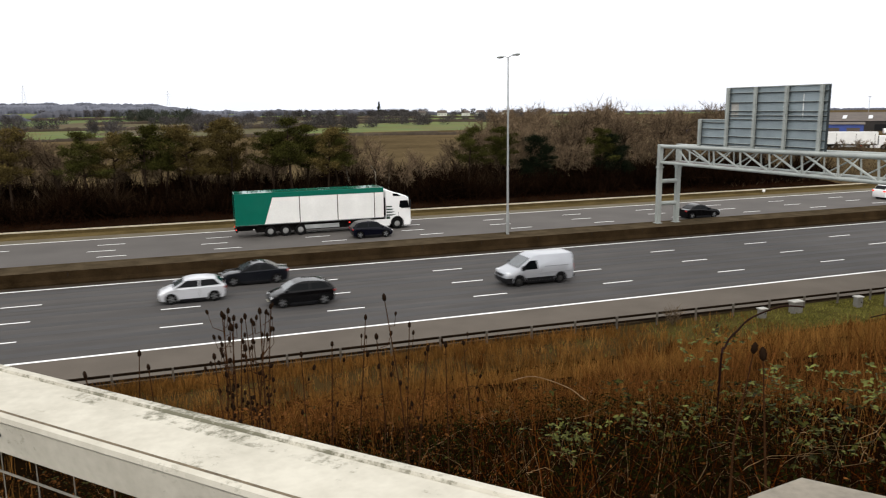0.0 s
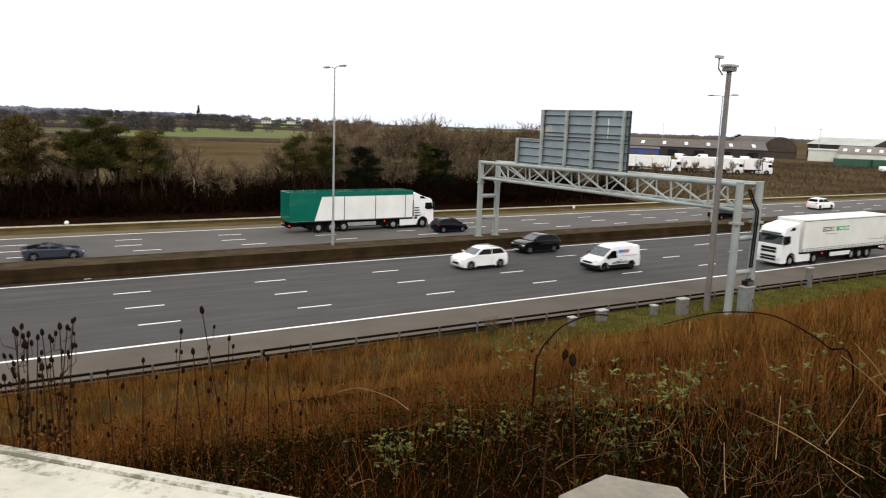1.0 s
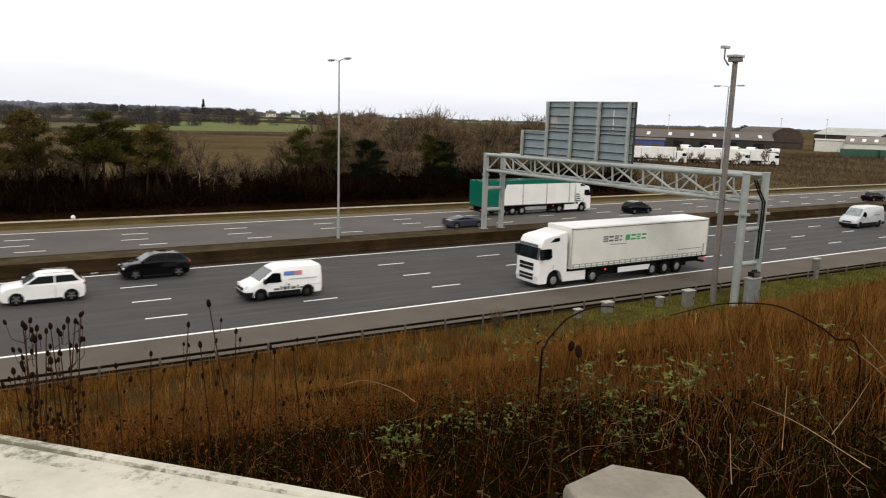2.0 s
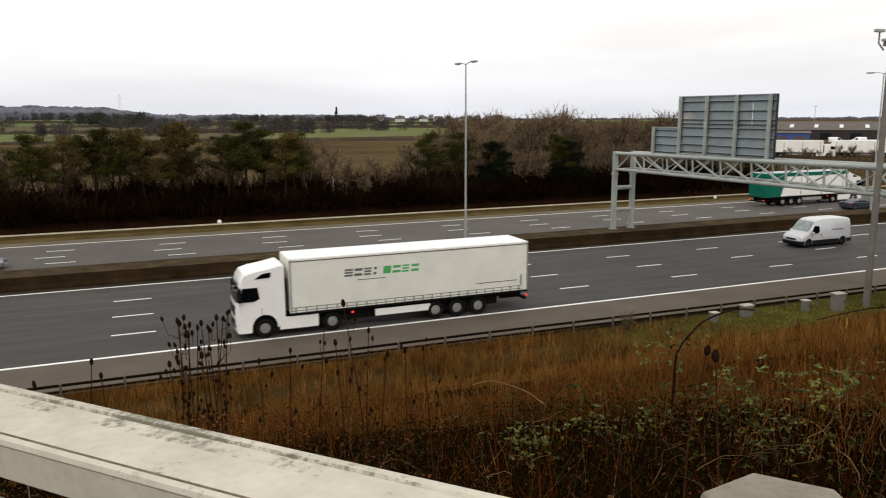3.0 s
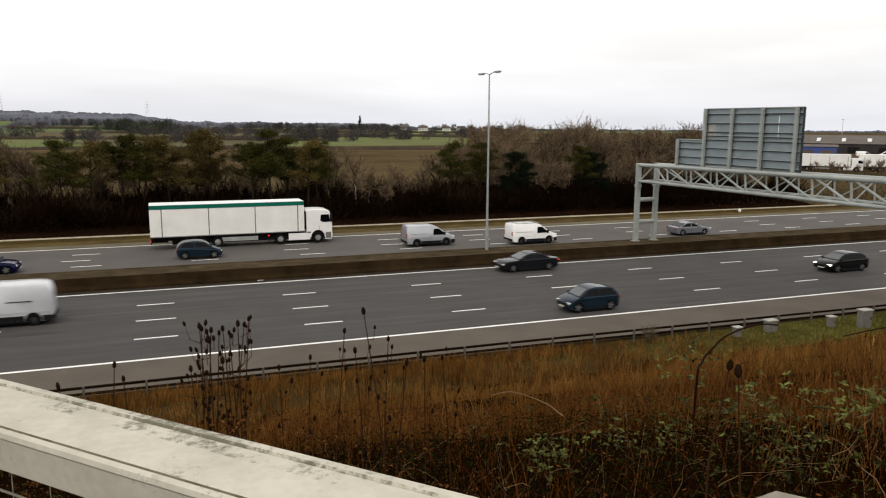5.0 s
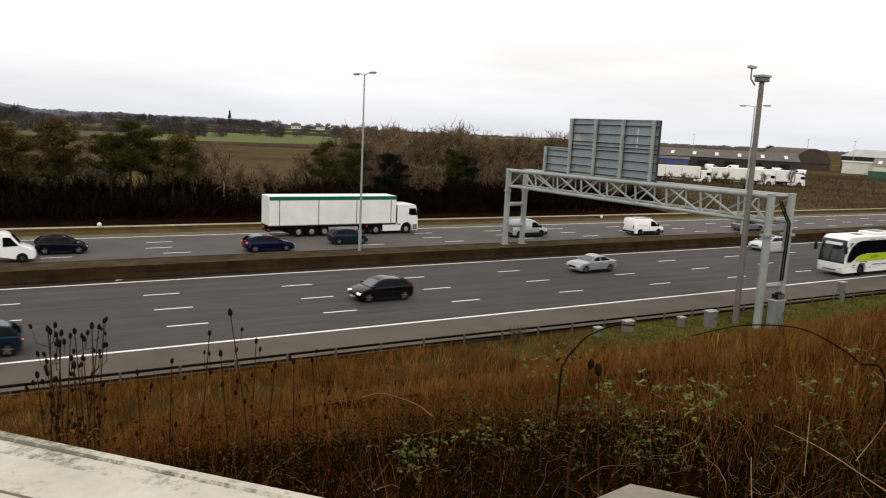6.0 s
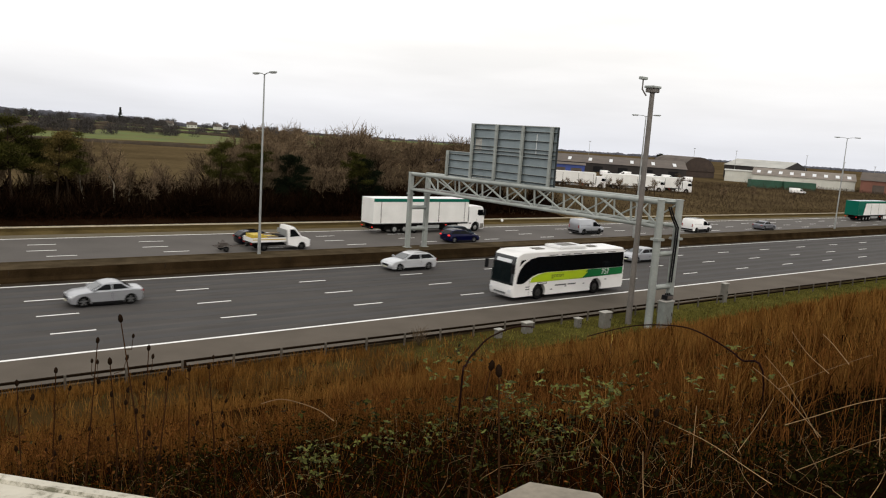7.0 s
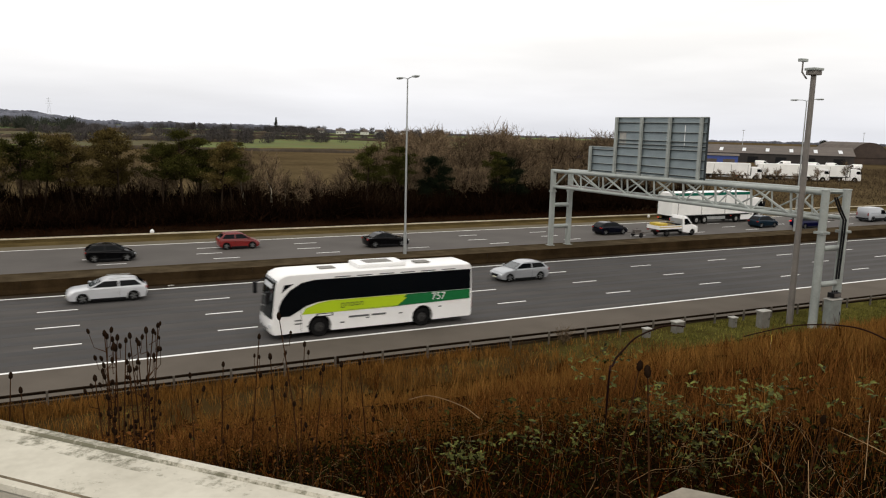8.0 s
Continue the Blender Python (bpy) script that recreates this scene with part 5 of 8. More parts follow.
# ---- gantry with sign boards, seen from behind ----
def gantry():
    root = thing("sign_gantry", "grey painted steel truss gantry over the carriageway", "gantry", kind="structure")
    ya, yb, xa, xb = 15.75, -12.05, 33.05, 35.0
    def top_z(y):
        return 7.72 + (y - ya) / (yb - ya) * 0.40
    def low_z(y):
        return 6.30 + (y - ya) / (yb - ya) * 0.24
    def bar(name, p, q, r, seg=6):
        part(name, tube(bmesh.new(), p, q, r, seg=seg), M_GANTRY, root, smooth=40)
    for x in (xa, xb):
        # median legs
        part("leg", soft_box(x - 0.19, x + 0.19, ya - 0.19, ya + 0.19, 0.7, 7.88, 0.03), M_GANTRY, root)
        part("leg_base_plate", boxes((x - 0.32, x + 0.32, ya - 0.32, ya + 0.32, 0.8, 0.86)), M_GANTRY, root)
        part("splice_flange", boxes((x - 0.25, x + 0.25, ya - 0.25, ya + 0.25, 5.80, 5.86), (x - 0.25, x + 0.25, ya - 0.25, ya + 0.25, 5.88, 5.94)), M_GANTRY, root)
        # verge legs, the nearer plane stouter
        part("leg", tube(bmesh.new(), (x, yb, -0.3), (x, yb, 8.25), 0.26, 0.23, 16), M_GANTRY, root, smooth=40)
        part("splice_flange", boxes((x - 0.32, x + 0.32, yb - 0.32, yb + 0.32, 5.66, 5.72), (x - 0.32, x + 0.32, yb - 0.32, yb + 0.32, 5.74, 5.80)), M_GANTRY, root)
        part("leg_cap", tube(bmesh.new(), (x, yb, 8.251), (x, yb, 8.30), 0.27, seg=16), M_GANTRY, root, smooth=40)
    for z in (2.6, 4.6):
        bar("leg_brace", (xa + 0.15, ya, z), (xb - 0.15, ya, z), 0.19, 12)
    for z in (2.55, 4.75):
        bar("leg_brace", (xa + 0.25, yb, z), (xb - 0.25, yb, z), 0.17, 12)
    for x in (xa, xb):
        bar("top_chord", (x, ya, top_z(ya)), (x, yb, top_z(yb)), 0.165, 12)
        bar("bottom_chord", (x, ya, low_z(ya)), (x, yb, low_z(yb)), 0.13, 12)
    nodes = [11.55 - 3.05 * k for k in range(8)]
    tops = [13.5] + [y + 0.15 for y in nodes]
    # near plane: posts, diagonals falling towards the verge; far plane: the other way; sway braces between
    bar("diagonal", (xa, ya - 0.2, low_z(ya)), (xa, tops[0], top_z(tops[0])), 0.075)
    bar("diagonal", (xb, ya - 0.2, top_z(ya)), (xb, nodes[0], low_z(nodes[0])), 0.06)
    for k, y in enumerate(nodes):
        bar("diagonal", (xa, tops[k] - 0.1, top_z(tops[k])), (xa, y, low_z(y)), 0.08)
        bar("truss_post", (xa, y + 0.15, top_z(y)), (xa, y, low_z(y)), 0.075)
        bar("truss_post", (xb, y + 0.15, top_z(y)), (xb, y, low_z(y)), 0.06)
        bar("sway_brace", (xa, y, low_z(y)), (xb, y, top_z(y)), 0.055)
        yn = nodes[k + 1] if k < 7 else yb
        bar("diagonal", (xb, y, low_z(y)), (xb, yn, top_z(yn)), 0.06)
        for z in (top_z(y), low_z(y)):
            bar("cross_tie", (xa, y, z), (xb, y, z), 0.06)
        bar("plan_brace", (xa, y, top_z(y)), (xb, yn, top_z(yn)), 0.05)
    bar("diagonal", (xa, nodes[-1], top_z(yb)), (xa, yb, low_z(yb)), 0.08)
    # boarded walkway in the truss
    part("walkway", boxes((xa + 0.35, xb - 0.35, yb + 0.4, ya - 0.4, 6.36, 6.42)), M_DARKSTEEL, root)
    # black cables on the verge legs
    for o in (-0.11, 0.11):
        bm = bmesh.new()
        path_tube(bm, [(33.5 + o, yb - 0.36, 7.85), (33.95 + o, yb - 0.40, 7.1), (34.45 + o, yb - 0.40, 6.5), (34.45 + o, yb - 0.40, 5.6), (34.35 + o, yb - 0.40, 2.9)], [0.06] * 5, 6)
        part("cable", bm, M_BLACK, root)
    return root


gantry()


def sign_board(label, y0, y1, z0, z1, x, posts, rails):
    """A sign seen from behind: sheet, stiffening channels coloured dark for their shadow, pale lips, posts."""
    root = thing("direction_sign", label, "road sign")
    part("panel", soft_box(x + 0.16, x + 0.22, y0, y1, z0, z1, 0.01, 1), M_SIGNBACK, root)
    for t in rails:
        z = z1 - (z1 - z0) * t
        part("stiffening_rail", boxes((x + 0.05, x + 0.16, y0 + 0.03, y1 - 0.03, z - 0.045, z + 0.02)), M_CHANNEL, root)
        part("rail_lip", boxes((x + 0.05, x + 0.155, y0 + 0.03, y1 - 0.03, z + 0.022, z + 0.05)), M_GANTRY, root)
    for y in posts:
        part("post", boxes((x - 0.14, x + 0.04, y - 0.12, y + 0.12, 7.80, z1 + 0.05)), M_GANTRY, root)
        part("post_web", boxes((x + 0.04, x + 0.16, y - 0.03, y + 0.03, 7.80, z1 + 0.02)), M_CHANNEL, root)
    for ye in (y0 - 0.03, y1):
        part("edge_trim", boxes((x + 0.05, x + 0.24, ye, ye + 0.03, z0 - 0.02, z1 + 0.02)), M_CHANNEL, root)
    part("top_trim", boxes((x + 0.05, x + 0.24, y0, y1, z1 + 0.002, z1 + 0.06)), M_GANTRY, root)
    if z1 - z0 > 3:
        for y, z, h in ((y0 + 4.0, z1 - 1.65, 0.42), (y0 + 2.2, z1 - 1.35, 0.8)):
            part("bright_bracket", boxes((x + 0.14, x + 0.158, y - 0.03, y + 0.03, z - h, z + h)), P_WHITE, root)
        part("patched_sheet", boxes((x + 0.145, x + 0.158, y1 - 1.15, y1 - 0.35, z1 - 2.2, z1 - 1.15)), M_CABINETLID, root)


# The shadow in the sign channels is put into this dark colour.
M_CHANNEL = mat("shadow_painted_channel", (0.035, 0.042, 0.045), 0.7, 0.2, var=0.2, scale=1.0, fine=10, spec=0.1)
M_CONTROL = mat("grey_green_cabinet_paint", (0.185, 0.20, 0.185), 0.6, var=0.2, scale=2, fine=14)
M_CABINETLID = mat("weathered_cabinet_lid", (0.34, 0.33, 0.30), 0.75, var=0.25, scale=4, fine=25)
sign_board("large direction sign on a gantry, ribbed grey back", -1.85, 7.95, 8.12, 12.52, 33.55, (7.85, 4.85, 1.75, -1.4), (0.09, 0.25, 0.40, 0.47, 0.54, 0.69, 0.84, 0.965))
sign_board("smaller direction sign panel, ribbed grey back", 8.05, 11.2, 7.98, 10.08, 33.55, (11.1,), (0.1, 0.34, 0.66, 0.94))


# ---- camera mast and cabinets of the near verge ----
def camera_mast():
    root = thing("camera_mast", "dark grey mast with a traffic camera on top", "camera pole", pose(32.55, -10.83, -0.15))
    part("mast", tube(bmesh.new(), (0, 0, 0), (0, 0, 15.1), 0.20, 0.155, 12), M_DARKSTEEL2, root, smooth=40)
    head = part("head_frame", soft_box(-0.34, 0.34, -0.30, 0.30, 15.1, 15.35, 0.05), M_DARKSTEEL2, root)
    part("head_cap", soft_box(-0.42, 0.42, -0.36, 0.36, 15.36, 15.52, 0.05), M_GANTRY, head)
    bm = bmesh.new()
    path_tube(bm, [(-0.15, 0.35, 14.9), (-0.25, 0.62, 15.3), (-0.25, 0.62, 15.9)], [0.05] * 3, 6)
    part("bracket", bm, M_DARKSTEEL2, root)
    part("camera_housing", soft_box(-0.55, 0.05, 0.48, 0.76, 15.9, 16.08, 0.04), M_GANTRY, root)


M_DARKSTEEL2 = mat("brown_grey_mast_steel", (0.16, 0.145, 0.13), 0.6, 0.2, var=0.2, scale=1.0, fine=10)
camera_mast()


def cabinet(x, y, w, d, h, label, paint_m=None):
    z = ground_z(x, y)
    root = thing("roadside_cabinet", label, "cabinet", pose(x, y, z), "roadside cabinets")
    part("body", soft_box(-w / 2, w / 2, -d / 2, d / 2, -0.1, h, 0.02), paint_m or M_CABINET, root)
    part("lid", soft_box(-w / 2 - 0.05, w / 2 + 0.05, -d / 2 - 0.05, d / 2 + 0.05, h + 0.002, h + 0.07, 0.025), M_CABINETLID, root)
    part("door", soft_box(-w / 2 + 0.06, w / 2 - 0.06, -d / 2 - 0.02, -d / 2 + 0.01, 0.1, h - 0.08, 0.01), paint_m or M_CABINET, root)
    part("handle", boxes((w / 2 - 0.16, w / 2 - 0.12, -d / 2 - 0.05, -d / 2 - 0.015, h * 0.5, h * 0.62)), M_BLACK, root)


cabinet(21.9, -9.9, 0.38, 0.30, 0.48, "small grey roadside cabinet in the verge grass")
cabinet(24.3, -9.8, 0.62, 0.40, 0.62, "pale grey roadside cabinet with an overhanging lid")
cabinet(28.35, -10.2, 0.38, 0.32, 0.58, "small grey roadside cabinet in the verge grass")
cabinet(30.1, -10.9, 0.68, 0.45, 1.0, "tall grey roadside cabinet beside the mast")
cabinet(33.75, -12.75, 0.95, 0.5, 1.9, "grey control cabinet between the gantry legs", M_CONTROL)
box_root = thing("terminal_box", "black cable terminal box on a grey cabinet", "junction box", pose(33.85, -12.72, 1.87))
part("case", soft_box(-0.36, 0.36, -0.2, 0.2, 0.0, 0.30, 0.03), M_BLACK, box_root)
part("cover", soft_box(-0.28, 0.28, -0.24, -0.205, 0.05, 0.26, 0.01), M_DARKSTEEL, box_root)
for dx in (-0.2, 0.0, 0.2):
    part("cable_gland", tube(bmesh.new(), (dx, 0, 0.302), (dx, 0, 0.42), 0.05, seg=8), M_BLACK, box_root)
cabinet(46.0, -9.3, 0.5, 0.35, 1.5, "narrow grey roadside cabinet behind the fence")

# ---- the parapet beside the viewer ----
PD = Vector((-0.674, 0.739, 0))      # its way, away and to the left
PN = Vector((0.739, 0.674, 0))       # outward, over the slope
P0 = Vector((-7.215, -40.70, 0))     # middle of the rail, close by
RAIL_Z = 10.88


def along(s, o, z):
    p = P0 + PD * s + PN * o
    return (p.x, p.y, z)


parapet = thing("parapet", "weathered cream-painted bridge parapet with a mesh infill", "parapet", kind="structure")
bm = bmesh.new()
prof = [(-0.112, -0.078), (-0.122, -0.016), (-0.127, -0.010), (-0.125, -0.002), (-0.116, 0.001), (-0.112, -0.004), (-0.108, -0.0005), (-0.024, 0.0), (0.010, 0.0), (0.013, -0.002), (0.016, 0.003), (0.032, 0.002), (0.037, -0.005), (0.037, -0.075)]
st = [-0.75 + 0.25 * k for k in range(40)]
rg = [[bm.verts.new(along(s, o, RAIL_Z + z)) for o, z in prof] for s in st]
for a, b in zip(rg, rg[1:]):
    for k in range(len(prof)):
        fc = bm.faces.new((a[k], a[(k + 1) % len(prof)], b[(k + 1) % len(prof)], b[k]))
        fc.material_index = 2 if k in (4, 5) else 3 if k == 7 else 4 if k in (8, 9) else 1 if k in (10, 11) else 0
bm.faces.new(rg[0])
bm.faces.new(rg[-1][::-1])
bmesh.ops.recalc_face_normals(bm, faces=bm.faces[:])
part("top_rail", bm, [M_RAIL, M_LICHEN, M_GROOVE, M_SPECKLED, M_SEAM], parapet)
M_WIRE = mat("galvanised_wire", (0.34, 0.32, 0.27), 0.5, 0.5, var=0.2, scale=6)
for k in range(10):
    z = RAIL_Z - 0.10 - 0.06 * k
    part("mesh_wire", tube(bmesh.new(), along(-0.7, -0.06, z), along(8.8, -0.06, z), 0.0023, seg=5), M_WIRE, parapet)
me = None
for k in range(90):
    s = -0.65 + 0.105 * k
    if me is None:
        me = mesh_ob("mesh_wire", tube(bmesh.new(), (0, 0, -0.72), (0, 0, -0.07), 0.0009, seg=4), M_WIRE)
        ob = me
    else:
        ob = new("mesh_wire", me.data)
    ob.parent, ob.location = parapet, along(s, -0.055, RAIL_Z)
for s in (-0.55, 1.9, 4.4, 6.9):
    part("parapet_post", boxes((-0.04, 0.04, -0.035, 0.035, -1.15, -0.07)), M_RAIL, parapet).matrix_basis = Matrix.Translation(along(s, -0.04, RAIL_Z)) @ pose(0, 0, 0, 0, 0, 42)
part("bolt", tube(bmesh.new(), along(0.60, -0.112, RAIL_Z - 0.040), along(0.60, -0.121, RAIL_Z - 0.040), 0.005, seg=8), M_BLACK, parapet)
# the deck edge and footway under it
M_DECK = mat("footway_asphalt", (0.09, 0.085, 0.08), 0.9, var=0.2, scale=2, fine=30, bump=0.004)
footway = tagged(mesh_ob("footway", slab([along(-14, 0.15, 9.76), along(9.0, 0.15, 9.76), along(9.0, -3.0, 9.76), along(-14, -3.0, 9.76)], (0, 0, -0.35)), M_DECK), "grey footway behind the parapet", "footway", kind="structure")

# post with a chamfered cap close to the viewer
M_POSTTOP = mat("grey_weathered_post", (0.20, 0.176, 0.136), 0.85, var=0.25, scale=14, fine=90, bump=0.002)
post = thing("fence_post", "six-sided weathered grey post with a flat chamfered top", "post", pose(-6.652, -41.087, RAIL_Z, 0, 0, 9))
bm = bmesh.new()
ring = [(0.106 * math.cos(radians(60 * k)), 0.106 * math.sin(radians(60 * k))) for k in range(6)]
tops = [[bm.verts.new((x * q, y * q, z)) for x, y in ring] for q, z in ((1.0, -1.3), (1.0, -0.010), (0.97, -0.002), (0.94, 0.0))]
for a, b in zip(tops, tops[1:]):
    for k in range(6):
        bm.faces.new((a[k], a[(k + 1) % 6], b[(k + 1) % 6], b[k]))
bm.faces.new(tops[-1])
bm.faces.new(tops[0][::-1])
part("shaft", bm, M_POSTTOP, post)


# a scrap of pale litter by the median edge
def litter(x, y):
    root = thing("litter", "crumpled scrap of pale plastic on the carriageway edge", "litter", pose(x, y, 0.0, 0, 0, 20))
    bm = bmesh.new()
    g = random.Random(3)
    grid = [[bm.verts.new((-0.26 + 0.07 * i, -0.12 + 0.07 * j, 0.012 + g.uniform(0, 0.05))) for j in range(5)] for i in range(8)]
    for i in range(7):
        for j in range(4):
            bm.faces.new((grid[i][j], grid[i + 1][j], grid[i + 1][j + 1], grid[i][j + 1]))
    part("sheet", bm, M_CABINETLID, root)


litter(-0.8, 13.0)


def yellow_scrap(x, y, z):
    """A torn scrap hanging on the tips of the dead grass."""
    root = thing("litter", "torn yellow scrap caught on the dead grass", "litter", pose(x, y, z, 0, 0, 40))
    bm = bmesh.new()
    grid = [[bm.verts.new((-0.07 + 0.05 * i + 0.02 * j, 0.02 * math.sin(i + 2 * j), 0.24 * j / 4 - 0.03 * (i % 2))) for j in range(5)] for i in range(4)]
    for i in range(3):
        for j in range(4):
            if (i, j) not in ((0, 3), (2, 0)):
                bm.faces.new((grid[i][j], grid[i + 1][j], grid[i + 1][j + 1], grid[i][j + 1]))
    part("sheet", bm, M_YELLOW, root)
    part("stalk", tube(bmesh.new(), (0, 0.01, ground_z(x, y) - z), (0, 0.01, 0.1), 0.006, 0.004, 5), M_WOOD, root)


yellow_scrap(10.75, -27.17, 5.45)


# ---- vegetation ----
M_DEADGRASS = mat("dead_tall_grass", (0.160, 0.075, 0.0185), 0.9, var=0.35, scale=0.35, fine=3, spots=0.28, spec=0.0)
M_STRAW = mat("pale_straw_grass", (0.215, 0.108, 0.029), 0.9, var=0.3, scale=0.5, fine=4, spots=0.4, spec=0.0)
M_REDSTALK = mat("red_brown_dock_stalks", (0.072, 0.025, 0.006), 0.9, var=0.35, scale=0.6, fine=5, spots=0.75, spec=0.0)
# Thicket shade is put into the next two stem colours.
M_SHADESTEM = mat("shade_dark_red_stems", (0.066, 0.0168, 0.0028), 0.9, var=0.35, scale=0.6, fine=5, spots=0.9, spec=0.0)
M_SHADERUSSET = mat("russet_stalks", (0.013, 0.0036, 0.0008), 0.9, var=0.35, scale=0.6, fine=5, spots=0.6, spec=0.0)
M_BRACKEN = mat("brown_dead_bracken", (0.094, 0.037, 0.010), 0.9, var=0.35, scale=0.6, fine=5, spots=0.7, spec=0.0)
M_WITHERED = mat("withered_brown_leaf", (0.070, 0.028, 0.0085), 0.9, var=0.4, scale=1.2, fine=20, spots=0.6, spec=0.0)
# One bramble leaf in three tones: inner shade and caught light in the colours.
M_LEAF = mat("shade_painted_leaf", (0.0075, 0.0072, 0.0018), 0.7, var=0.4, scale=1.5, fine=30, spots=0.8, spec=0.0)
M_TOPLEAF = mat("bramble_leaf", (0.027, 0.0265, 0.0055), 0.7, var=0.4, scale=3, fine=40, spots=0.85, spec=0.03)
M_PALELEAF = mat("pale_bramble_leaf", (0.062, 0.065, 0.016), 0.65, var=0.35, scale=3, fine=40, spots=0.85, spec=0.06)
M_CANE = mat("bramble_cane", (0.040, 0.015, 0.006), 0.8, var=0.3, scale=2, fine=30, spots=0.6, spec=0.0)
M_PALECANE = mat("dry_pale_cane", (0.29, 0.185, 0.095), 0.7, var=0.3, scale=3, fine=30, spots=0.5, spec=0.1)
M_TEASEL = mat("dead_teasel", (0.015, 0.0085, 0.005), 0.9, var=0.3, scale=8, fine=90, spec=0.0)
M_TEASELSTEM = mat("dry_teasel_stem", (0.040, 0.018, 0.008), 0.9, var=0.3, scale=8, fine=60, spec=0.0)
M_VERGEBLADE = mat("verge_grass_blade", (0.125, 0.115, 0.028), 0.9, var=0.35, scale=0.5, fine=4, spots=0.5, spec=0.0)
M_BARK = mat("dark_bark", (0.028, 0.019, 0.013), 0.9, var=0.3, scale=1.5, fine=14, bump=0.01, spec=0.0)
M_BIRCH = mat("pale_birch_bark", (0.30, 0.27, 0.21), 0.8, var=0.4, scale=2.5, fine=16, spec=0.1)
M_TWIG = mat("bare_twigs", (0.150, 0.108, 0.068), 0.9, var=0.3, scale=0.2, fine=2, spots=0.5, spread=0.3, spec=0.0)
M_NEEDLE = mat("pine_needles", (0.042, 0.042, 0.011), 0.85, var=0.4, scale=0.4, fine=3, spots=0.55, spread=0.25, spec=0.0)
M_OLIVENEEDLE = mat("olive_brown_needles", (0.082, 0.061, 0.021), 0.85, var=0.4, scale=0.4, fine=3, spots=0.55, spread=0.25, spec=0.0)
M_FIR = mat("dark_fir_needles", (0.011, 0.015, 0.008), 0.9, var=0.3, scale=0.4, fine=3, spots=0.5, spec=0.0)
# Distance haze is put into the ridge wood colour.
M_FARWOOD = mat("haze_tinted_wood", (0.110, 0.115, 0.138), 0.95, var=0.25, scale=0.004, fine=0.25, spots=0.22, spec=0.03)
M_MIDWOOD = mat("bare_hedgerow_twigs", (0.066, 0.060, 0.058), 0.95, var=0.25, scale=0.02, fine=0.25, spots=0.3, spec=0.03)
# Hillside wood, blued in the colour for haze.
M_MIDFAR = mat("haze_tinted_hillside", (0.070, 0.071, 0.082), 0.95, var=0.3, scale=0.02, fine=0.2, spots=0.0, spec=0.03)
M_HEDGE = mat("winter_hedge_twigs", (0.058, 0.046, 0.034), 0.95, var=0.3, scale=0.05, fine=0.5, spec=0.0)
# Paler than the near firs, with distance haze in the colour.
M_FARGREEN = mat("haze_paled_evergreen", (0.040, 0.045, 0.034), 0.95, var=0.25, scale=0.02, fine=0.2, spots=0.25, spec=0.03)


def arrays(name, v, f, material, label, category, parent=None):
    me = bpy.data.meshes.new(name)
    v, f = np.asarray(v, dtype=np.float32), np.asarray(f, dtype=np.int32)
    n, k = f.shape
    me.vertices.add(len(v))
    me.vertices.foreach_set("co", v.ravel())
    me.loops.add(n * k)
    me.loops.foreach_set("vertex_index", f.ravel())
    me.polygons.add(n)
    me.polygons.foreach_set("loop_start", np.arange(n, dtype=np.int32) * k)
    me.update(calc_edges=True)
    me.materials.append(material)
    ob = new(name, me)
    if parent:
        ob.parent = parent
        return ob
    return tagged(ob, label, category, kind="stuff")


def heights(x, y):
    return np.array([ground_z(a, b) for a, b in zip(x, y)])


def blades(rng, x, y, tall, wide, lean, z=None):
    """Grass blades as two bent quads each."""
    n = len(x)
    z = heights(x, y) if z is None else z
    a = rng.uniform(0, 2 * np.pi, n)
    b = rng.uniform(0, 2 * np.pi, n)
    dx, dy = np.cos(a) * wide / 2, np.sin(a) * wide / 2
    lx, ly = np.cos(b) * lean * tall, np.sin(b) * lean * tall
    v = np.empty((n, 6, 3))
    for k, (t, w, q) in enumerate(((0, 1.0, 0), (0.55, 0.85, 0.35), (1.0, 0.25, 1.0))):
        for s, sg in ((0, -1), (1, 1)):
            v[:, 2 * k + s, 0] = x + lx * q + sg * dx * w
            v[:, 2 * k + s, 1] = y + ly * q + sg * dy * w
            v[:, 2 * k + s, 2] = z - 0.03 + tall * t * (1 - 0.25 * lean * q)
    base = (np.arange(n) * 6)[:, None]
    f = np.concatenate([base + np.array([[0, 1, 3, 2]]), base + np.array([[2, 3, 5, 4]])])
    return v.reshape(-1, 3), f


def patch(rng, n, az0, az1, d0, d1, power=1.0):
    """Random places in a fan of the slope before the parapet."""
    az = np.radians(rng.uniform(az0, az1, n))
    d = d0 + (d1 - d0) * rng.uniform(0, 1, n) ** power
    return -7.4 + d * np.sin(az), -41.7 + d * np.cos(az), d


def fbm(x, y, s, seed=0.0):
    return np.array([noise.noise((a * s + seed, b * s - seed, seed)) for a, b in zip(x, y)])


rng = np.random.default_rng(7)


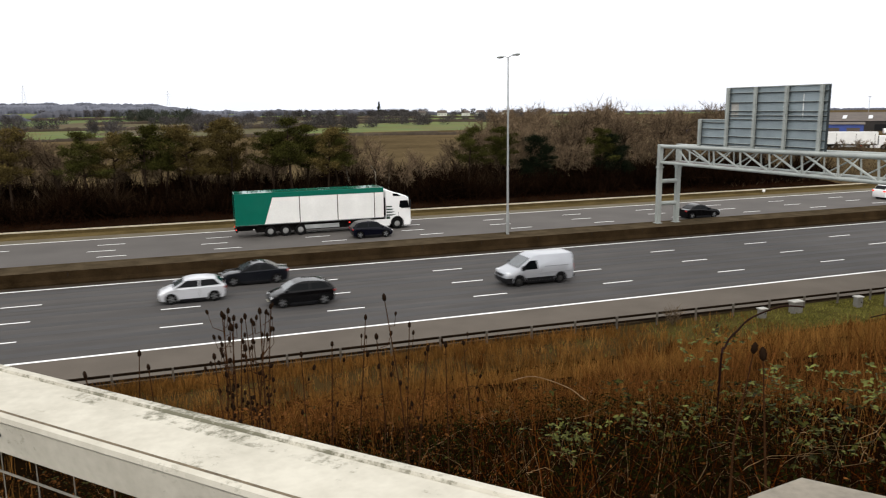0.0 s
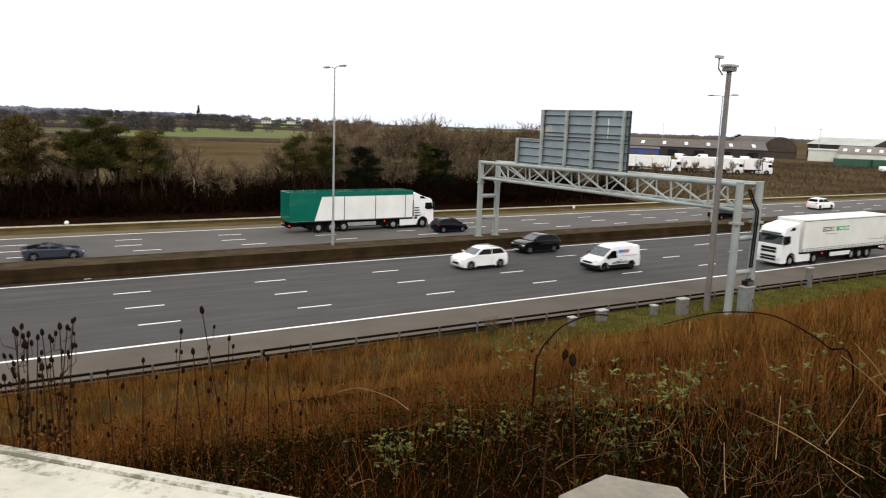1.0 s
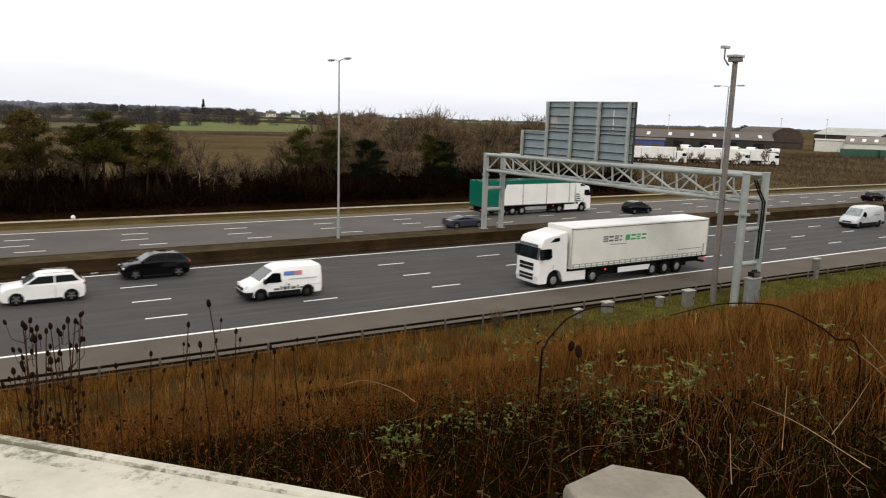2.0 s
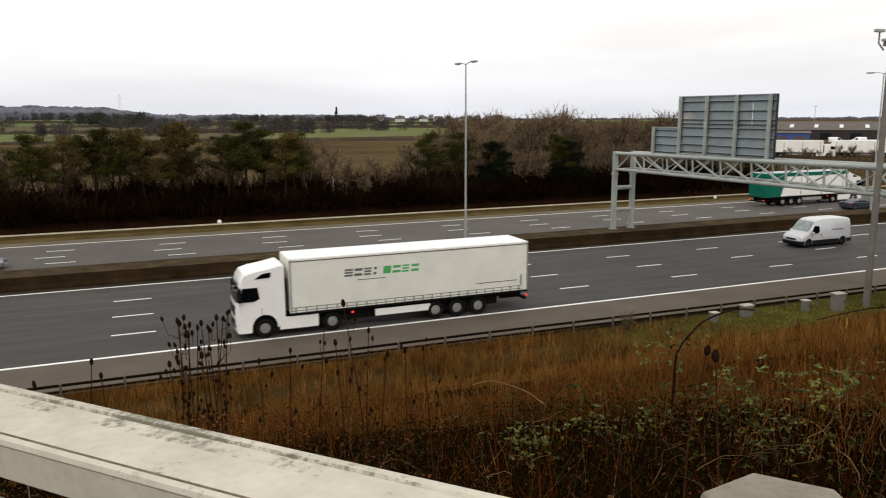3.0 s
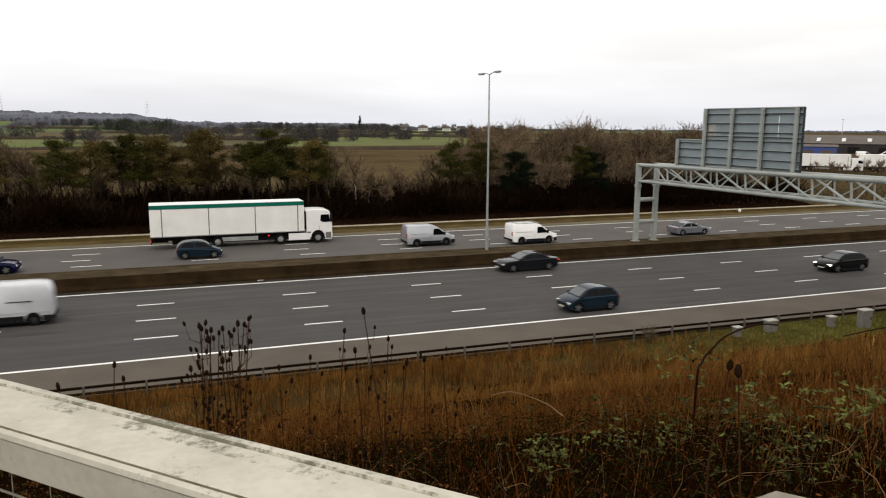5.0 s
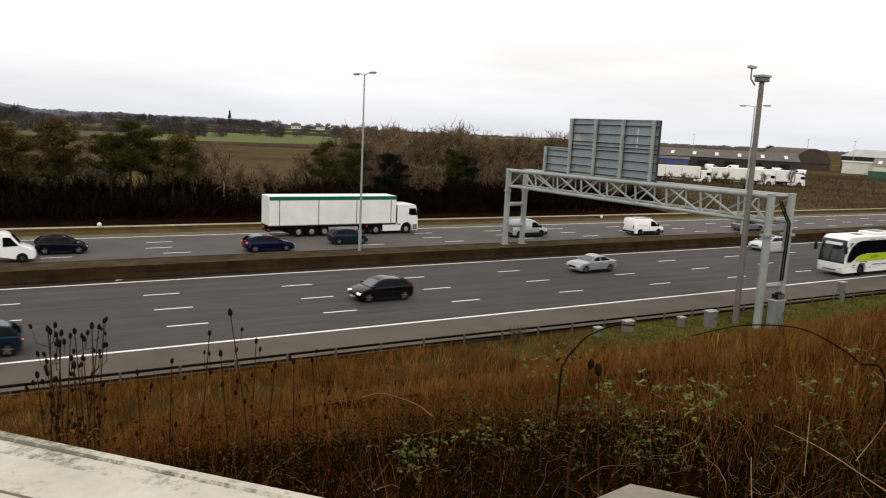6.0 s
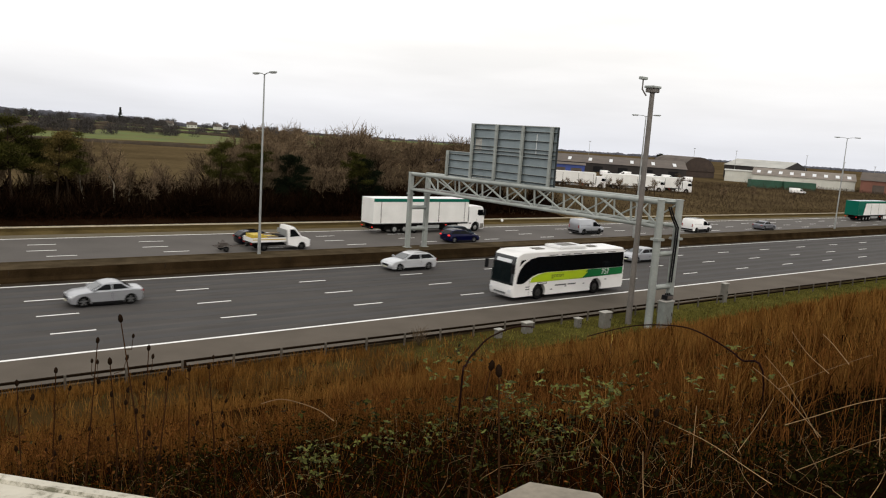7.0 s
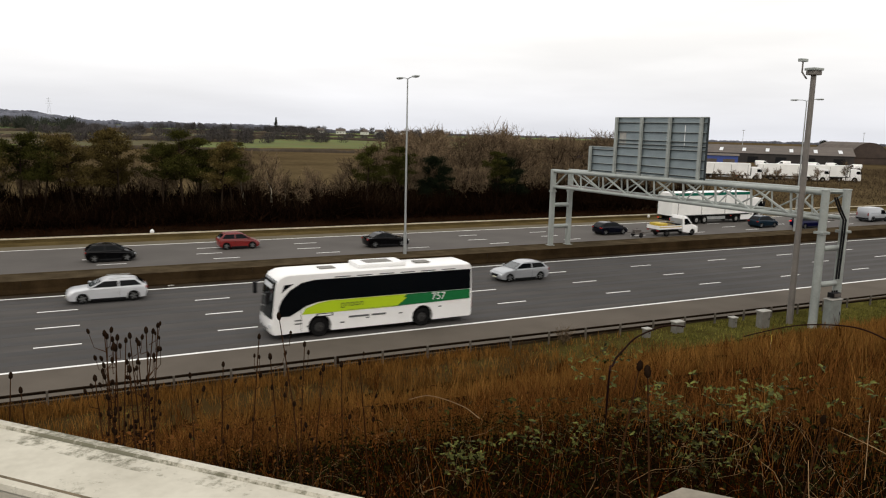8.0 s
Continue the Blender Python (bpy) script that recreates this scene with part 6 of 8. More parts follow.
def slope_grass():
    def near_edge(x, y):
        """1 on the open slope, falling to 0 in the bramble thicket close by."""
        d = np.hypot(x + 7.4, y + 41.7)
        az = np.degrees(np.arctan2(x + 7.4, y + 41.7))
        return np.clip((d - 11.0 - 13 * np.clip((5 - az) / 9, 0, 1) - 22 * np.clip((-3 - az) / 6, 0, 1) + 5.5 * np.clip((az - 44) / 12, 0, 1) + 4.5 * fbm(x, y, 0.35, 1.0) + 2.5 * fbm(x, y, 1.1, 4.0)) / 4.0, 0.09, 1)
    def tufts(n, each, size, material, name, label, tall, lean, mask):
        """Upright tufts: stems standing close together, leaning the same way."""
        x, y = rng.uniform(-34, 75, n), rng.uniform(-37.5, -9.0, n)
        keep = (np.hypot(x + 7.4, y + 41.7) > 4.0) & (rng.uniform(0, 1, n) < near_edge(x, y)) & (rng.uniform(0, 1, n) < mask(x, y))
        keep &= rng.uniform(0, 1, n) > np.clip((y + 15.0) / 2.5, 0, 1) * np.clip((x - 13) / 10, 0, 1)
        x, y = x[keep], y[keep]
        h = np.repeat(rng.uniform(*tall, len(x)) * (1 + 0.4 * fbm(x, y, 0.12, 9.0)), each)
        px = np.repeat(x, each) + rng.normal(0, size, len(h))
        py = np.minimum(np.repeat(y, each) + rng.normal(0, size, len(h)), -8.9)
        d = np.hypot(px + 7.4, py + 41.7)
        h = h * rng.uniform(0.55, 1.1, len(h)) * np.where(py > -11.5, 0.7, 1.0)
        v, f = blades(rng, px, py, h, 0.003 + 0.00062 * d, rng.uniform(*lean, len(h)))
        arrays(name, v, f, material, label, "grass")
    tufts(15000, 11, 0.16, M_DEADGRASS, "dead_grass", "tall dead brown grass covering the embankment slope", (0.45, 0.85), (0.05, 0.62), lambda x, y: np.clip(0.72 + 0.7 * fbm(x, y, 0.25, 3.0) + 0.8 * fbm(x, y, 0.9, 23.0), 0.12, 1))
    tufts(5200, 8, 0.07, M_STRAW, "straw_grass", "pale straw-coloured tufts of dead grass", (0.55, 1.0), (0.02, 0.35), lambda x, y: np.clip(0.25 + 1.5 * fbm(x, y, 0.22, 11.0) + 0.45 * np.clip((x + 1) / 9, 0, 1), 0.03, 1))
    tufts(3600, 9, 0.10, M_REDSTALK, "dock_stalks", "red-brown upright dead dock stalks on the slope", (0.6, 1.15), (0.02, 0.30), lambda x, y: np.clip(0.15 + 1.9 * fbm(x, y, 0.30, 17.0), 0.02, 1))
    # uncut grass against the safety fence
    x = rng.uniform(-40, 14, 16000)
    y = rng.uniform(-10.2, -8.8, 16000)
    keep = rng.uniform(0, 1, len(x)) < np.clip((15 - x) / 9, 0, 1) * np.clip(0.7 + fbm(x, y, 0.5, 41.0), 0.2, 1)
    x, y = x[keep], y[keep]
    v, f = blades(rng, x, y, rng.uniform(0.25, 0.62, len(x)), np.full(len(x), 0.026), rng.uniform(0.05, 0.5, len(x)))
    arrays("fence_side_grass", v, f, M_DEADGRASS, "uncut dead grass against the safety fence", "grass")
    # russet stalks, more of them close by
    x, y, d = patch(rng, 42000, -30, 78, 3.0, 20, 0.8)
    az = np.degrees(np.arctan2(x + 7.4, y + 41.7))
    keep = (y > -39.5) & (y < -12) & (d > 11.0 + 11 * np.clip((3 - az) / 8, 0, 1) - 5.0 * np.clip((az - 46) / 12, 0, 1) + rng.normal(0, 1.3, len(x)))
    keep &= rng.uniform(0, 1, len(x)) < np.clip(0.45 + 1.2 * fbm(x, y, 0.45, 21.0), 0.05, 1)
    x, y, d = x[keep], y[keep], d[keep]
    v, f = blades(rng, x, y, rng.uniform(0.3, 1.05, len(x)), 0.003 + 0.0006 * d, rng.uniform(0.05, 0.8, len(x)))
    arrays("russet_stalks", v, f, M_BRACKEN, "tangled russet dead stalks and bracken on the slope", "dead plants")
    # mown green verge
    x = rng.uniform(-20, 95, 60000)
    y = rng.uniform(-13.4, -8.9, 60000)
    g = fbm(x, y, 0.3, 5.0)
    keep = rng.uniform(0, 1, len(x)) < np.clip(0.6 + g, 0.1, 1) * np.clip((x - 13) / 12, 0.10, 1)
    x, y = x[keep], y[keep]
    v, f = blades(rng, x, y, rng.uniform(0.06, 0.20, len(x)), np.full(len(x), 0.045), rng.uniform(0.1, 0.6, len(x)))
    arrays("verge_grass", v, f, M_VERGEBLADE, "short green grass on the motorway verge", "grass")


slope_grass()


def leaflets(c, u, w, size):
    """Folded oval leaflets from base points c, pointing along u, spread along w."""
    nn = np.cross(u, w)
    sz = size[:, None]
    pts = [c, c + sz * (0.22 * u + 0.27 * w + 0.07 * nn), c + sz * (0.60 * u + 0.33 * w + 0.10 * nn), c + sz * (0.88 * u + 0.14 * w + 0.03 * nn), c + sz * (1.08 * u - 0.06 * nn),
           c + sz * (0.88 * u - 0.14 * w + 0.03 * nn), c + sz * (0.60 * u - 0.33 * w + 0.10 * nn), c + sz * (0.22 * u - 0.27 * w + 0.07 * nn), c + sz * (0.5 * u - 0.03 * nn)]
    n = len(c)
    base = (np.arange(n) * 9)[:, None]
    f = np.concatenate([base + np.array([q]) for q in ([8, 0, 1, 2], [8, 2, 3, 4], [8, 4, 5, 6], [8, 6, 7, 0])])
    return np.stack(pts, 1).reshape(-1, 3), f


def compound_leaves(rng, c, size):
    """Bramble leaves of three or five leaflets spread like a palm, mostly face up."""
    n = len(c)
    a, t = rng.uniform(0, 2 * np.pi, n), rng.normal(-0.1, 0.4, n)
    u = np.stack([np.cos(a) * np.cos(t), np.sin(a) * np.cos(t), np.sin(t)], 1)
    w = np.stack([-np.sin(a), np.cos(a), rng.normal(0, 0.35, n)], 1)
    w /= np.linalg.norm(w, axis=1)[:, None]
    vs, fs, o = [], [], 0
    for ang, sc, few in ((0.0, 1.0, 1.0), (1.15, 0.85, 1.0), (-1.15, 0.85, 1.0), (2.1, 0.6, 0.45), (-2.1, 0.6, 0.45)):
        k = rng.uniform(0, 1, n) < few
        du = math.cos(ang) * u[k] + math.sin(ang) * w[k] + rng.normal(0, 0.12, (k.sum(), 3))
        dw = -math.sin(ang) * u[k] + math.cos(ang) * w[k]
        v, f = leaflets(c[k] + du * (size[k] * 0.12)[:, None], du, dw, size[k] * sc)
        vs.append(v)
        fs.append(f + o)
        o += len(v)
    return np.concatenate(vs), np.concatenate(fs)


def leaf_mesh(rng, px, py, pz, size):
    """Folded oval leaves of six corners, turned at random but mostly face up."""
    n = len(px)
    a = rng.uniform(0, 2 * np.pi, n)
    t = rng.normal(0, 0.55, n)
    u = np.stack([np.cos(a) * np.cos(t), np.sin(a) * np.cos(t), np.sin(t)], 1)
    w = np.stack([-np.sin(a), np.cos(a), rng.normal(0, 0.45, n)], 1)
    w /= np.linalg.norm(w, axis=1)[:, None]
    nn = np.cross(u, w)
    c = np.stack([px, py, pz], 1)
    sz = size[:, None]
    pts = [c, c + sz * (0.33 * u + 0.36 * w + 0.10 * nn), c + sz * (0.72 * u + 0.25 * w + 0.08 * nn), c + sz * (1.15 * u), c + sz * (0.72 * u - 0.25 * w + 0.08 * nn), c + sz * (0.33 * u - 0.36 * w + 0.10 * nn), c + sz * (0.6 * u - 0.02 * nn)]
    v = np.stack(pts, 1)
    base = (np.arange(n) * 7)[:, None]
    f = np.concatenate([base + np.array([[6, 0, 1, 2]]), base + np.array([[6, 2, 3, 4]]), base + np.array([[6, 4, 5, 0]])])
    return v.reshape(-1, 3), f


def canes(rng, starts, count, length, rad, droop, material, name, label):
    """Arching canes as three-sided tapering tubes."""
    vs, fs, tips, o = [], [], [], 0
    for k in range(count):
        x, y, z = starts[k]
        a = rng.uniform(0, 2 * np.pi)
        ln = rng.uniform(*length)
        up, out = rng.uniform(0.4, 1.1), rng.uniform(0.4, 1.0)
        r0 = rng.uniform(*rad)
        n = 9
        t = np.linspace(0, 1, n)
        wob = rng.normal(0, 0.02, (n, 2)).cumsum(0)
        px = x + np.cos(a) * out * ln * t + wob[:, 0]
        py = y + np.sin(a) * out * ln * t + wob[:, 1]
        pz = z + up * ln * (t - droop * t * t)
        r = r0 * (1 - 0.65 * t)
        for j in range(3):
            b = 2 * np.pi * j / 3
            vs.append(np.stack([px + r * math.cos(b) * abs(math.sin(a)) + r * 0.2, py + r * math.cos(b) * abs(math.cos(a)), pz + r * math.sin(b)], 1))
        for j in range(3):
            q = np.arange(n - 1)
            c0, c1 = o + j * n, o + ((j + 1) % 3) * n
            fs.append(np.stack([c0 + q, c1 + q, c1 + q + 1, c0 + q + 1], 1))
        o += 3 * n
        tips.append(np.stack([px, py, pz], 1))
    arrays(name, np.concatenate(vs), np.concatenate(fs), material, label, "bramble")
    return np.concatenate(tips)


def mass_top(x, y):
    """Upper limit of the bramble mass, kept under the sight line to the fence."""
    d = np.hypot(x + 7.4, y + 41.7)
    az = np.degrees(np.arctan2(x + 7.4, y + 41.7))
    return 11.38 - d * (0.425 - 0.0016 * az)


SPRAYS = [(-4.76, -39.03, 10.08), (-4.81, -39.0, 10.04), (-4.81, -39.14, 10.05), (-4.38, -39.25, 10.13), (-4.33, -39.33, 10.12), (-4.08, -39.29, 10.16), (-4.42, -39.07, 10.08), (-5.58, -38.37, 9.66), (-5.52, -38.42, 9.63), (-5.42, -38.33, 9.66), (-4.65, -38.32, 10.0), (-4.52, -38.41, 10.03), (-4.24, -39.73, 10.27), (-4.03, -39.83, 10.38), (-4.53, -39.42, 10.12), (-5.13, -38.48, 9.73)]


def brambles():
    def lift(x, y, g):
        z = heights(x, y)
        return z, np.clip((mass_top(x, y) - z) * np.clip(0.75 + 0.9 * g, 0.35, 1.0), 0.15, 1.5)
    x, y, d = patch(rng, 1500, -24, 76, 2.6, 9.0, 0.8)
    keep = y > -39.9
    x, y = x[keep], y[keep]
    z, up = lift(x, y, fbm(x, y, 0.5, 2.0))
    st = np.stack([x, y, z + up * rng.uniform(0.1, 0.75, len(x))], 1)
    pts = canes(rng, st, min(420, len(st)), (0.35, 0.9), (0.0015, 0.0034), 0.75, M_CANE, "bramble_canes", "arching dark bramble canes on the slope")
    x, y, d = patch(rng, 700, 6, 76, 2.6, 7.5, 0.8)
    keep = y > -39.8
    x, y = x[keep], y[keep]
    z, up = lift(x, y, fbm(x, y, 0.5, 2.0))
    st = np.stack([x, y, z + up * rng.uniform(0.4, 0.9, len(x))], 1)
    canes(rng, st, min(110, len(st)), (0.10, 0.4), (0.0010, 0.0020), 0.45, M_PALECANE, "dry_canes", "pale dry arching canes among the brambles")
    x, y, d = patch(rng, 420, 42, 78, 2.4, 5.5, 0.8)
    keep = y > -40.4
    x, y = x[keep], y[keep]
    z, up = lift(x, y, fbm(x, y, 0.5, 2.0))
    st = np.stack([x, y, z + up * rng.uniform(0.3, 0.95, len(x))], 1)
    canes(rng, st, min(60, len(st)), (0.15, 0.55), (0.0010, 0.0022), 0.2, M_PALECANE, "straight_dry_canes", "straight pale dry canes leaning among the brambles")
    # leaves deep in the mass, the shade put into their colour
    x, y, d = patch(rng, 90000, -26, 79, 2.3, 12.0, 0.75)
    g = fbm(x, y, 0.55, 2.0) + 0.35 * fbm(x, y, 1.9, 6.0)
    keep = (y > -40.0) & (rng.uniform(0, 1, len(x)) < np.clip(0.42 + 1.1 * g, 0.06, 1)) & (rng.uniform(0, 1, len(x)) > np.clip((d - 7) / 6, 0, 0.9))
    x, y, d, g = x[keep], y[keep], d[keep], g[keep]
    z, up = lift(x, y, g)
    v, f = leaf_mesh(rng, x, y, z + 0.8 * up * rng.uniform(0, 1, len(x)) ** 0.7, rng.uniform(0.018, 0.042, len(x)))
    arrays("shaded_bramble_leaves", v, f, M_LEAF, "leaves deep in the bramble thicket, coloured shade-dark", "bramble")
    # brown dead leaves and bracken, in clumps between dark hollows
    x, y, d = patch(rng, 80000, -26, 79, 2.3, 12.5, 0.8)
    g = fbm(x, y, 0.9, 51.0) + 0.7 * fbm(x, y, 2.6, 57.0)
    keep = (y > -40.0) & (rng.uniform(0, 1, len(x)) < np.clip(1.6 * (g - 0.02), 0.01, 0.9))
    x, y, g = x[keep], y[keep], g[keep]
    z, up = lift(x, y, g)
    v, f = leaf_mesh(rng, x, y, z + up * (1.04 - 0.5 * rng.uniform(0, 1, len(x)) ** 1.5), rng.uniform(0.009, 0.020, len(x)))
    arrays("dead_bracken", v, f, M_WITHERED, "russet-brown dead bracken and withered leaves over the thicket", "dead plants")
    # compound leaves on top, in drifts with gaps between
    x, y, d = patch(rng, 30000, -20, 79, 2.4, 11.0, 0.8)
    az = np.degrees(np.arctan2(x + 7.4, y + 41.7))
    g = fbm(x, y, 0.6, 2.0) + 0.6 * fbm(x, y, 2.2, 6.0)
    keep = (y > -40.0) & (rng.uniform(0, 1, len(x)) < np.clip(0.85 * (g - 0.22), 0.004, 0.45)) & (rng.uniform(0, 1, len(x)) > np.clip((d - 6.5) / 5, 0, 0.93))
    keep &= rng.uniform(0, 1, len(x)) > 0.55 * np.clip((az - 48) / 10, 0, 1)
    x, y, g = x[keep], y[keep], g[keep]
    z, up = lift(x, y, g)
    z = z + up * (1.02 - 0.45 * rng.uniform(0, 1, len(x)) ** 1.6)
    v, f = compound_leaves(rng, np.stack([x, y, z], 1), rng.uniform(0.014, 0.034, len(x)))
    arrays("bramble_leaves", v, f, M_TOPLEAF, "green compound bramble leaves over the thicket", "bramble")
    # dead stalks standing and lying in the mass, the dark ones coloured for its shade
    for n, material, name, label, wide, top in ((11000, M_SHADERUSSET, "dead_stalks", "tangled dead stalks among the brambles, coloured shade-dark", (0.002, 0.006), 1.05),
                                                (4800, M_SHADESTEM, "russet_stems", "upright russet dead stems through the brambles", (0.0022, 0.0050), 1.22),
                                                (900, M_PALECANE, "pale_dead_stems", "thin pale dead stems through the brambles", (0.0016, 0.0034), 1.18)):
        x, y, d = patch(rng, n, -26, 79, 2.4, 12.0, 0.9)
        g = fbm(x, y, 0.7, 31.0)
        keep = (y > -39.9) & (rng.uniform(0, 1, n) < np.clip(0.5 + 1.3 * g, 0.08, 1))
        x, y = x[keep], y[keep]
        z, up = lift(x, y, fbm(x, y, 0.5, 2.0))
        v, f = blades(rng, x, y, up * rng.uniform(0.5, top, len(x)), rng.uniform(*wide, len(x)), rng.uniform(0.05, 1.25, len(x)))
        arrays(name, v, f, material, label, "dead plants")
    # paler sprays, the light they catch put into the leaf colour
    x, y, d = patch(rng, 18, -8, 76, 2.7, 6.5)
    g = fbm(x, y, 0.55, 2.0)
    keep = (y > -39.6) & (g > -0.05)
    x, y, g = x[keep], y[keep], g[keep]
    z, up = lift(x, y, g)
    zs = z + up * rng.uniform(0.85, 1.02, len(x))
    B = np.array(SPRAYS)
    x, y, zs = np.concatenate([x, B[:, 0]]), np.concatenate([y, B[:, 1]]), np.concatenate([zs, B[:, 2]])
    m = 22
    c = np.stack([np.repeat(x, m) + rng.normal(0, 0.085, len(x) * m), np.repeat(y, m) + rng.normal(0, 0.085, len(x) * m), np.repeat(zs, m) + rng.normal(0, 0.05, len(x) * m)], 1)
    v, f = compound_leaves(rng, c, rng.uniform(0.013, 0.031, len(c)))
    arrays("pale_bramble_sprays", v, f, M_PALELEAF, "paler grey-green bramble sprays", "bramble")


brambles()


def long_cane(pts, r, material, label, lying=False, root_at=None):
    """One long cane through the given points, smoothed."""
    P = [Vector(p) for p in pts]
    gz = ground_z(P[0].x, P[0].y)
    low = P[0] - P[1]
    P = [Vector((P[0].x + low.x * 2.2, P[0].y + low.y * 2.2, gz - 0.05)), Vector((P[0].x + low.x * 1.2, P[0].y + low.y * 1.2, gz + 0.55 * (P[0].z - gz)))] + P
    if lying:
        P = [P[2] + low * 0.4] + P[2:]
    if root_at:
        P = [Vector((*root_at, ground_z(*root_at) - 0.05))] + P[2:]
    path = []
    for k in range(len(P) - 1):
        a, b, c, d = P[max(0, k - 1)], P[k], P[k + 1], P[min(len(P) - 1, k + 2)]
        for t in [j / 6 for j in range(6)]:
            path.append(0.5 * (2 * b + (c - a) * t + (2 * a - 5 * b + 4 * c - d) * t * t + (3 * b - a - 3 * c + d) * t ** 3))
    path.append(P[-1])
    root = thing("bramble_cane", label, "bramble")
    bm = bmesh.new()
    n = len(path)
    thin = 6 if root_at else 0
    path_tube(bm, path, [r * (1 - 0.5 * k / n) * (0.35 if k < thin else 1.0) for k in range(n)], 6)
    part("stem", bm, material, root, smooth=60)
    return root


M_DARKCANE = mat("dark_purple_cane", (0.020, 0.010, 0.008), 0.9, spec=0.0, var=0.3, scale=4, fine=30)
ARC_A = [(-5.03, -38.93, 10.08), (-4.98, -38.9, 10.24), (-4.93, -38.92, 10.32), (-4.87, -38.94, 10.38), (-4.77, -39.01, 10.44), (-4.7, -39.08, 10.45)]
ARC_B = [(-3.82, -39.85, 10.25), (-3.85, -39.73, 10.35), (-3.88, -39.65, 10.4), (-3.95, -39.52, 10.46), (-4.02, -39.41, 10.47), (-4.14, -39.25, 10.44), (-4.3, -39.09, 10.36)]
ARC_C = [(-4.84, -37.3, 9.37), (-4.9, -37.25, 9.42), (-5.02, -37.17, 9.47), (-5.13, -37.1, 9.49), (-5.25, -37.05, 9.46)]
long_cane(ARC_A, 0.0066, M_DARKCANE, "dark arching bramble cane rising over the slope", root_at=(-4.2, -37.94))
long_cane(ARC_B, 0.0058, M_DARKCANE, "long dark arching bramble cane over the grass", root_at=(-2.6, -39.2))
long_cane(ARC_C, 0.0048, M_PALECANE, "pale dry arching cane low in the grass", True)


DRYCANES = [(-4.36, -40.35, 10.32, -4.42, -40.11, 10.5, 0.03),
            (-4.45, -40.39, 10.36, -4.48, -40.19, 10.58, 0.04),
            (-4.27, -40.22, 10.44, -4.12, -40.45, 10.61, 0.01),
            (-4.62, -40.46, 10.43, -4.44, -40.78, 10.6, 0.04),
            (-4.67, -40.25, 10.26, -4.58, -40.3, 10.45, -0.02),
            (-4.9, -40.64, 10.39, -4.74, -40.89, 10.57, 0.03),
            (-4.68, -40.31, 10.17, -4.82, -39.98, 10.29, 0.03),
            (-4.12, -40.26, 10.5, -4.15, -40.12, 10.63, -0.03),
            (-5.12, -40.9, 10.44, -5.07, -40.92, 10.56, -0.03),
            (-3.99, -40.29, 10.53, -4.01, -40.19, 10.62, 0.01),
            (-4.63, -40.72, 10.42, -4.6, -40.69, 10.56, 0.01),
            (-4.74, -40.56, 10.32, -4.73, -40.48, 10.41, 0.0),
            (-5.24, -40.22, 10.18, -5.2, -40.17, 10.31, -0.02),
            (-4.71, -40.06, 10.14, -4.66, -40.02, 10.34, 0.01)]  # root, tip, rise of the bow
for k, (xa, ya, za, xb, yb, zb, bow) in enumerate(DRYCANES):
    a, b = Vector((xa, ya, za)), Vector((xb, yb, zb))
    long_cane([a, (a + b) / 2 + Vector((0, 0, bow * 0.5)), b], (0.0020, 0.0016, 0.0012)[k % 3], M_PALECANE, "pale dry bramble cane lying across the thicket", True)


# ---- teasels ----
def teasel_head(bm, base, up, ln):
    up = up.normalized()
    u = up.orthogonal().normalized()
    w = up.cross(u)
    rings = []
    for i, (t, r) in enumerate(((0, 0.10), (0.14, 0.22), (0.32, 0.27), (0.5, 0.26), (0.68, 0.24), (0.85, 0.17), (1.0, 0.05))):
        rings.append([bm.verts.new(base + up * (ln * t) + ln * r * (1.10 if (i + j) % 2 else 0.86) * (math.cos(a) * u + math.sin(a) * w)) for j, a in enumerate([2 * math.pi * j / 10 for j in range(10)])])
    for a, b in zip(rings, rings[1:]):
        for j in range(10):
            bm.faces.new((a[j], a[(j + 1) % 10], b[(j + 1) % 10], b[j]))
    bm.faces.new(rings[-1])
    bm.faces.new(rings[0][::-1])


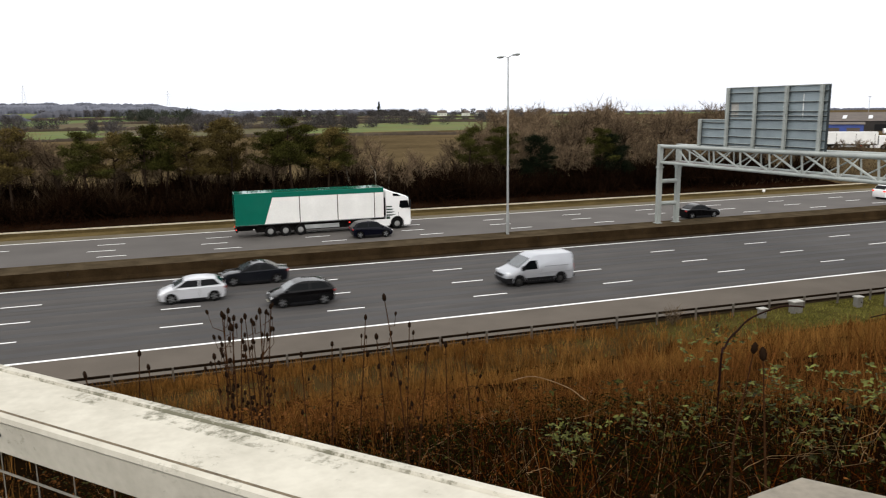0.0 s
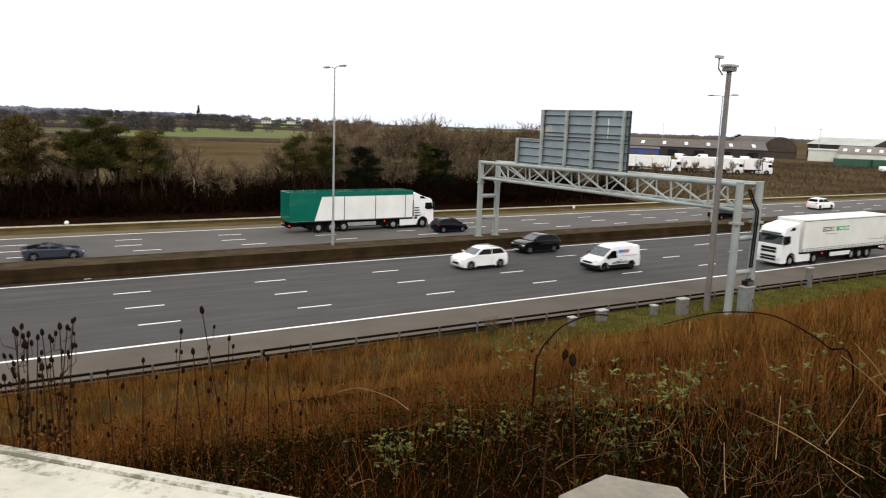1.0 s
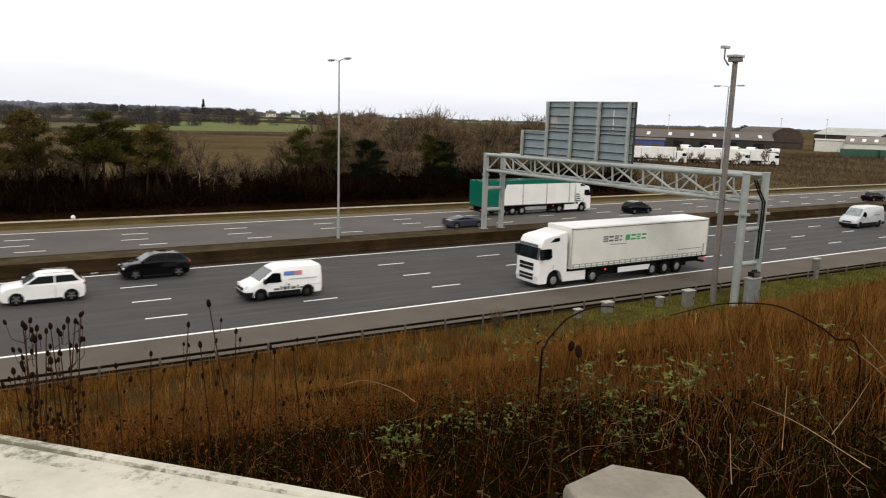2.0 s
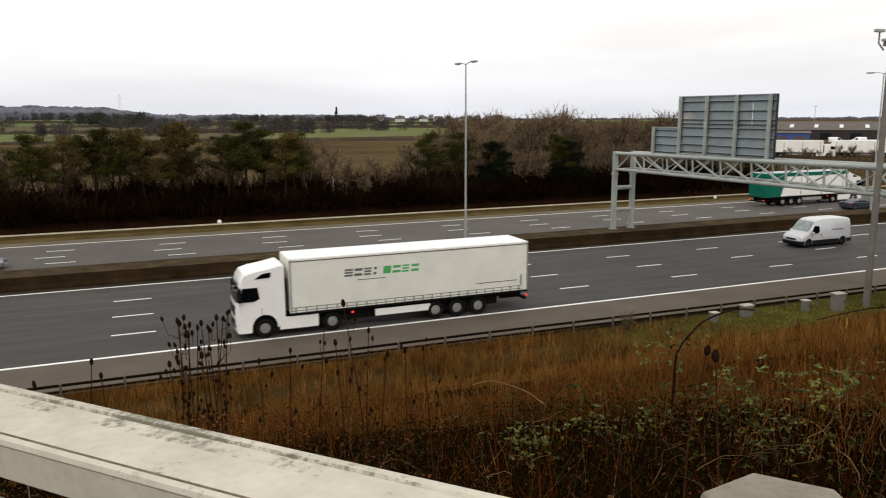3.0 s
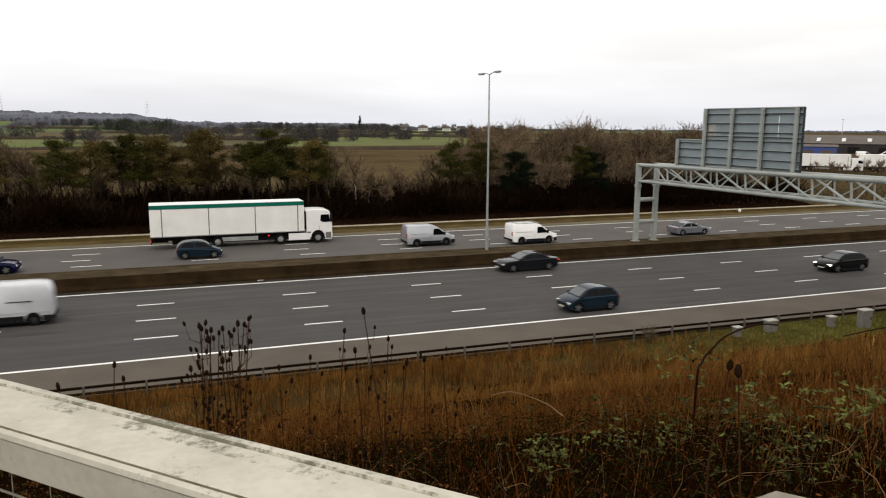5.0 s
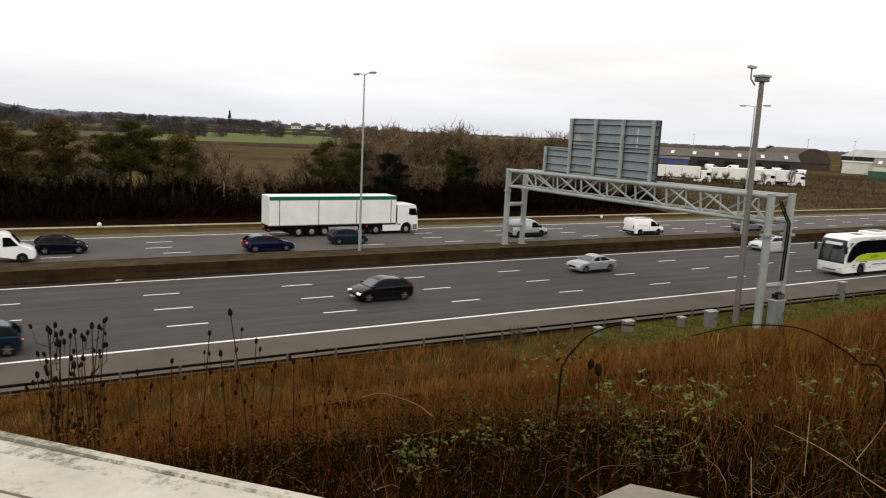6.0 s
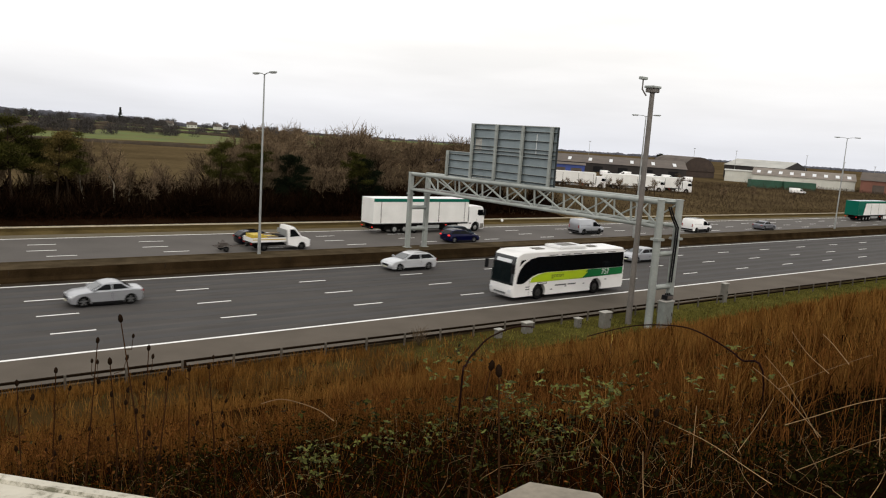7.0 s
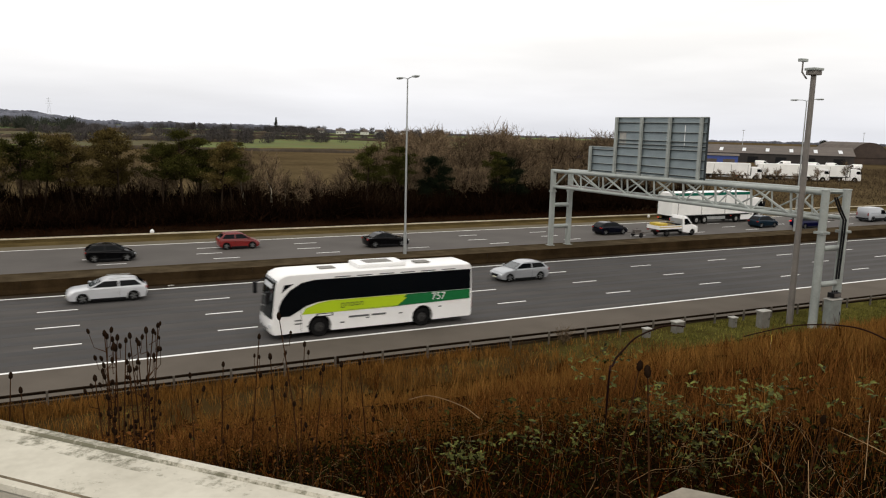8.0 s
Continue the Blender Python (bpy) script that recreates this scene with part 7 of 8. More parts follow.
def teasel(top, heads, seed, big=1.0):
    rr = random.Random(seed)
    x, y, z = top
    bx, by = x + rr.uniform(-0.18, 0.18), y + rr.uniform(-0.1, 0.2)
    gz = ground_z(bx, by)
    root = thing("teasel", "dead brown teasel with spiny seed heads", "dead plant", pose(bx, by, gz), "teasels")
    tip = Vector((x - bx, y - by, z - gz - 0.06))
    bm = bmesh.new()
    bend = Vector((rr.uniform(-0.05, 0.05), rr.uniform(-0.05, 0.05), 0))
    pts = [Vector((0, 0, -0.05)), tip * 0.35 + bend, tip * 0.7 + bend, tip]
    path_tube(bm, pts, [0.0072, 0.0062, 0.0048, 0.0030], 5)
    part("stem", bm, M_TEASELSTEM, root)
    bm = bmesh.new()
    teasel_head(bm, tip, pts[3] - pts[2], big * rr.uniform(0.038, 0.052))
    part("seed_head", bm, M_TEASEL, root, smooth=50)
    for k in range(heads - 1):
        t = rr.uniform(0.55, 0.97)
        s = tip * t + bend * (1 if t < 0.8 else 0.5)
        a = rr.uniform(0, 2 * math.pi)
        e = s + Vector((math.cos(a) * rr.uniform(0.03, 0.10), math.sin(a) * rr.uniform(0.03, 0.10), rr.uniform(0.05, 0.14)))
        bm = bmesh.new()
        mid = (s + e) / 2 + Vector((math.cos(a) * 0.02, math.sin(a) * 0.02, -0.03))
        path_tube(bm, [s, mid, e], [0.0026, 0.0021, 0.0018], 4)
        part("branch", bm, M_TEASELSTEM, root)
        bm = bmesh.new()
        teasel_head(bm, e, e - mid, rr.uniform(0.027, 0.043))
        part("seed_head", bm, M_TEASEL, root, smooth=50)


TEASELS = [(-7.25, -36.71, 10.1), (-7.22, -36.52, 10.03), (-7.18, -36.93, 10.06), (-7.12, -36.43, 9.99), (-7.07, -36.73, 10.05), (-6.99, -36.34, 9.97), (-6.96, -36.64, 10.02), (-6.91, -36.92, 10.15), (-6.84, -36.83, 10.12), (-6.75, -36.54, 10.08), (-7.09, -37.16, 9.99), (-7.36, -36.97, 9.9), (-6.73, -37.03, 9.87), (-6.48, -36.76, 9.83), (-6.26, -36.85, 10.02), (-6.17, -37.04, 10.19), (-5.87, -36.58, 9.85), (-6.2, -36.91, 9.89), (-6.02, -37.48, 9.96), (-5.85, -37.33, 9.92), (-5.64, -37.1, 9.84), (-4.75, -39.89, 10.32)]
for k, p in enumerate(TEASELS):
    if k < 12:      # the thick clump
        p = (-7.07 + 0.66 * (p[0] + 7.07), p[1], p[2])
    teasel(p, 8 + (k * 7) % 5 if k < 12 else 5 if k < 21 else 2, k)
teasel((-5.137, -39.257, 10.394), 1, 41, 1.1)
teasel((-5.145, -39.325, 10.385), 1, 42, 1.2)

teasel((-6.65, -40.91, 10.82), 1, 50)
for k, p in enumerate(((-7.71, -36.76, 9.91), (-7.66, -36.78, 9.82), (-8.07, -36.44, 9.7))):
    teasel(p, 3, 60 + k)


# ---- trees beyond the road ----
def strips(rng, segs):
    """Thin crossed strips for twigs: segs are rows of start, end, radius."""
    s, e, r = segs[:, 0:3], segs[:, 3:6], segs[:, 6:7]
    d = e - s
    d /= np.linalg.norm(d, axis=1)[:, None] + 1e-9
    h = np.cross(d, rng.normal(0, 1, d.shape))
    h /= np.linalg.norm(h, axis=1)[:, None] + 1e-9
    v = np.stack([s - h * r, s + h * r, e + h * r * 0.4, e - h * r * 0.4], 1)
    f = (np.arange(len(segs)) * 4)[:, None] + np.array([[0, 1, 2, 3]])
    return v.reshape(-1, 3), f


def bare_tree(seed, h, spread, trunk_mat, fine=7):
    g = np.random.default_rng(seed)
    root = thing("bare_tree", "leafless winter tree with fine brown twigs", "tree", group="roadside trees")
    bm, arms = bmesh.new(), bmesh.new()
    limbs, twigs = [], []
    top = h * 0.62
    pts = [Vector((0, 0, -0.2))] + [Vector((g.normal(0, 0.05 * h * t), g.normal(0, 0.05 * h * t), top * t)) for t in (0.35, 0.7, 1.0)]
    path_tube(bm, pts, [0.020 * h, 0.016 * h, 0.011 * h, 0.006 * h], 7)
    for k in range(15):
        t = g.uniform(0.3, 1.0)
        z = top * t
        b = Vector((pts[2].x * t, pts[2].y * t, z))
        a = g.uniform(0, 2 * np.pi)
        ln = h * g.uniform(0.22, 0.42) * (1.25 - 0.5 * t)
        out = spread * g.uniform(0.6, 1.2)
        m = b + Vector((math.cos(a) * out, math.sin(a) * out, 0.75)).normalized() * ln * 0.55
        e = m + Vector((math.cos(a) * out * 0.6, math.sin(a) * out * 0.6, 1.0)).normalized() * ln * 0.6
        path_tube(arms, [b, m, e], [0.007 * h, 0.004 * h, 0.0018 * h], 4)
        for q in range(fine):
            w = g.uniform(0.2, 1.0)
            s = b.lerp(m, w * 2) if w < 0.5 else m.lerp(e, w * 2 - 1)
            d = Vector(g.normal(0, 0.75, 3)) + Vector((math.cos(a) * out, math.sin(a) * out, 0.8))
            e2 = s + d.normalized() * h * g.uniform(0.08, 0.17)
            limbs.append((*s, *e2, 0.0032 * h))
            for _ in range(13):
                u = g.uniform(0.2, 1.0)
                s3 = s.lerp(e2, u)
                e3 = s3 + (Vector(g.normal(0, 0.8, 3)) + d.normalized() * 0.8 + Vector((0, 0, 0.35))).normalized() * h * g.uniform(0.04, 0.10)
                twigs.append((*s3, *e3, 0.0026 * h))
    part("trunk", bm, trunk_mat, root, smooth=60)
    part("branchwork", arms, M_BARK, root, smooth=60)
    v, f = strips(g, np.array(limbs + twigs))
    arrays("crown", v, f, M_TWIG, "", "", root)
    return root


def needle_tree(seed, h, label, needles, layers, spread, low, puff, power=0.5):
    """A trunk, spreading limbs and brushes of needles along and at the end of each limb."""
    g = np.random.default_rng(seed)
    root = thing("pine_tree", label, "tree", group="roadside trees")
    bm = bmesh.new()
    bend = Vector((g.normal(0, 0.25), g.normal(0, 0.25), 0))
    path_tube(bm, [Vector((0, 0, -0.2)), Vector((0, 0, h * 0.3)) + bend * 0.3, Vector((0, 0, h * 0.65)) + bend, Vector((0, 0, h * 0.98)) + bend], [0.017 * h, 0.014 * h, 0.009 * h, 0.003 * h], 7)
    cs = []
    for k in range(layers):
        t = min(max(low + (1 - low) * (k + g.uniform(-0.4, 0.4)) / layers, low), 0.98)
        foot = Vector((0, 0, h * t)) + bend * min(1, t / 0.65)
        for j in range(g.integers(3, 6)):
            a = g.uniform(0, 2 * np.pi)
            r = spread * h * (1 - t) ** power * g.uniform(0.35, 1.25) + (0.04 if power < 1 else 0.008) * h
            e = foot + Vector((math.cos(a) * r, math.sin(a) * r, r * g.uniform(0.15, 0.75)))
            tube(bm, foot, e, 0.0055 * h, 0.002 * h, 4, cap=False)
            for w in (0.5, 0.75, 1.0):
                p = foot.lerp(e, w) + Vector(g.normal(0, 0.02 * h, 3))
                cs.append((*p, puff * h * g.uniform(0.5, 1.15) * (1 if power < 1 else 1.2 - t)))
    cs.append((bend.x, bend.y, h * 0.98, puff * h * 0.6))
    part("trunk", bm, M_BARK, root, smooth=60)
    segs = []
    for x, y, z, r in cs:
        n = 140
        o = g.normal(0, 0.5, (n, 3)) * np.array([r, r, r * 0.5])
        d = g.normal(0, 0.55, (n, 3)) + o / r * 0.7 + np.array([0, 0, 0.55])
        d /= np.linalg.norm(d, axis=1)[:, None]
        s = np.array([x, y, z]) + o
        segs.append(np.concatenate([s, s + d * 0.021 * h * g.uniform(0.5, 1.4, (n, 1)), np.full((n, 1), 0.0038 * h)], 1))
    v, f = strips(g, np.concatenate(segs))
    arrays("crown", v, f, needles, "", "", root)
    return root


PINES = [needle_tree(s, 9.5, "dark green pine with a bare lower trunk", M_NEEDLE, 6, 0.33, 0.47, 0.080) for s in (1, 2, 3, 4, 5)]
YELLOWPINES = [needle_tree(s, 9.2, "olive-brown thinning pine with a bare lower trunk", M_OLIVENEEDLE, 6, 0.33, 0.42, 0.080) for s in (6, 7, 8)]
FIRS = [needle_tree(s, 7.0, "dense dark evergreen tree", M_FIR, 10, 0.32, 0.06, 0.10) for s in (11, 12)]
BARES = [bare_tree(s, 9.0, 0.75, M_BARK) for s in (21, 22, 23, 24)]
BIRCHES = [bare_tree(s, 8.5, 0.45, M_BIRCH, 5) for s in (31, 32)]


def plant(kind, x, y, s, turn, first):
    m = pose(x, y, ground_z(x, y), 0, 0, turn) @ Matrix.Diagonal((s, s, s, 1))
    if first:
        kind.matrix_basis = m
        return
    ob = copy_thing(kind, m)
    ob.matrix_basis = m


USED = set()


def put(kinds, x, y, s, rr):
    fresh = [k for k in kinds if id(k) not in USED]
    k = fresh[0] if fresh else kinds[rr.randrange(len(kinds))]
    plant(k, x, y, s, rr.uniform(0, 360), id(k) not in USED)
    USED.add(id(k))


def wood():
    rr = random.Random(12)
    # the row along the far verge, from -x to +x
    for x, kinds, s in ((-47, BARES, 1.1), (-43, BARES, 1.1), (-40, BARES, 1.15), (-37.5, YELLOWPINES, 1.05), (-35, BARES, 1.1), (-32.5, BARES, 1.18), (-30, YELLOWPINES, 1.0), (-28, BARES, 1.1), (-26, BARES, 1.12), (-24, YELLOWPINES, 1.0), (-22, BARES, 1.05), (-20, BARES, 1.0),
                        (-16.8, PINES, 0.95), (-14.2, YELLOWPINES, 0.92), (-11.4, PINES, 0.98), (-9.0, PINES, 0.93), (-6.2, YELLOWPINES, 1.0), (-3.4, YELLOWPINES, 1.05), (-1.4, YELLOWPINES, 0.98), (2.4, PINES, 0.90), (4.6, PINES, 1.03), (6.8, PINES, 0.98), (9.2, YELLOWPINES, 0.95), (11.0, PINES, 0.88),
                        (12.2, BIRCHES, 1.0), (13.4, BARES, 0.95), (14.4, BIRCHES, 0.92), (16.6, BIRCHES, 0.66), (18.6, BARES, 0.6), (21.4, BARES, 0.66), (24.0, BARES, 0.62), (27.2, PINES, 0.86), (30.8, PINES, 0.92),
                        (36.4, FIRS, 1.0), (38.4, FIRS, 0.86), (46.6, PINES, 0.82), (48.2, FIRS, 1.0), (50.2, FIRS, 0.8)):
        put(kinds, x + rr.uniform(-0.5, 0.5), 48 + rr.uniform(-2.0, 2.5), s * rr.uniform(0.96, 1.04), rr)
    # second rank and the taller bare wood
    for k in range(46):
        x = -62 + 1.55 * k + rr.uniform(-1, 1)
        put(BARES + YELLOWPINES[:1], x, 54 + rr.uniform(-3, 6), rr.uniform(0.62, 0.86) if x < 11 else 0.45, rr)
    for k in range(10):
        put(BARES, 27 + 2.0 * k + rr.uniform(-1, 1), 54 + rr.uniform(-3, 5), rr.uniform(0.85, 1.02), rr)
    for k in range(56):
        put(BARES, 39 + 0.98 * k + rr.uniform(-1.5, 1.5), 58 + rr.uniform(-4, 26) + 0.18 * k, rr.uniform(1.08, 1.40) * min(1.0, 0.86 + 0.012 * k), rr)
    for k in range(22):
        put(BARES, 33 + 2.4 * k + rr.uniform(-1, 1), 50 + rr.uniform(-2, 4), rr.uniform(0.6, 0.9), rr)
    for k in range(14):
        put(BARES, 92 + 7 * k, 60 + rr.uniform(-8, 30), rr.uniform(0.35, 0.6), rr)


wood()


def scrub():
    """Bare thicket under the trees and rough scrub beside the yard."""
    def twigs(n, x, y, h, r, name, label, material):
        z = heights(x, y)
        s = np.stack([x, y, z], 1)
        d = rng.normal(0, 0.5, (n, 3)) + np.array([0, 0, 0.9])
        d /= np.linalg.norm(d, axis=1)[:, None]
        s[:, 2] += rng.uniform(0, 0.5, n) * h
        v, f = strips(rng, np.concatenate([s, s + d * (h * rng.uniform(0.4, 1.0, n))[:, None], np.full((n, 1), r)], 1))
        arrays(name, v, f, material, label, "undergrowth")
    n = 60000
    x, y = rng.uniform(-75, 80, n), rng.uniform(41.5, 60, n)
    twigs(n, x, y, 1.35 + 2.6 * np.clip(fbm(x, y, 0.2, 4.0) + 0.2, 0, 1) + 0.035 * (y - 40), 0.05, "thicket", "leafless thicket under the roadside trees, coloured shade-dark", M_THICKET)
    n = 24000
    x, y = rng.uniform(-75, 34, n), rng.uniform(45, 58, n)
    keep = (np.abs(x - 2.0) > 7.0) | (rng.uniform(0, 1, n) < 0.35)
    x, y, n = x[keep], y[keep], int(keep.sum())
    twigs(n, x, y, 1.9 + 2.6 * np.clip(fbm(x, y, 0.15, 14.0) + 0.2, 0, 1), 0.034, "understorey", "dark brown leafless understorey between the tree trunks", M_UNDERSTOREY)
    n = 9000
    x, y = rng.uniform(-75, 260, n), rng.uniform(38.8, 42.5, n)
    twigs(n, x, y, np.full(n, 0.45), 0.018, "verge_bracken", "low russet dead bracken at the wood's edge", M_SHADERUSSET)
    n = 42000
    x = rng.uniform(62, 330, n)
    y = rng.uniform(41, 125, n)
    twigs(n, x, y, 0.7 + 1.5 * np.clip(fbm(x, y, 0.06, 8.0) + 0.2, 0, 1), 0.035, "rough_scrub", "brown leafless scrub between the road and the yard", M_SCRUB)


M_SCRUB = mat("brown_scrub_twigs", (0.064, 0.045, 0.028), 0.95, var=0.3, scale=0.1, fine=1, spots=0.35, spec=0.0)
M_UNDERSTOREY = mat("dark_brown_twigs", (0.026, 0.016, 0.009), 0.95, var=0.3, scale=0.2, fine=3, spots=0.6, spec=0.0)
# Tree shade is put into the near-black thicket colour.
M_THICKET = mat("shade_dark_twigs", (0.0075, 0.0038, 0.002), 0.95, var=0.3, scale=0.3, fine=3, spots=0.6, spec=0.0)
scrub()


def shrub(x, y, h, label):
    """A small leafless shrub: fanned stems with side twigs."""
    g = np.random.default_rng(77)
    root = thing("bare_shrub", label, "shrub", pose(x, y, ground_z(x, y)))
    segs = []
    for k in range(22):
        a, lean = g.uniform(0, 2 * np.pi), g.uniform(0.1, 0.7)
        d = np.array([math.cos(a) * lean, math.sin(a) * lean, 1.0])
        s, e = np.zeros(3), d * h * g.uniform(0.6, 1.0)
        segs.append((*s, *e, 0.013))
        for q in range(12):
            p = e * g.uniform(0.3, 1.0)
            segs.append((*p, *(p + (d * 0.6 + g.normal(0, 0.7, 3)) * h * 0.25), 0.009))
    v, f = strips(g, np.array(segs))
    arrays("stem", v, f, M_TWIG, "", "", root)


shrub(16.6, -9.3, 1.0, "small leafless brown shrub beside the safety fence")


# ---- hedges, woods and hills in the distance ----
def far_clumps(name, label, places, material, n=34):
    """Bare trees far away, each a crown of fanned branches with gaps."""
    g = np.random.default_rng(len(places))
    P = np.repeat(np.array(places), n, axis=0)
    m = len(P)
    a, q = g.uniform(0, 2 * np.pi, m), np.sqrt(g.uniform(0, 1, m))
    t = g.uniform(0.05, 0.85, m)
    wide = np.sin(np.pi * np.clip(t * 0.85 + 0.15, 0, 1)) ** 0.6
    s = np.stack([P[:, 0] + 0.5 * P[:, 3] * q * np.cos(a) * wide, P[:, 1] + 0.5 * P[:, 3] * q * np.sin(a) * wide, P[:, 2] + P[:, 4] * t], 1)
    d = g.normal(0, 0.45, (m, 3)) + np.stack([0.5 * q * np.cos(a), 0.5 * q * np.sin(a), np.full(m, 0.8)], 1)
    d /= np.linalg.norm(d, axis=1)[:, None]
    ln = P[:, 4:5] * g.uniform(0.14, 0.36, (m, 1))
    v, f = strips(g, np.concatenate([s, s + d * ln, 0.024 * P[:, 4:5] * g.uniform(0.5, 1.2, (m, 1))], 1))
    arrays(name, v, f, material, label, "far woods")


def canopy(name, label, bands, material):
    """Belts of far wood: a continuous canopy with a ragged top, seen edge on."""
    g = np.random.default_rng(5)
    vs, fs, o = [], [], 0
    for az0, az1, far0, far1, deep, h in bands:
        n = max(8, int(abs(az1 - az0) * 0.01745 * far0 / max(0.8, h * 0.22)))
        az, far = np.radians(np.linspace(az0, az1, n)), np.linspace(far0, far1, n) + g.normal(0, deep * 0.12, n)
        swell = np.array([0.78 + 0.34 * noise.noise((k * 0.07, far0, h)) + 0.22 * noise.noise((k * 0.31, h, far0)) for k in range(n)])
        ends = np.clip(np.minimum(np.arange(n), n - 1 - np.arange(n)) / 6, 0.1, 1)
        for q, t in ((0.0, -0.3), (0.05, 0.55), (0.3, 0.92), (0.6, 1.0), (1.0, -0.3)):
            rr = far + q * deep
            x, y = -7.4 + rr * np.sin(az), -41.7 + rr * np.cos(az)
            z = heights(x, y) + h * t * swell * ends + (g.normal(0, 0.03 * h, n) if t > 0 else 0)
            vs.append(np.stack([x, y, z], 1))
        for j in range(4):
            k = np.arange(n - 1)
            fs.append(np.stack([o + j * n + k, o + j * n + k + 1, o + (j + 1) * n + k + 1, o + (j + 1) * n + k], 1))
        o += 5 * n
    arrays(name, np.concatenate(vs), np.concatenate(fs), material, label, "far woods")


def distance():
    rr = random.Random(4)
    hedge, dark = [], []
    for x0, y0, n, w in ((-330, 600, 14, 40), (-150, 640, 12, 30), (20, 610, 12, 26), (160, 690, 14, 34), (330, 660, 10, 26), (-60, 900, 18, 40), (150, 880, 14, 40), (300, 900, 14, 40), (240, 830, 26, 34), (420, 860, 12, 40)):
        for k in range(n):     # hedgerow trees and copses
            x, y = rr.gauss(x0, w), rr.gauss(y0, 10)
            hedge.append((x, y, ground_z(x, y) - 0.4, rr.uniform(6, 9), rr.uniform(5.5, 9)))
    for az, d, n, w in ((11.4, 430, 15, 16), (13.2, 520, 10, 14), (8.6, 560, 8, 16), (17.8, 470, 6, 9), (20.5, 560, 9, 18), (5.0, 450, 7, 20), (-4.0, 420, 10, 26), (24.5, 520, 6, 14), (-12.0, 520, 12, 30), (16.0, 760, 14, 26), (1.0, 600, 12, 24)):
        cx, cy = -7.4 + d * math.sin(radians(az)), -41.7 + d * math.cos(radians(az))
        for k in range(n):     # trees standing in the nearer hedges
            x, y = rr.gauss(cx, w), rr.gauss(cy, 9)
            hedge.append((x, y, ground_z(x, y) - 0.4, rr.uniform(5, 8), rr.uniform(4.5, 8.0)))
    for k in range(24):
        x, y = rr.gauss(-20, 22), rr.gauss(640, 25)
        dark.append((x, y, ground_z(x, y) - 0.5, rr.uniform(7, 12), rr.uniform(8, 12)))
    far_clumps("hedgerow_trees", "bare winter trees along distant hedgerows", hedge, M_MIDWOOD, 210)
    far_clumps("far_evergreens", "dark evergreen clumps in the distance", dark, M_FARGREEN, 190)
    canopy("hedgerows", "brown winter hedges between the fields", ((-30, 36, 330, 300, 2.5, 1.5), (-38, 12, 560, 430, 3, 2.2), (4, 30, 470, 640, 3, 2.2), (-6, 26, 640, 760, 4, 2.6), (10, 24, 620, 520, 3, 2.0), (-10, 14, 820, 730, 6, 3.4)), M_HEDGE)
    canopy("middle_woods", "woods on the near hills, tinted grey-blue for haze", ((-45, -13, 700, 760, 60, 8), (-30, -17, 600, 640, 30, 6), (-14, -9, 780, 800, 40, 8), (-9, -1, 930, 960, 60, 8), (0, 6, 860, 880, 30, 7), (5, 13, 1130, 1150, 80, 9), (12, 19, 1020, 980, 30, 6), (18, 30, 1080, 1100, 20, 3.6)), M_MIDFAR)
    canopy("far_woods", "winter woods on the distant ridge, tinted grey-blue for haze", ((-50, -12, 1100, 1150, 100, 9), (-50, -10, 1350, 1380, 120, 9), (-24, 2, 1180, 1160, 100, 9), (-22, 3, 1420, 1400, 120, 10), (-50, -16, 1600, 1650, 120, 9), (-22, 3, 1780, 1780, 140, 11), (-2, 9, 1650, 1640, 80, 9), (6, 18, 1500, 1450, 60, 8.5), (17, 32, 1350, 1300, 40, 4), (32, 80, 1180, 1180, 30, 3.5)), M_FARWOOD)
    # lone tall conifer on the skyline
    tall = needle_tree(13, 14.0, "tall narrow conifer standing above the skyline", M_FARGREEN, 16, 0.16, 0.06, 0.06, 1.0)
    tall.matrix_basis = pose(214, 820, ground_z(214, 820)) @ Matrix.Diagonal((1.2, 1.2, 1.2, 1))


distance()


# ---- the yard and sheds to the north-east ----
M_ROOF = mat("dark_corrugated_roof", (0.082, 0.064, 0.051), 0.8, var=0.25, scale=0.3, fine=2)
M_PALEROOF = mat("pale_sheet_roof", (0.38, 0.38, 0.35), 0.7, var=0.15, scale=0.2, fine=2)
M_SHEDWALL = mat("dark_shed_wall", (0.026, 0.022, 0.020), 0.85, var=0.3, scale=0.3, fine=2)
M_CREAM = mat("cream_wall_cladding", (0.60, 0.60, 0.54), 0.7, var=0.1, scale=0.2, fine=2)
M_BRICKRED = mat("red_brown_wall", (0.20, 0.085, 0.06), 0.85, var=0.2, scale=0.3, fine=2)
M_BLUECLAD = mat("blue_cladding", (0.03, 0.06, 0.24), 0.6, var=0.15, scale=0.3, fine=2)
M_GREENBOX = mat("green_container", (0.018, 0.075, 0.045), 0.6, var=0.2, scale=0.4, fine=3)
M_BROWNROOF = mat("brown_grey_sheet_roof", (0.17, 0.145, 0.12), 0.8, var=0.25, scale=0.3, fine=2)
M_BARNEND = mat("soot_brown_barn_cladding", (0.050, 0.034, 0.026), 0.9, var=0.3, scale=0.3, fine=2)
M_SKYLIGHT = mat("roof_light_sheet", (0.62, 0.64, 0.66), 0.4, var=0.1)


def bearing(az, d, z=0.0):
    return (-7.4 + d * math.sin(radians(az)), -41.7 + d * math.cos(radians(az)), z)


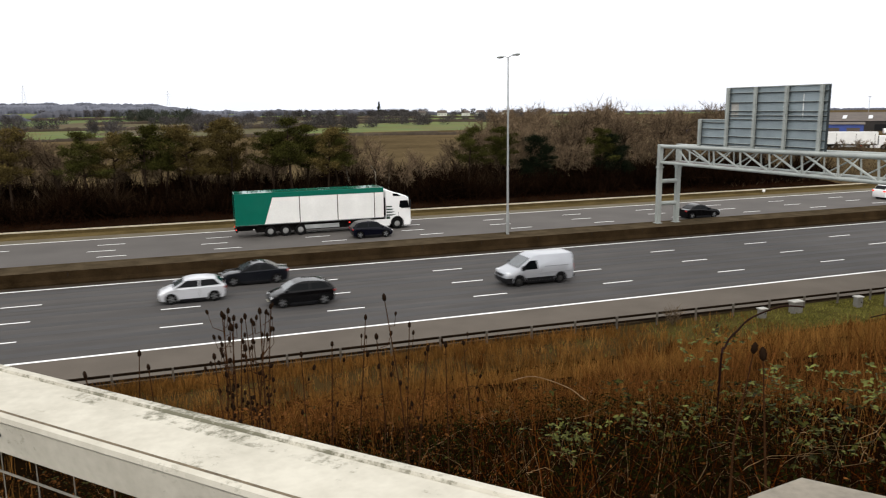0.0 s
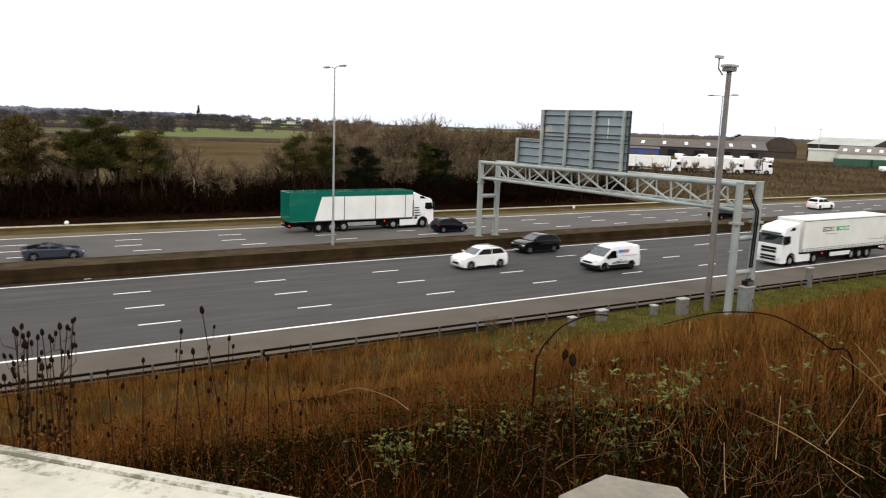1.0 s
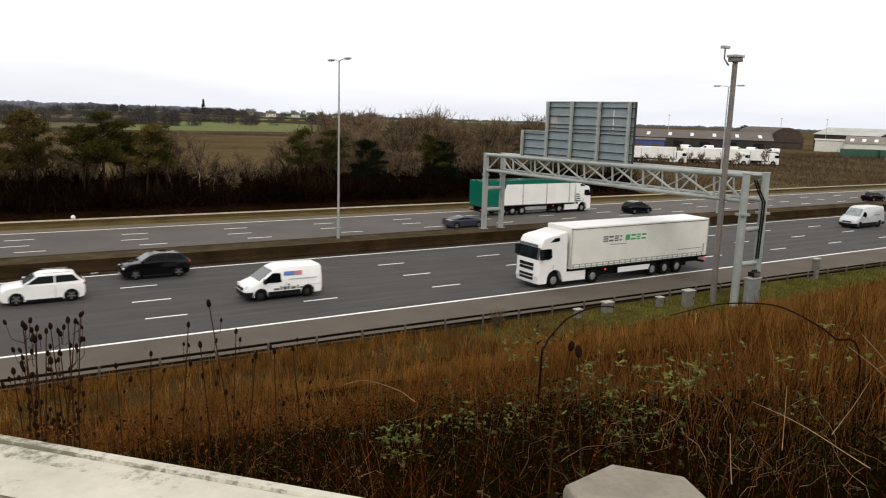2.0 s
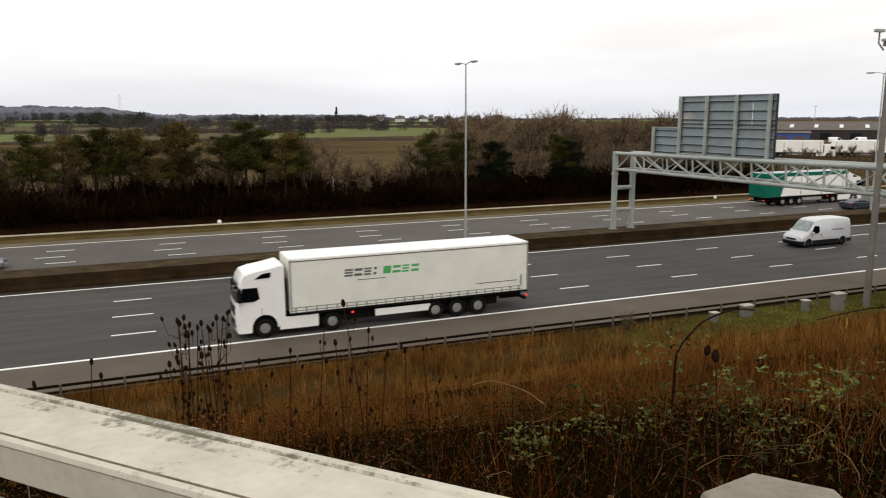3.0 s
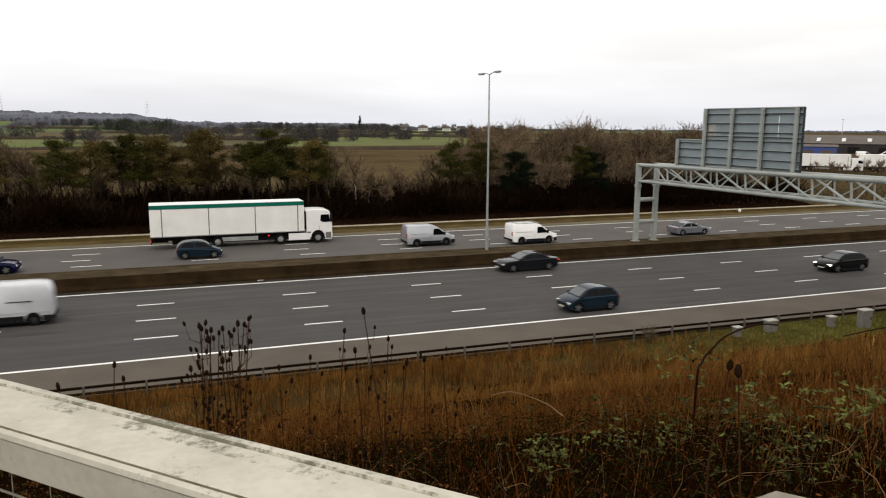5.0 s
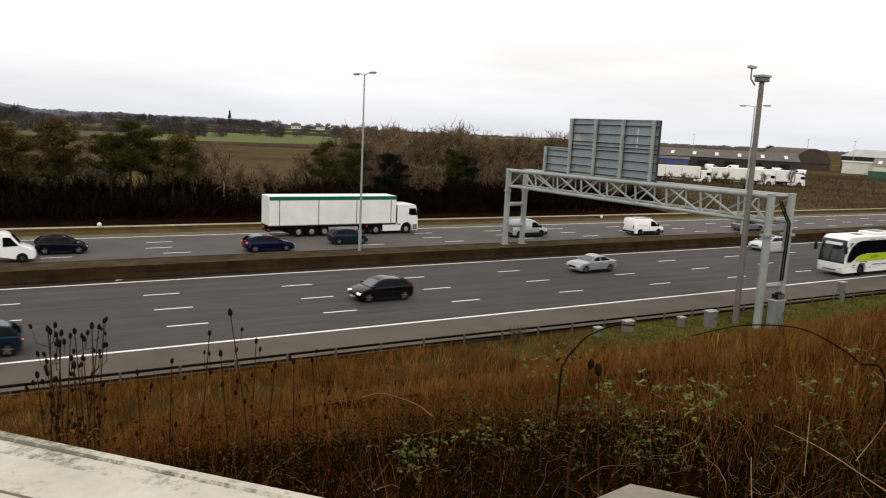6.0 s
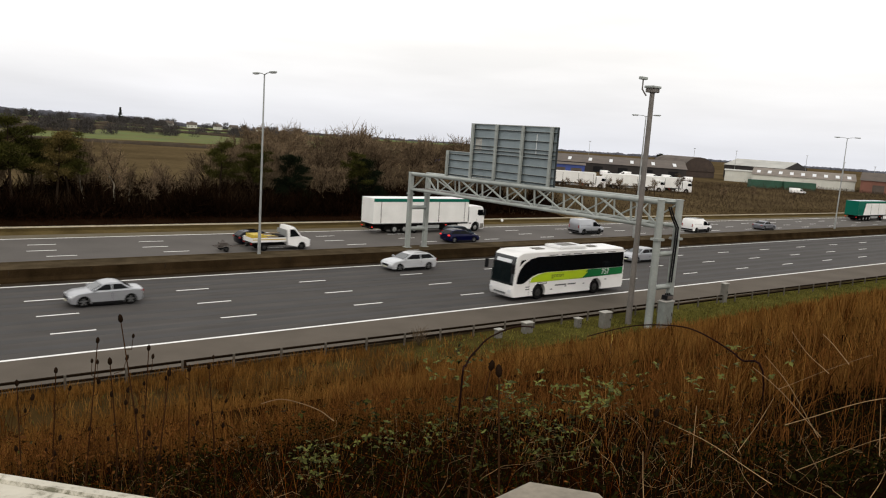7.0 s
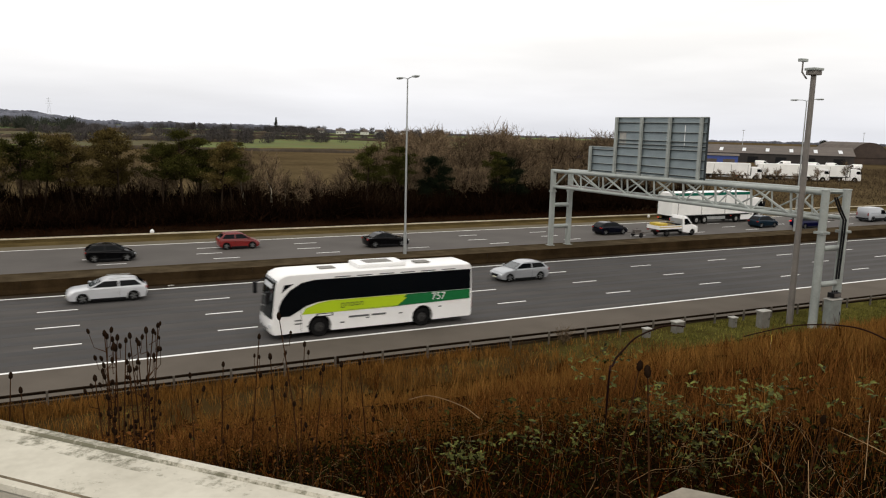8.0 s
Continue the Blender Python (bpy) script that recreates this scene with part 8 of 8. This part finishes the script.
def shed(label, az0, az1, d, depth, wall, eave, ridge, roof_m, wall_m, lights=0, curved=False, name="warehouse", turn=0, doors=True):
    """A long shed across the view between two bearings, with a pitched or barrel roof."""
    a, b = Vector(bearing(az0, d)), Vector(bearing(az1, d))
    u = (b - a).normalized()
    ln = (b - a).length
    u = Matrix.Rotation(radians(turn), 3, "Z") @ u
    n = Vector((-u.y, u.x, 0))
    if n.dot(a - Vector((-7.4, -41.7, 0))) < 0:
        n = -n
    m = Matrix(((u.x, n.x, 0, a.x), (u.y, n.y, 0, a.y), (0, 0, 1, 0), (0, 0, 0, 1)))
    root = thing(name, label, "building", m)
    part("wall", boxes((0, ln, 0, depth, -1, eave)), wall_m, root)
    if curved:
        prof = [(depth * (0.5 - 0.5 * math.cos(math.pi * k / 10)), eave + (ridge - eave) * math.sin(math.pi * k / 10)) for k in range(11)]
    else:
        prof = [(-0.4, eave), (depth / 2, ridge), (depth + 0.4, eave)]
    bm = bmesh.new()
    rg = [[bm.verts.new((x, y, z)) for y, z in prof] for x in (-0.4, ln + 0.4)]
    for k in range(len(prof) - 1):
        bm.faces.new((rg[0][k], rg[0][k + 1], rg[1][k + 1], rg[1][k]))
    rf = part("roof", bm, roof_m, root)
    for x, d in ((-0.3, 0.2), (ln + 0.1, 0.2)):
        part("gable", slab([(x, y, z - 0.05) for y, z in prof], (d, 0, 0)), wall_m, root)
    for k in range(lights):
        x = ln * (k + 0.5) / lights
        y0, z0, y1, z1 = depth * 0.12, eave + (ridge - eave) * 0.26, depth * 0.3, eave + (ridge - eave) * 0.62
        part("roof_light", slab([(x - 0.7, y0, z0), (x + 0.7, y0, z0), (x + 0.7, y1, z1), (x - 0.7, y1, z1)], (0, -0.05, 0.1)), M_SKYLIGHT, rf)
    for k in range(max(2, int(ln / 9)) if doors else 0):
        x = ln * (k + 0.5) / max(2, int(ln / 9))
        part("door", boxes((x - 2.0, x + 2.0, -0.06, -0.01, 0, min(4.2, eave * 0.7))), M_ROOF if wall_m is not M_SHEDWALL else M_BLACK, root)
    return root


shed("long dark warehouse with a brown corrugated roof and roof lights", 44.5, 55.2, 335, 34, 1, 4.1, 7.2, M_ROOF, M_SHEDWALL, 7)
shed("dark barn with a curved barrel roof", 52.7, 57.15, 386, 16, 1, 3.2, 9.5, M_ROOF, M_BARNEND, 0, True, "barn", -60)
shed("blue-clad lean-to building at the yard", 45.6, 48.0, 292, 10, 1, 3.9, 4.6, M_ROOF, M_BLUECLAD)
shed("large pale-roofed shed behind the yard", 57.7, 61.9, 395, 26, 1, 6.8, 10.0, M_PALEROOF, M_SHEDWALL, 0, False, "warehouse", -25)
shed("white flat-fronted store beside the pale shed", 57.8, 60.2, 348, 12, 1, 5.0, 5.5, M_PALEROOF, M_CREAM, doors=False)
shed("long white-walled shed with a brown-grey roof and roof lights", 59.6, 66.0, 340, 24, 1, 4.3, 7.0, M_BROWNROOF, M_CREAM, 9, doors=False)
shed("red-brown brick building at the yard's edge", 66.3, 70.5, 335, 18, 1, 5.2, 8.3, M_ROOF, M_BRICKRED)
shed("low blue-grey building behind the bare trees", 36.0, 38.1, 262, 12, 1, 3.4, 4.2, M_ROOF, M_BLUECLAD)


def container(az, d, turn, label, m, ln=12.2):
    x, y, z = bearing(az, d)
    root = thing("shipping_container", label, "container", pose(x, y, ground_z(x, y), 0, 0, turn))
    part("body", soft_box(-ln / 2, ln / 2, -1.22, 1.22, 0, 2.9, 0.03, 1), m, root)
    for k in range(int(ln / 0.6)):
        for sd in (-1, 1):
            part("rib", boxes((-ln / 2 + 0.3 + 0.6 * k, -ln / 2 + 0.5 + 0.6 * k, sd * 1.23 - 0.02, sd * 1.23 + 0.02, 0.15, 2.75)), m, root)


container(60.5, 300, -32, "dark green steel container in the yard", M_GREENBOX)
container(62.6, 305, -32, "dark green steel container in the yard", M_GREENBOX)


def parked_lorry(az, d, turn, label):
    x, y, z = bearing(az, d)
    made = lorry("parked_lorry", label, "plain")[0]
    made.matrix_basis = pose(x, y, ground_z(x, y), 0, 0, turn)


parked_lorry(51.55, 209, -42, "white articulated lorry parked in the yard")
parked_lorry(53.5, 214, -42, "white articulated lorry parked in the yard")
parked_lorry(47.3, 204, -42, "white articulated lorry parked in the yard")
parked_lorry(44.0, 208, -42, "white articulated lorry parked in the yard")
pv = van("parked_van", "white van parked on the rough slope", 5.0, 1.95, 2.0, P_WHITE)[0]
pv.matrix_basis = pose(*bearing(62.6, 268, ground_z(237, 85)), 0, 0, -30)
for az, d, turn in ((49.6, 300, -38), (50.9, 304, 140), (52.9, 300, -45), (54.0, 302, -40), (55.2, 296, 135)):
    x, y, z = bearing(az, d)
    tagged(copy_thing(pv, pose(x, y, ground_z(x, y), 0, 0, turn)), "white van parked in front of the warehouse", "van", "parked vans")
x, y, z = bearing(53.3, 425)
plant(FIRS[1], x, y, 1.32, 20, False)
rs = random.Random(8)
for k in range(16):      # thin bare saplings before the parked lorries
    x, y, z = bearing(43.5 + 0.62 * k + rs.uniform(-0.3, 0.3), 194 + rs.uniform(-4, 3))
    plant(BARES[k % 4], x, y, rs.uniform(0.26, 0.42), rs.uniform(0, 360), False)


def yard_light(az, d, h):
    x, y, z = bearing(az, d)
    root = thing("yard_light", "thin grey floodlight pole in the yard", "lamp post", pose(x, y, ground_z(x, y)), "yard lights")
    part("pole", tube(bmesh.new(), (0, 0, 0), (0, 0, h), 0.12, 0.08, 6), M_STEEL, root)
    part("lantern", boxes((-0.7, 0.7, -0.15, 0.15, h, h + 0.25)), M_STEEL, root)


for az, d, h in ((48.2, 380, 13), (55.6, 400, 13), (58.4, 390, 13), (62.9, 400, 13), (65.2, 395, 11), (67.0, 380, 10)):
    yard_light(az, d, h)

# farmhouses on the skyline
def house(x, y, w, d, h, turn, label):
    root = thing("farmhouse", label, "house", pose(x, y, ground_z(x, y), 0, 0, turn))
    part("wall", boxes((-w / 2, w / 2, -d / 2, d / 2, -1, h)), M_CREAM, root)
    bm = bmesh.new()
    rg = [[bm.verts.new((xx, yy, z)) for yy, z in ((-d / 2 - 0.4, h), (0, h + d * 0.45), (d / 2 + 0.4, h))] for xx in (-w / 2 - 0.3, w / 2 + 0.3)]
    bm.faces.new((rg[0][0], rg[0][1], rg[1][1], rg[1][0]))
    bm.faces.new((rg[0][1], rg[0][2], rg[1][2], rg[1][1]))
    bm.faces.new(rg[0][::-1])
    bm.faces.new(rg[1])
    bmesh.ops.recalc_face_normals(bm, faces=bm.faces[:])
    part("roof", bm, M_ROOF, root)
    for k in range(3):
        part("window", boxes((-w / 2 + w * (k + 0.3) / 3, -w / 2 + w * (k + 0.6) / 3, -d / 2 - 0.05, -d / 2 - 0.01, h * 0.4, h * 0.75)), M_GLASS, root)


for x, y, w, t in ((260, 800, 14, 10), (290, 815, 18, -15), (318, 810, 12, 20), (345, 830, 16, 0), (375, 822, 13, 30), (-30, 760, 14, 5), (-190, 700, 18, 0), (-262, 640, 16, 10)):
    house(x, y, w * 0.6, 7, 3.2, t, "distant white-walled farmhouse with a dark roof")


def pylon(x, y, h):
    root = thing("pylon", "thin grey lattice pylon on the horizon", "pylon", pose(x, y, ground_z(x, y)))
    bm = bmesh.new()
    for sx in (-1, 1):
        for sy in (-1, 1):
            tube(bm, (sx * h * 0.10, sy * h * 0.10, 0), (sx * 0.4, sy * 0.4, h), 0.14, 0.10, 4)
    for k in range(7):
        z0, z1 = h * k / 7, h * (k + 1) / 7
        r0, r1 = h * 0.10 * (1 - k / 7) + 0.4, h * 0.10 * (1 - (k + 1) / 7) + 0.4
        tube(bm, (-r0, -r0, z0), (r1, -r1, z1), 0.08, seg=4)
        tube(bm, (r0, -r0, z0), (-r1, -r1, z1), 0.08, seg=4)
    part("tower", bm, M_STEEL, root)
    for z, w in ((0.7, 7), (0.82, 6), (0.94, 4.5)):
        part("cross_arm", boxes((-w, w, -0.15, 0.15, h * z, h * z + 0.25)), M_STEEL, root)


pylon(-260, 1500, 42)
pylon(-20, 1750, 42)


# ---- what moves ----
def motions():
    steps = [0.1 * k for k in range(81)]
    for ob, wheels, x0, v, y in TRAFFIC:
        turn = 0 if v > 0 else 180
        walk(ob, [(t, pose(x0 + v * t, y, 0.0, 0, 0, turn)) for t in (0.0, 0.1, 0.5, 1.0, 2.0, 3.0, 4.0, 5.0, 6.0, 7.0, 7.5, 7.9, 8.0)])
        for hub, x, yw, r in wheels:
            walk(hub, [(t, pose(x, yw, r, 0, 800 * t % 360, 0)) for t in steps])


motions()
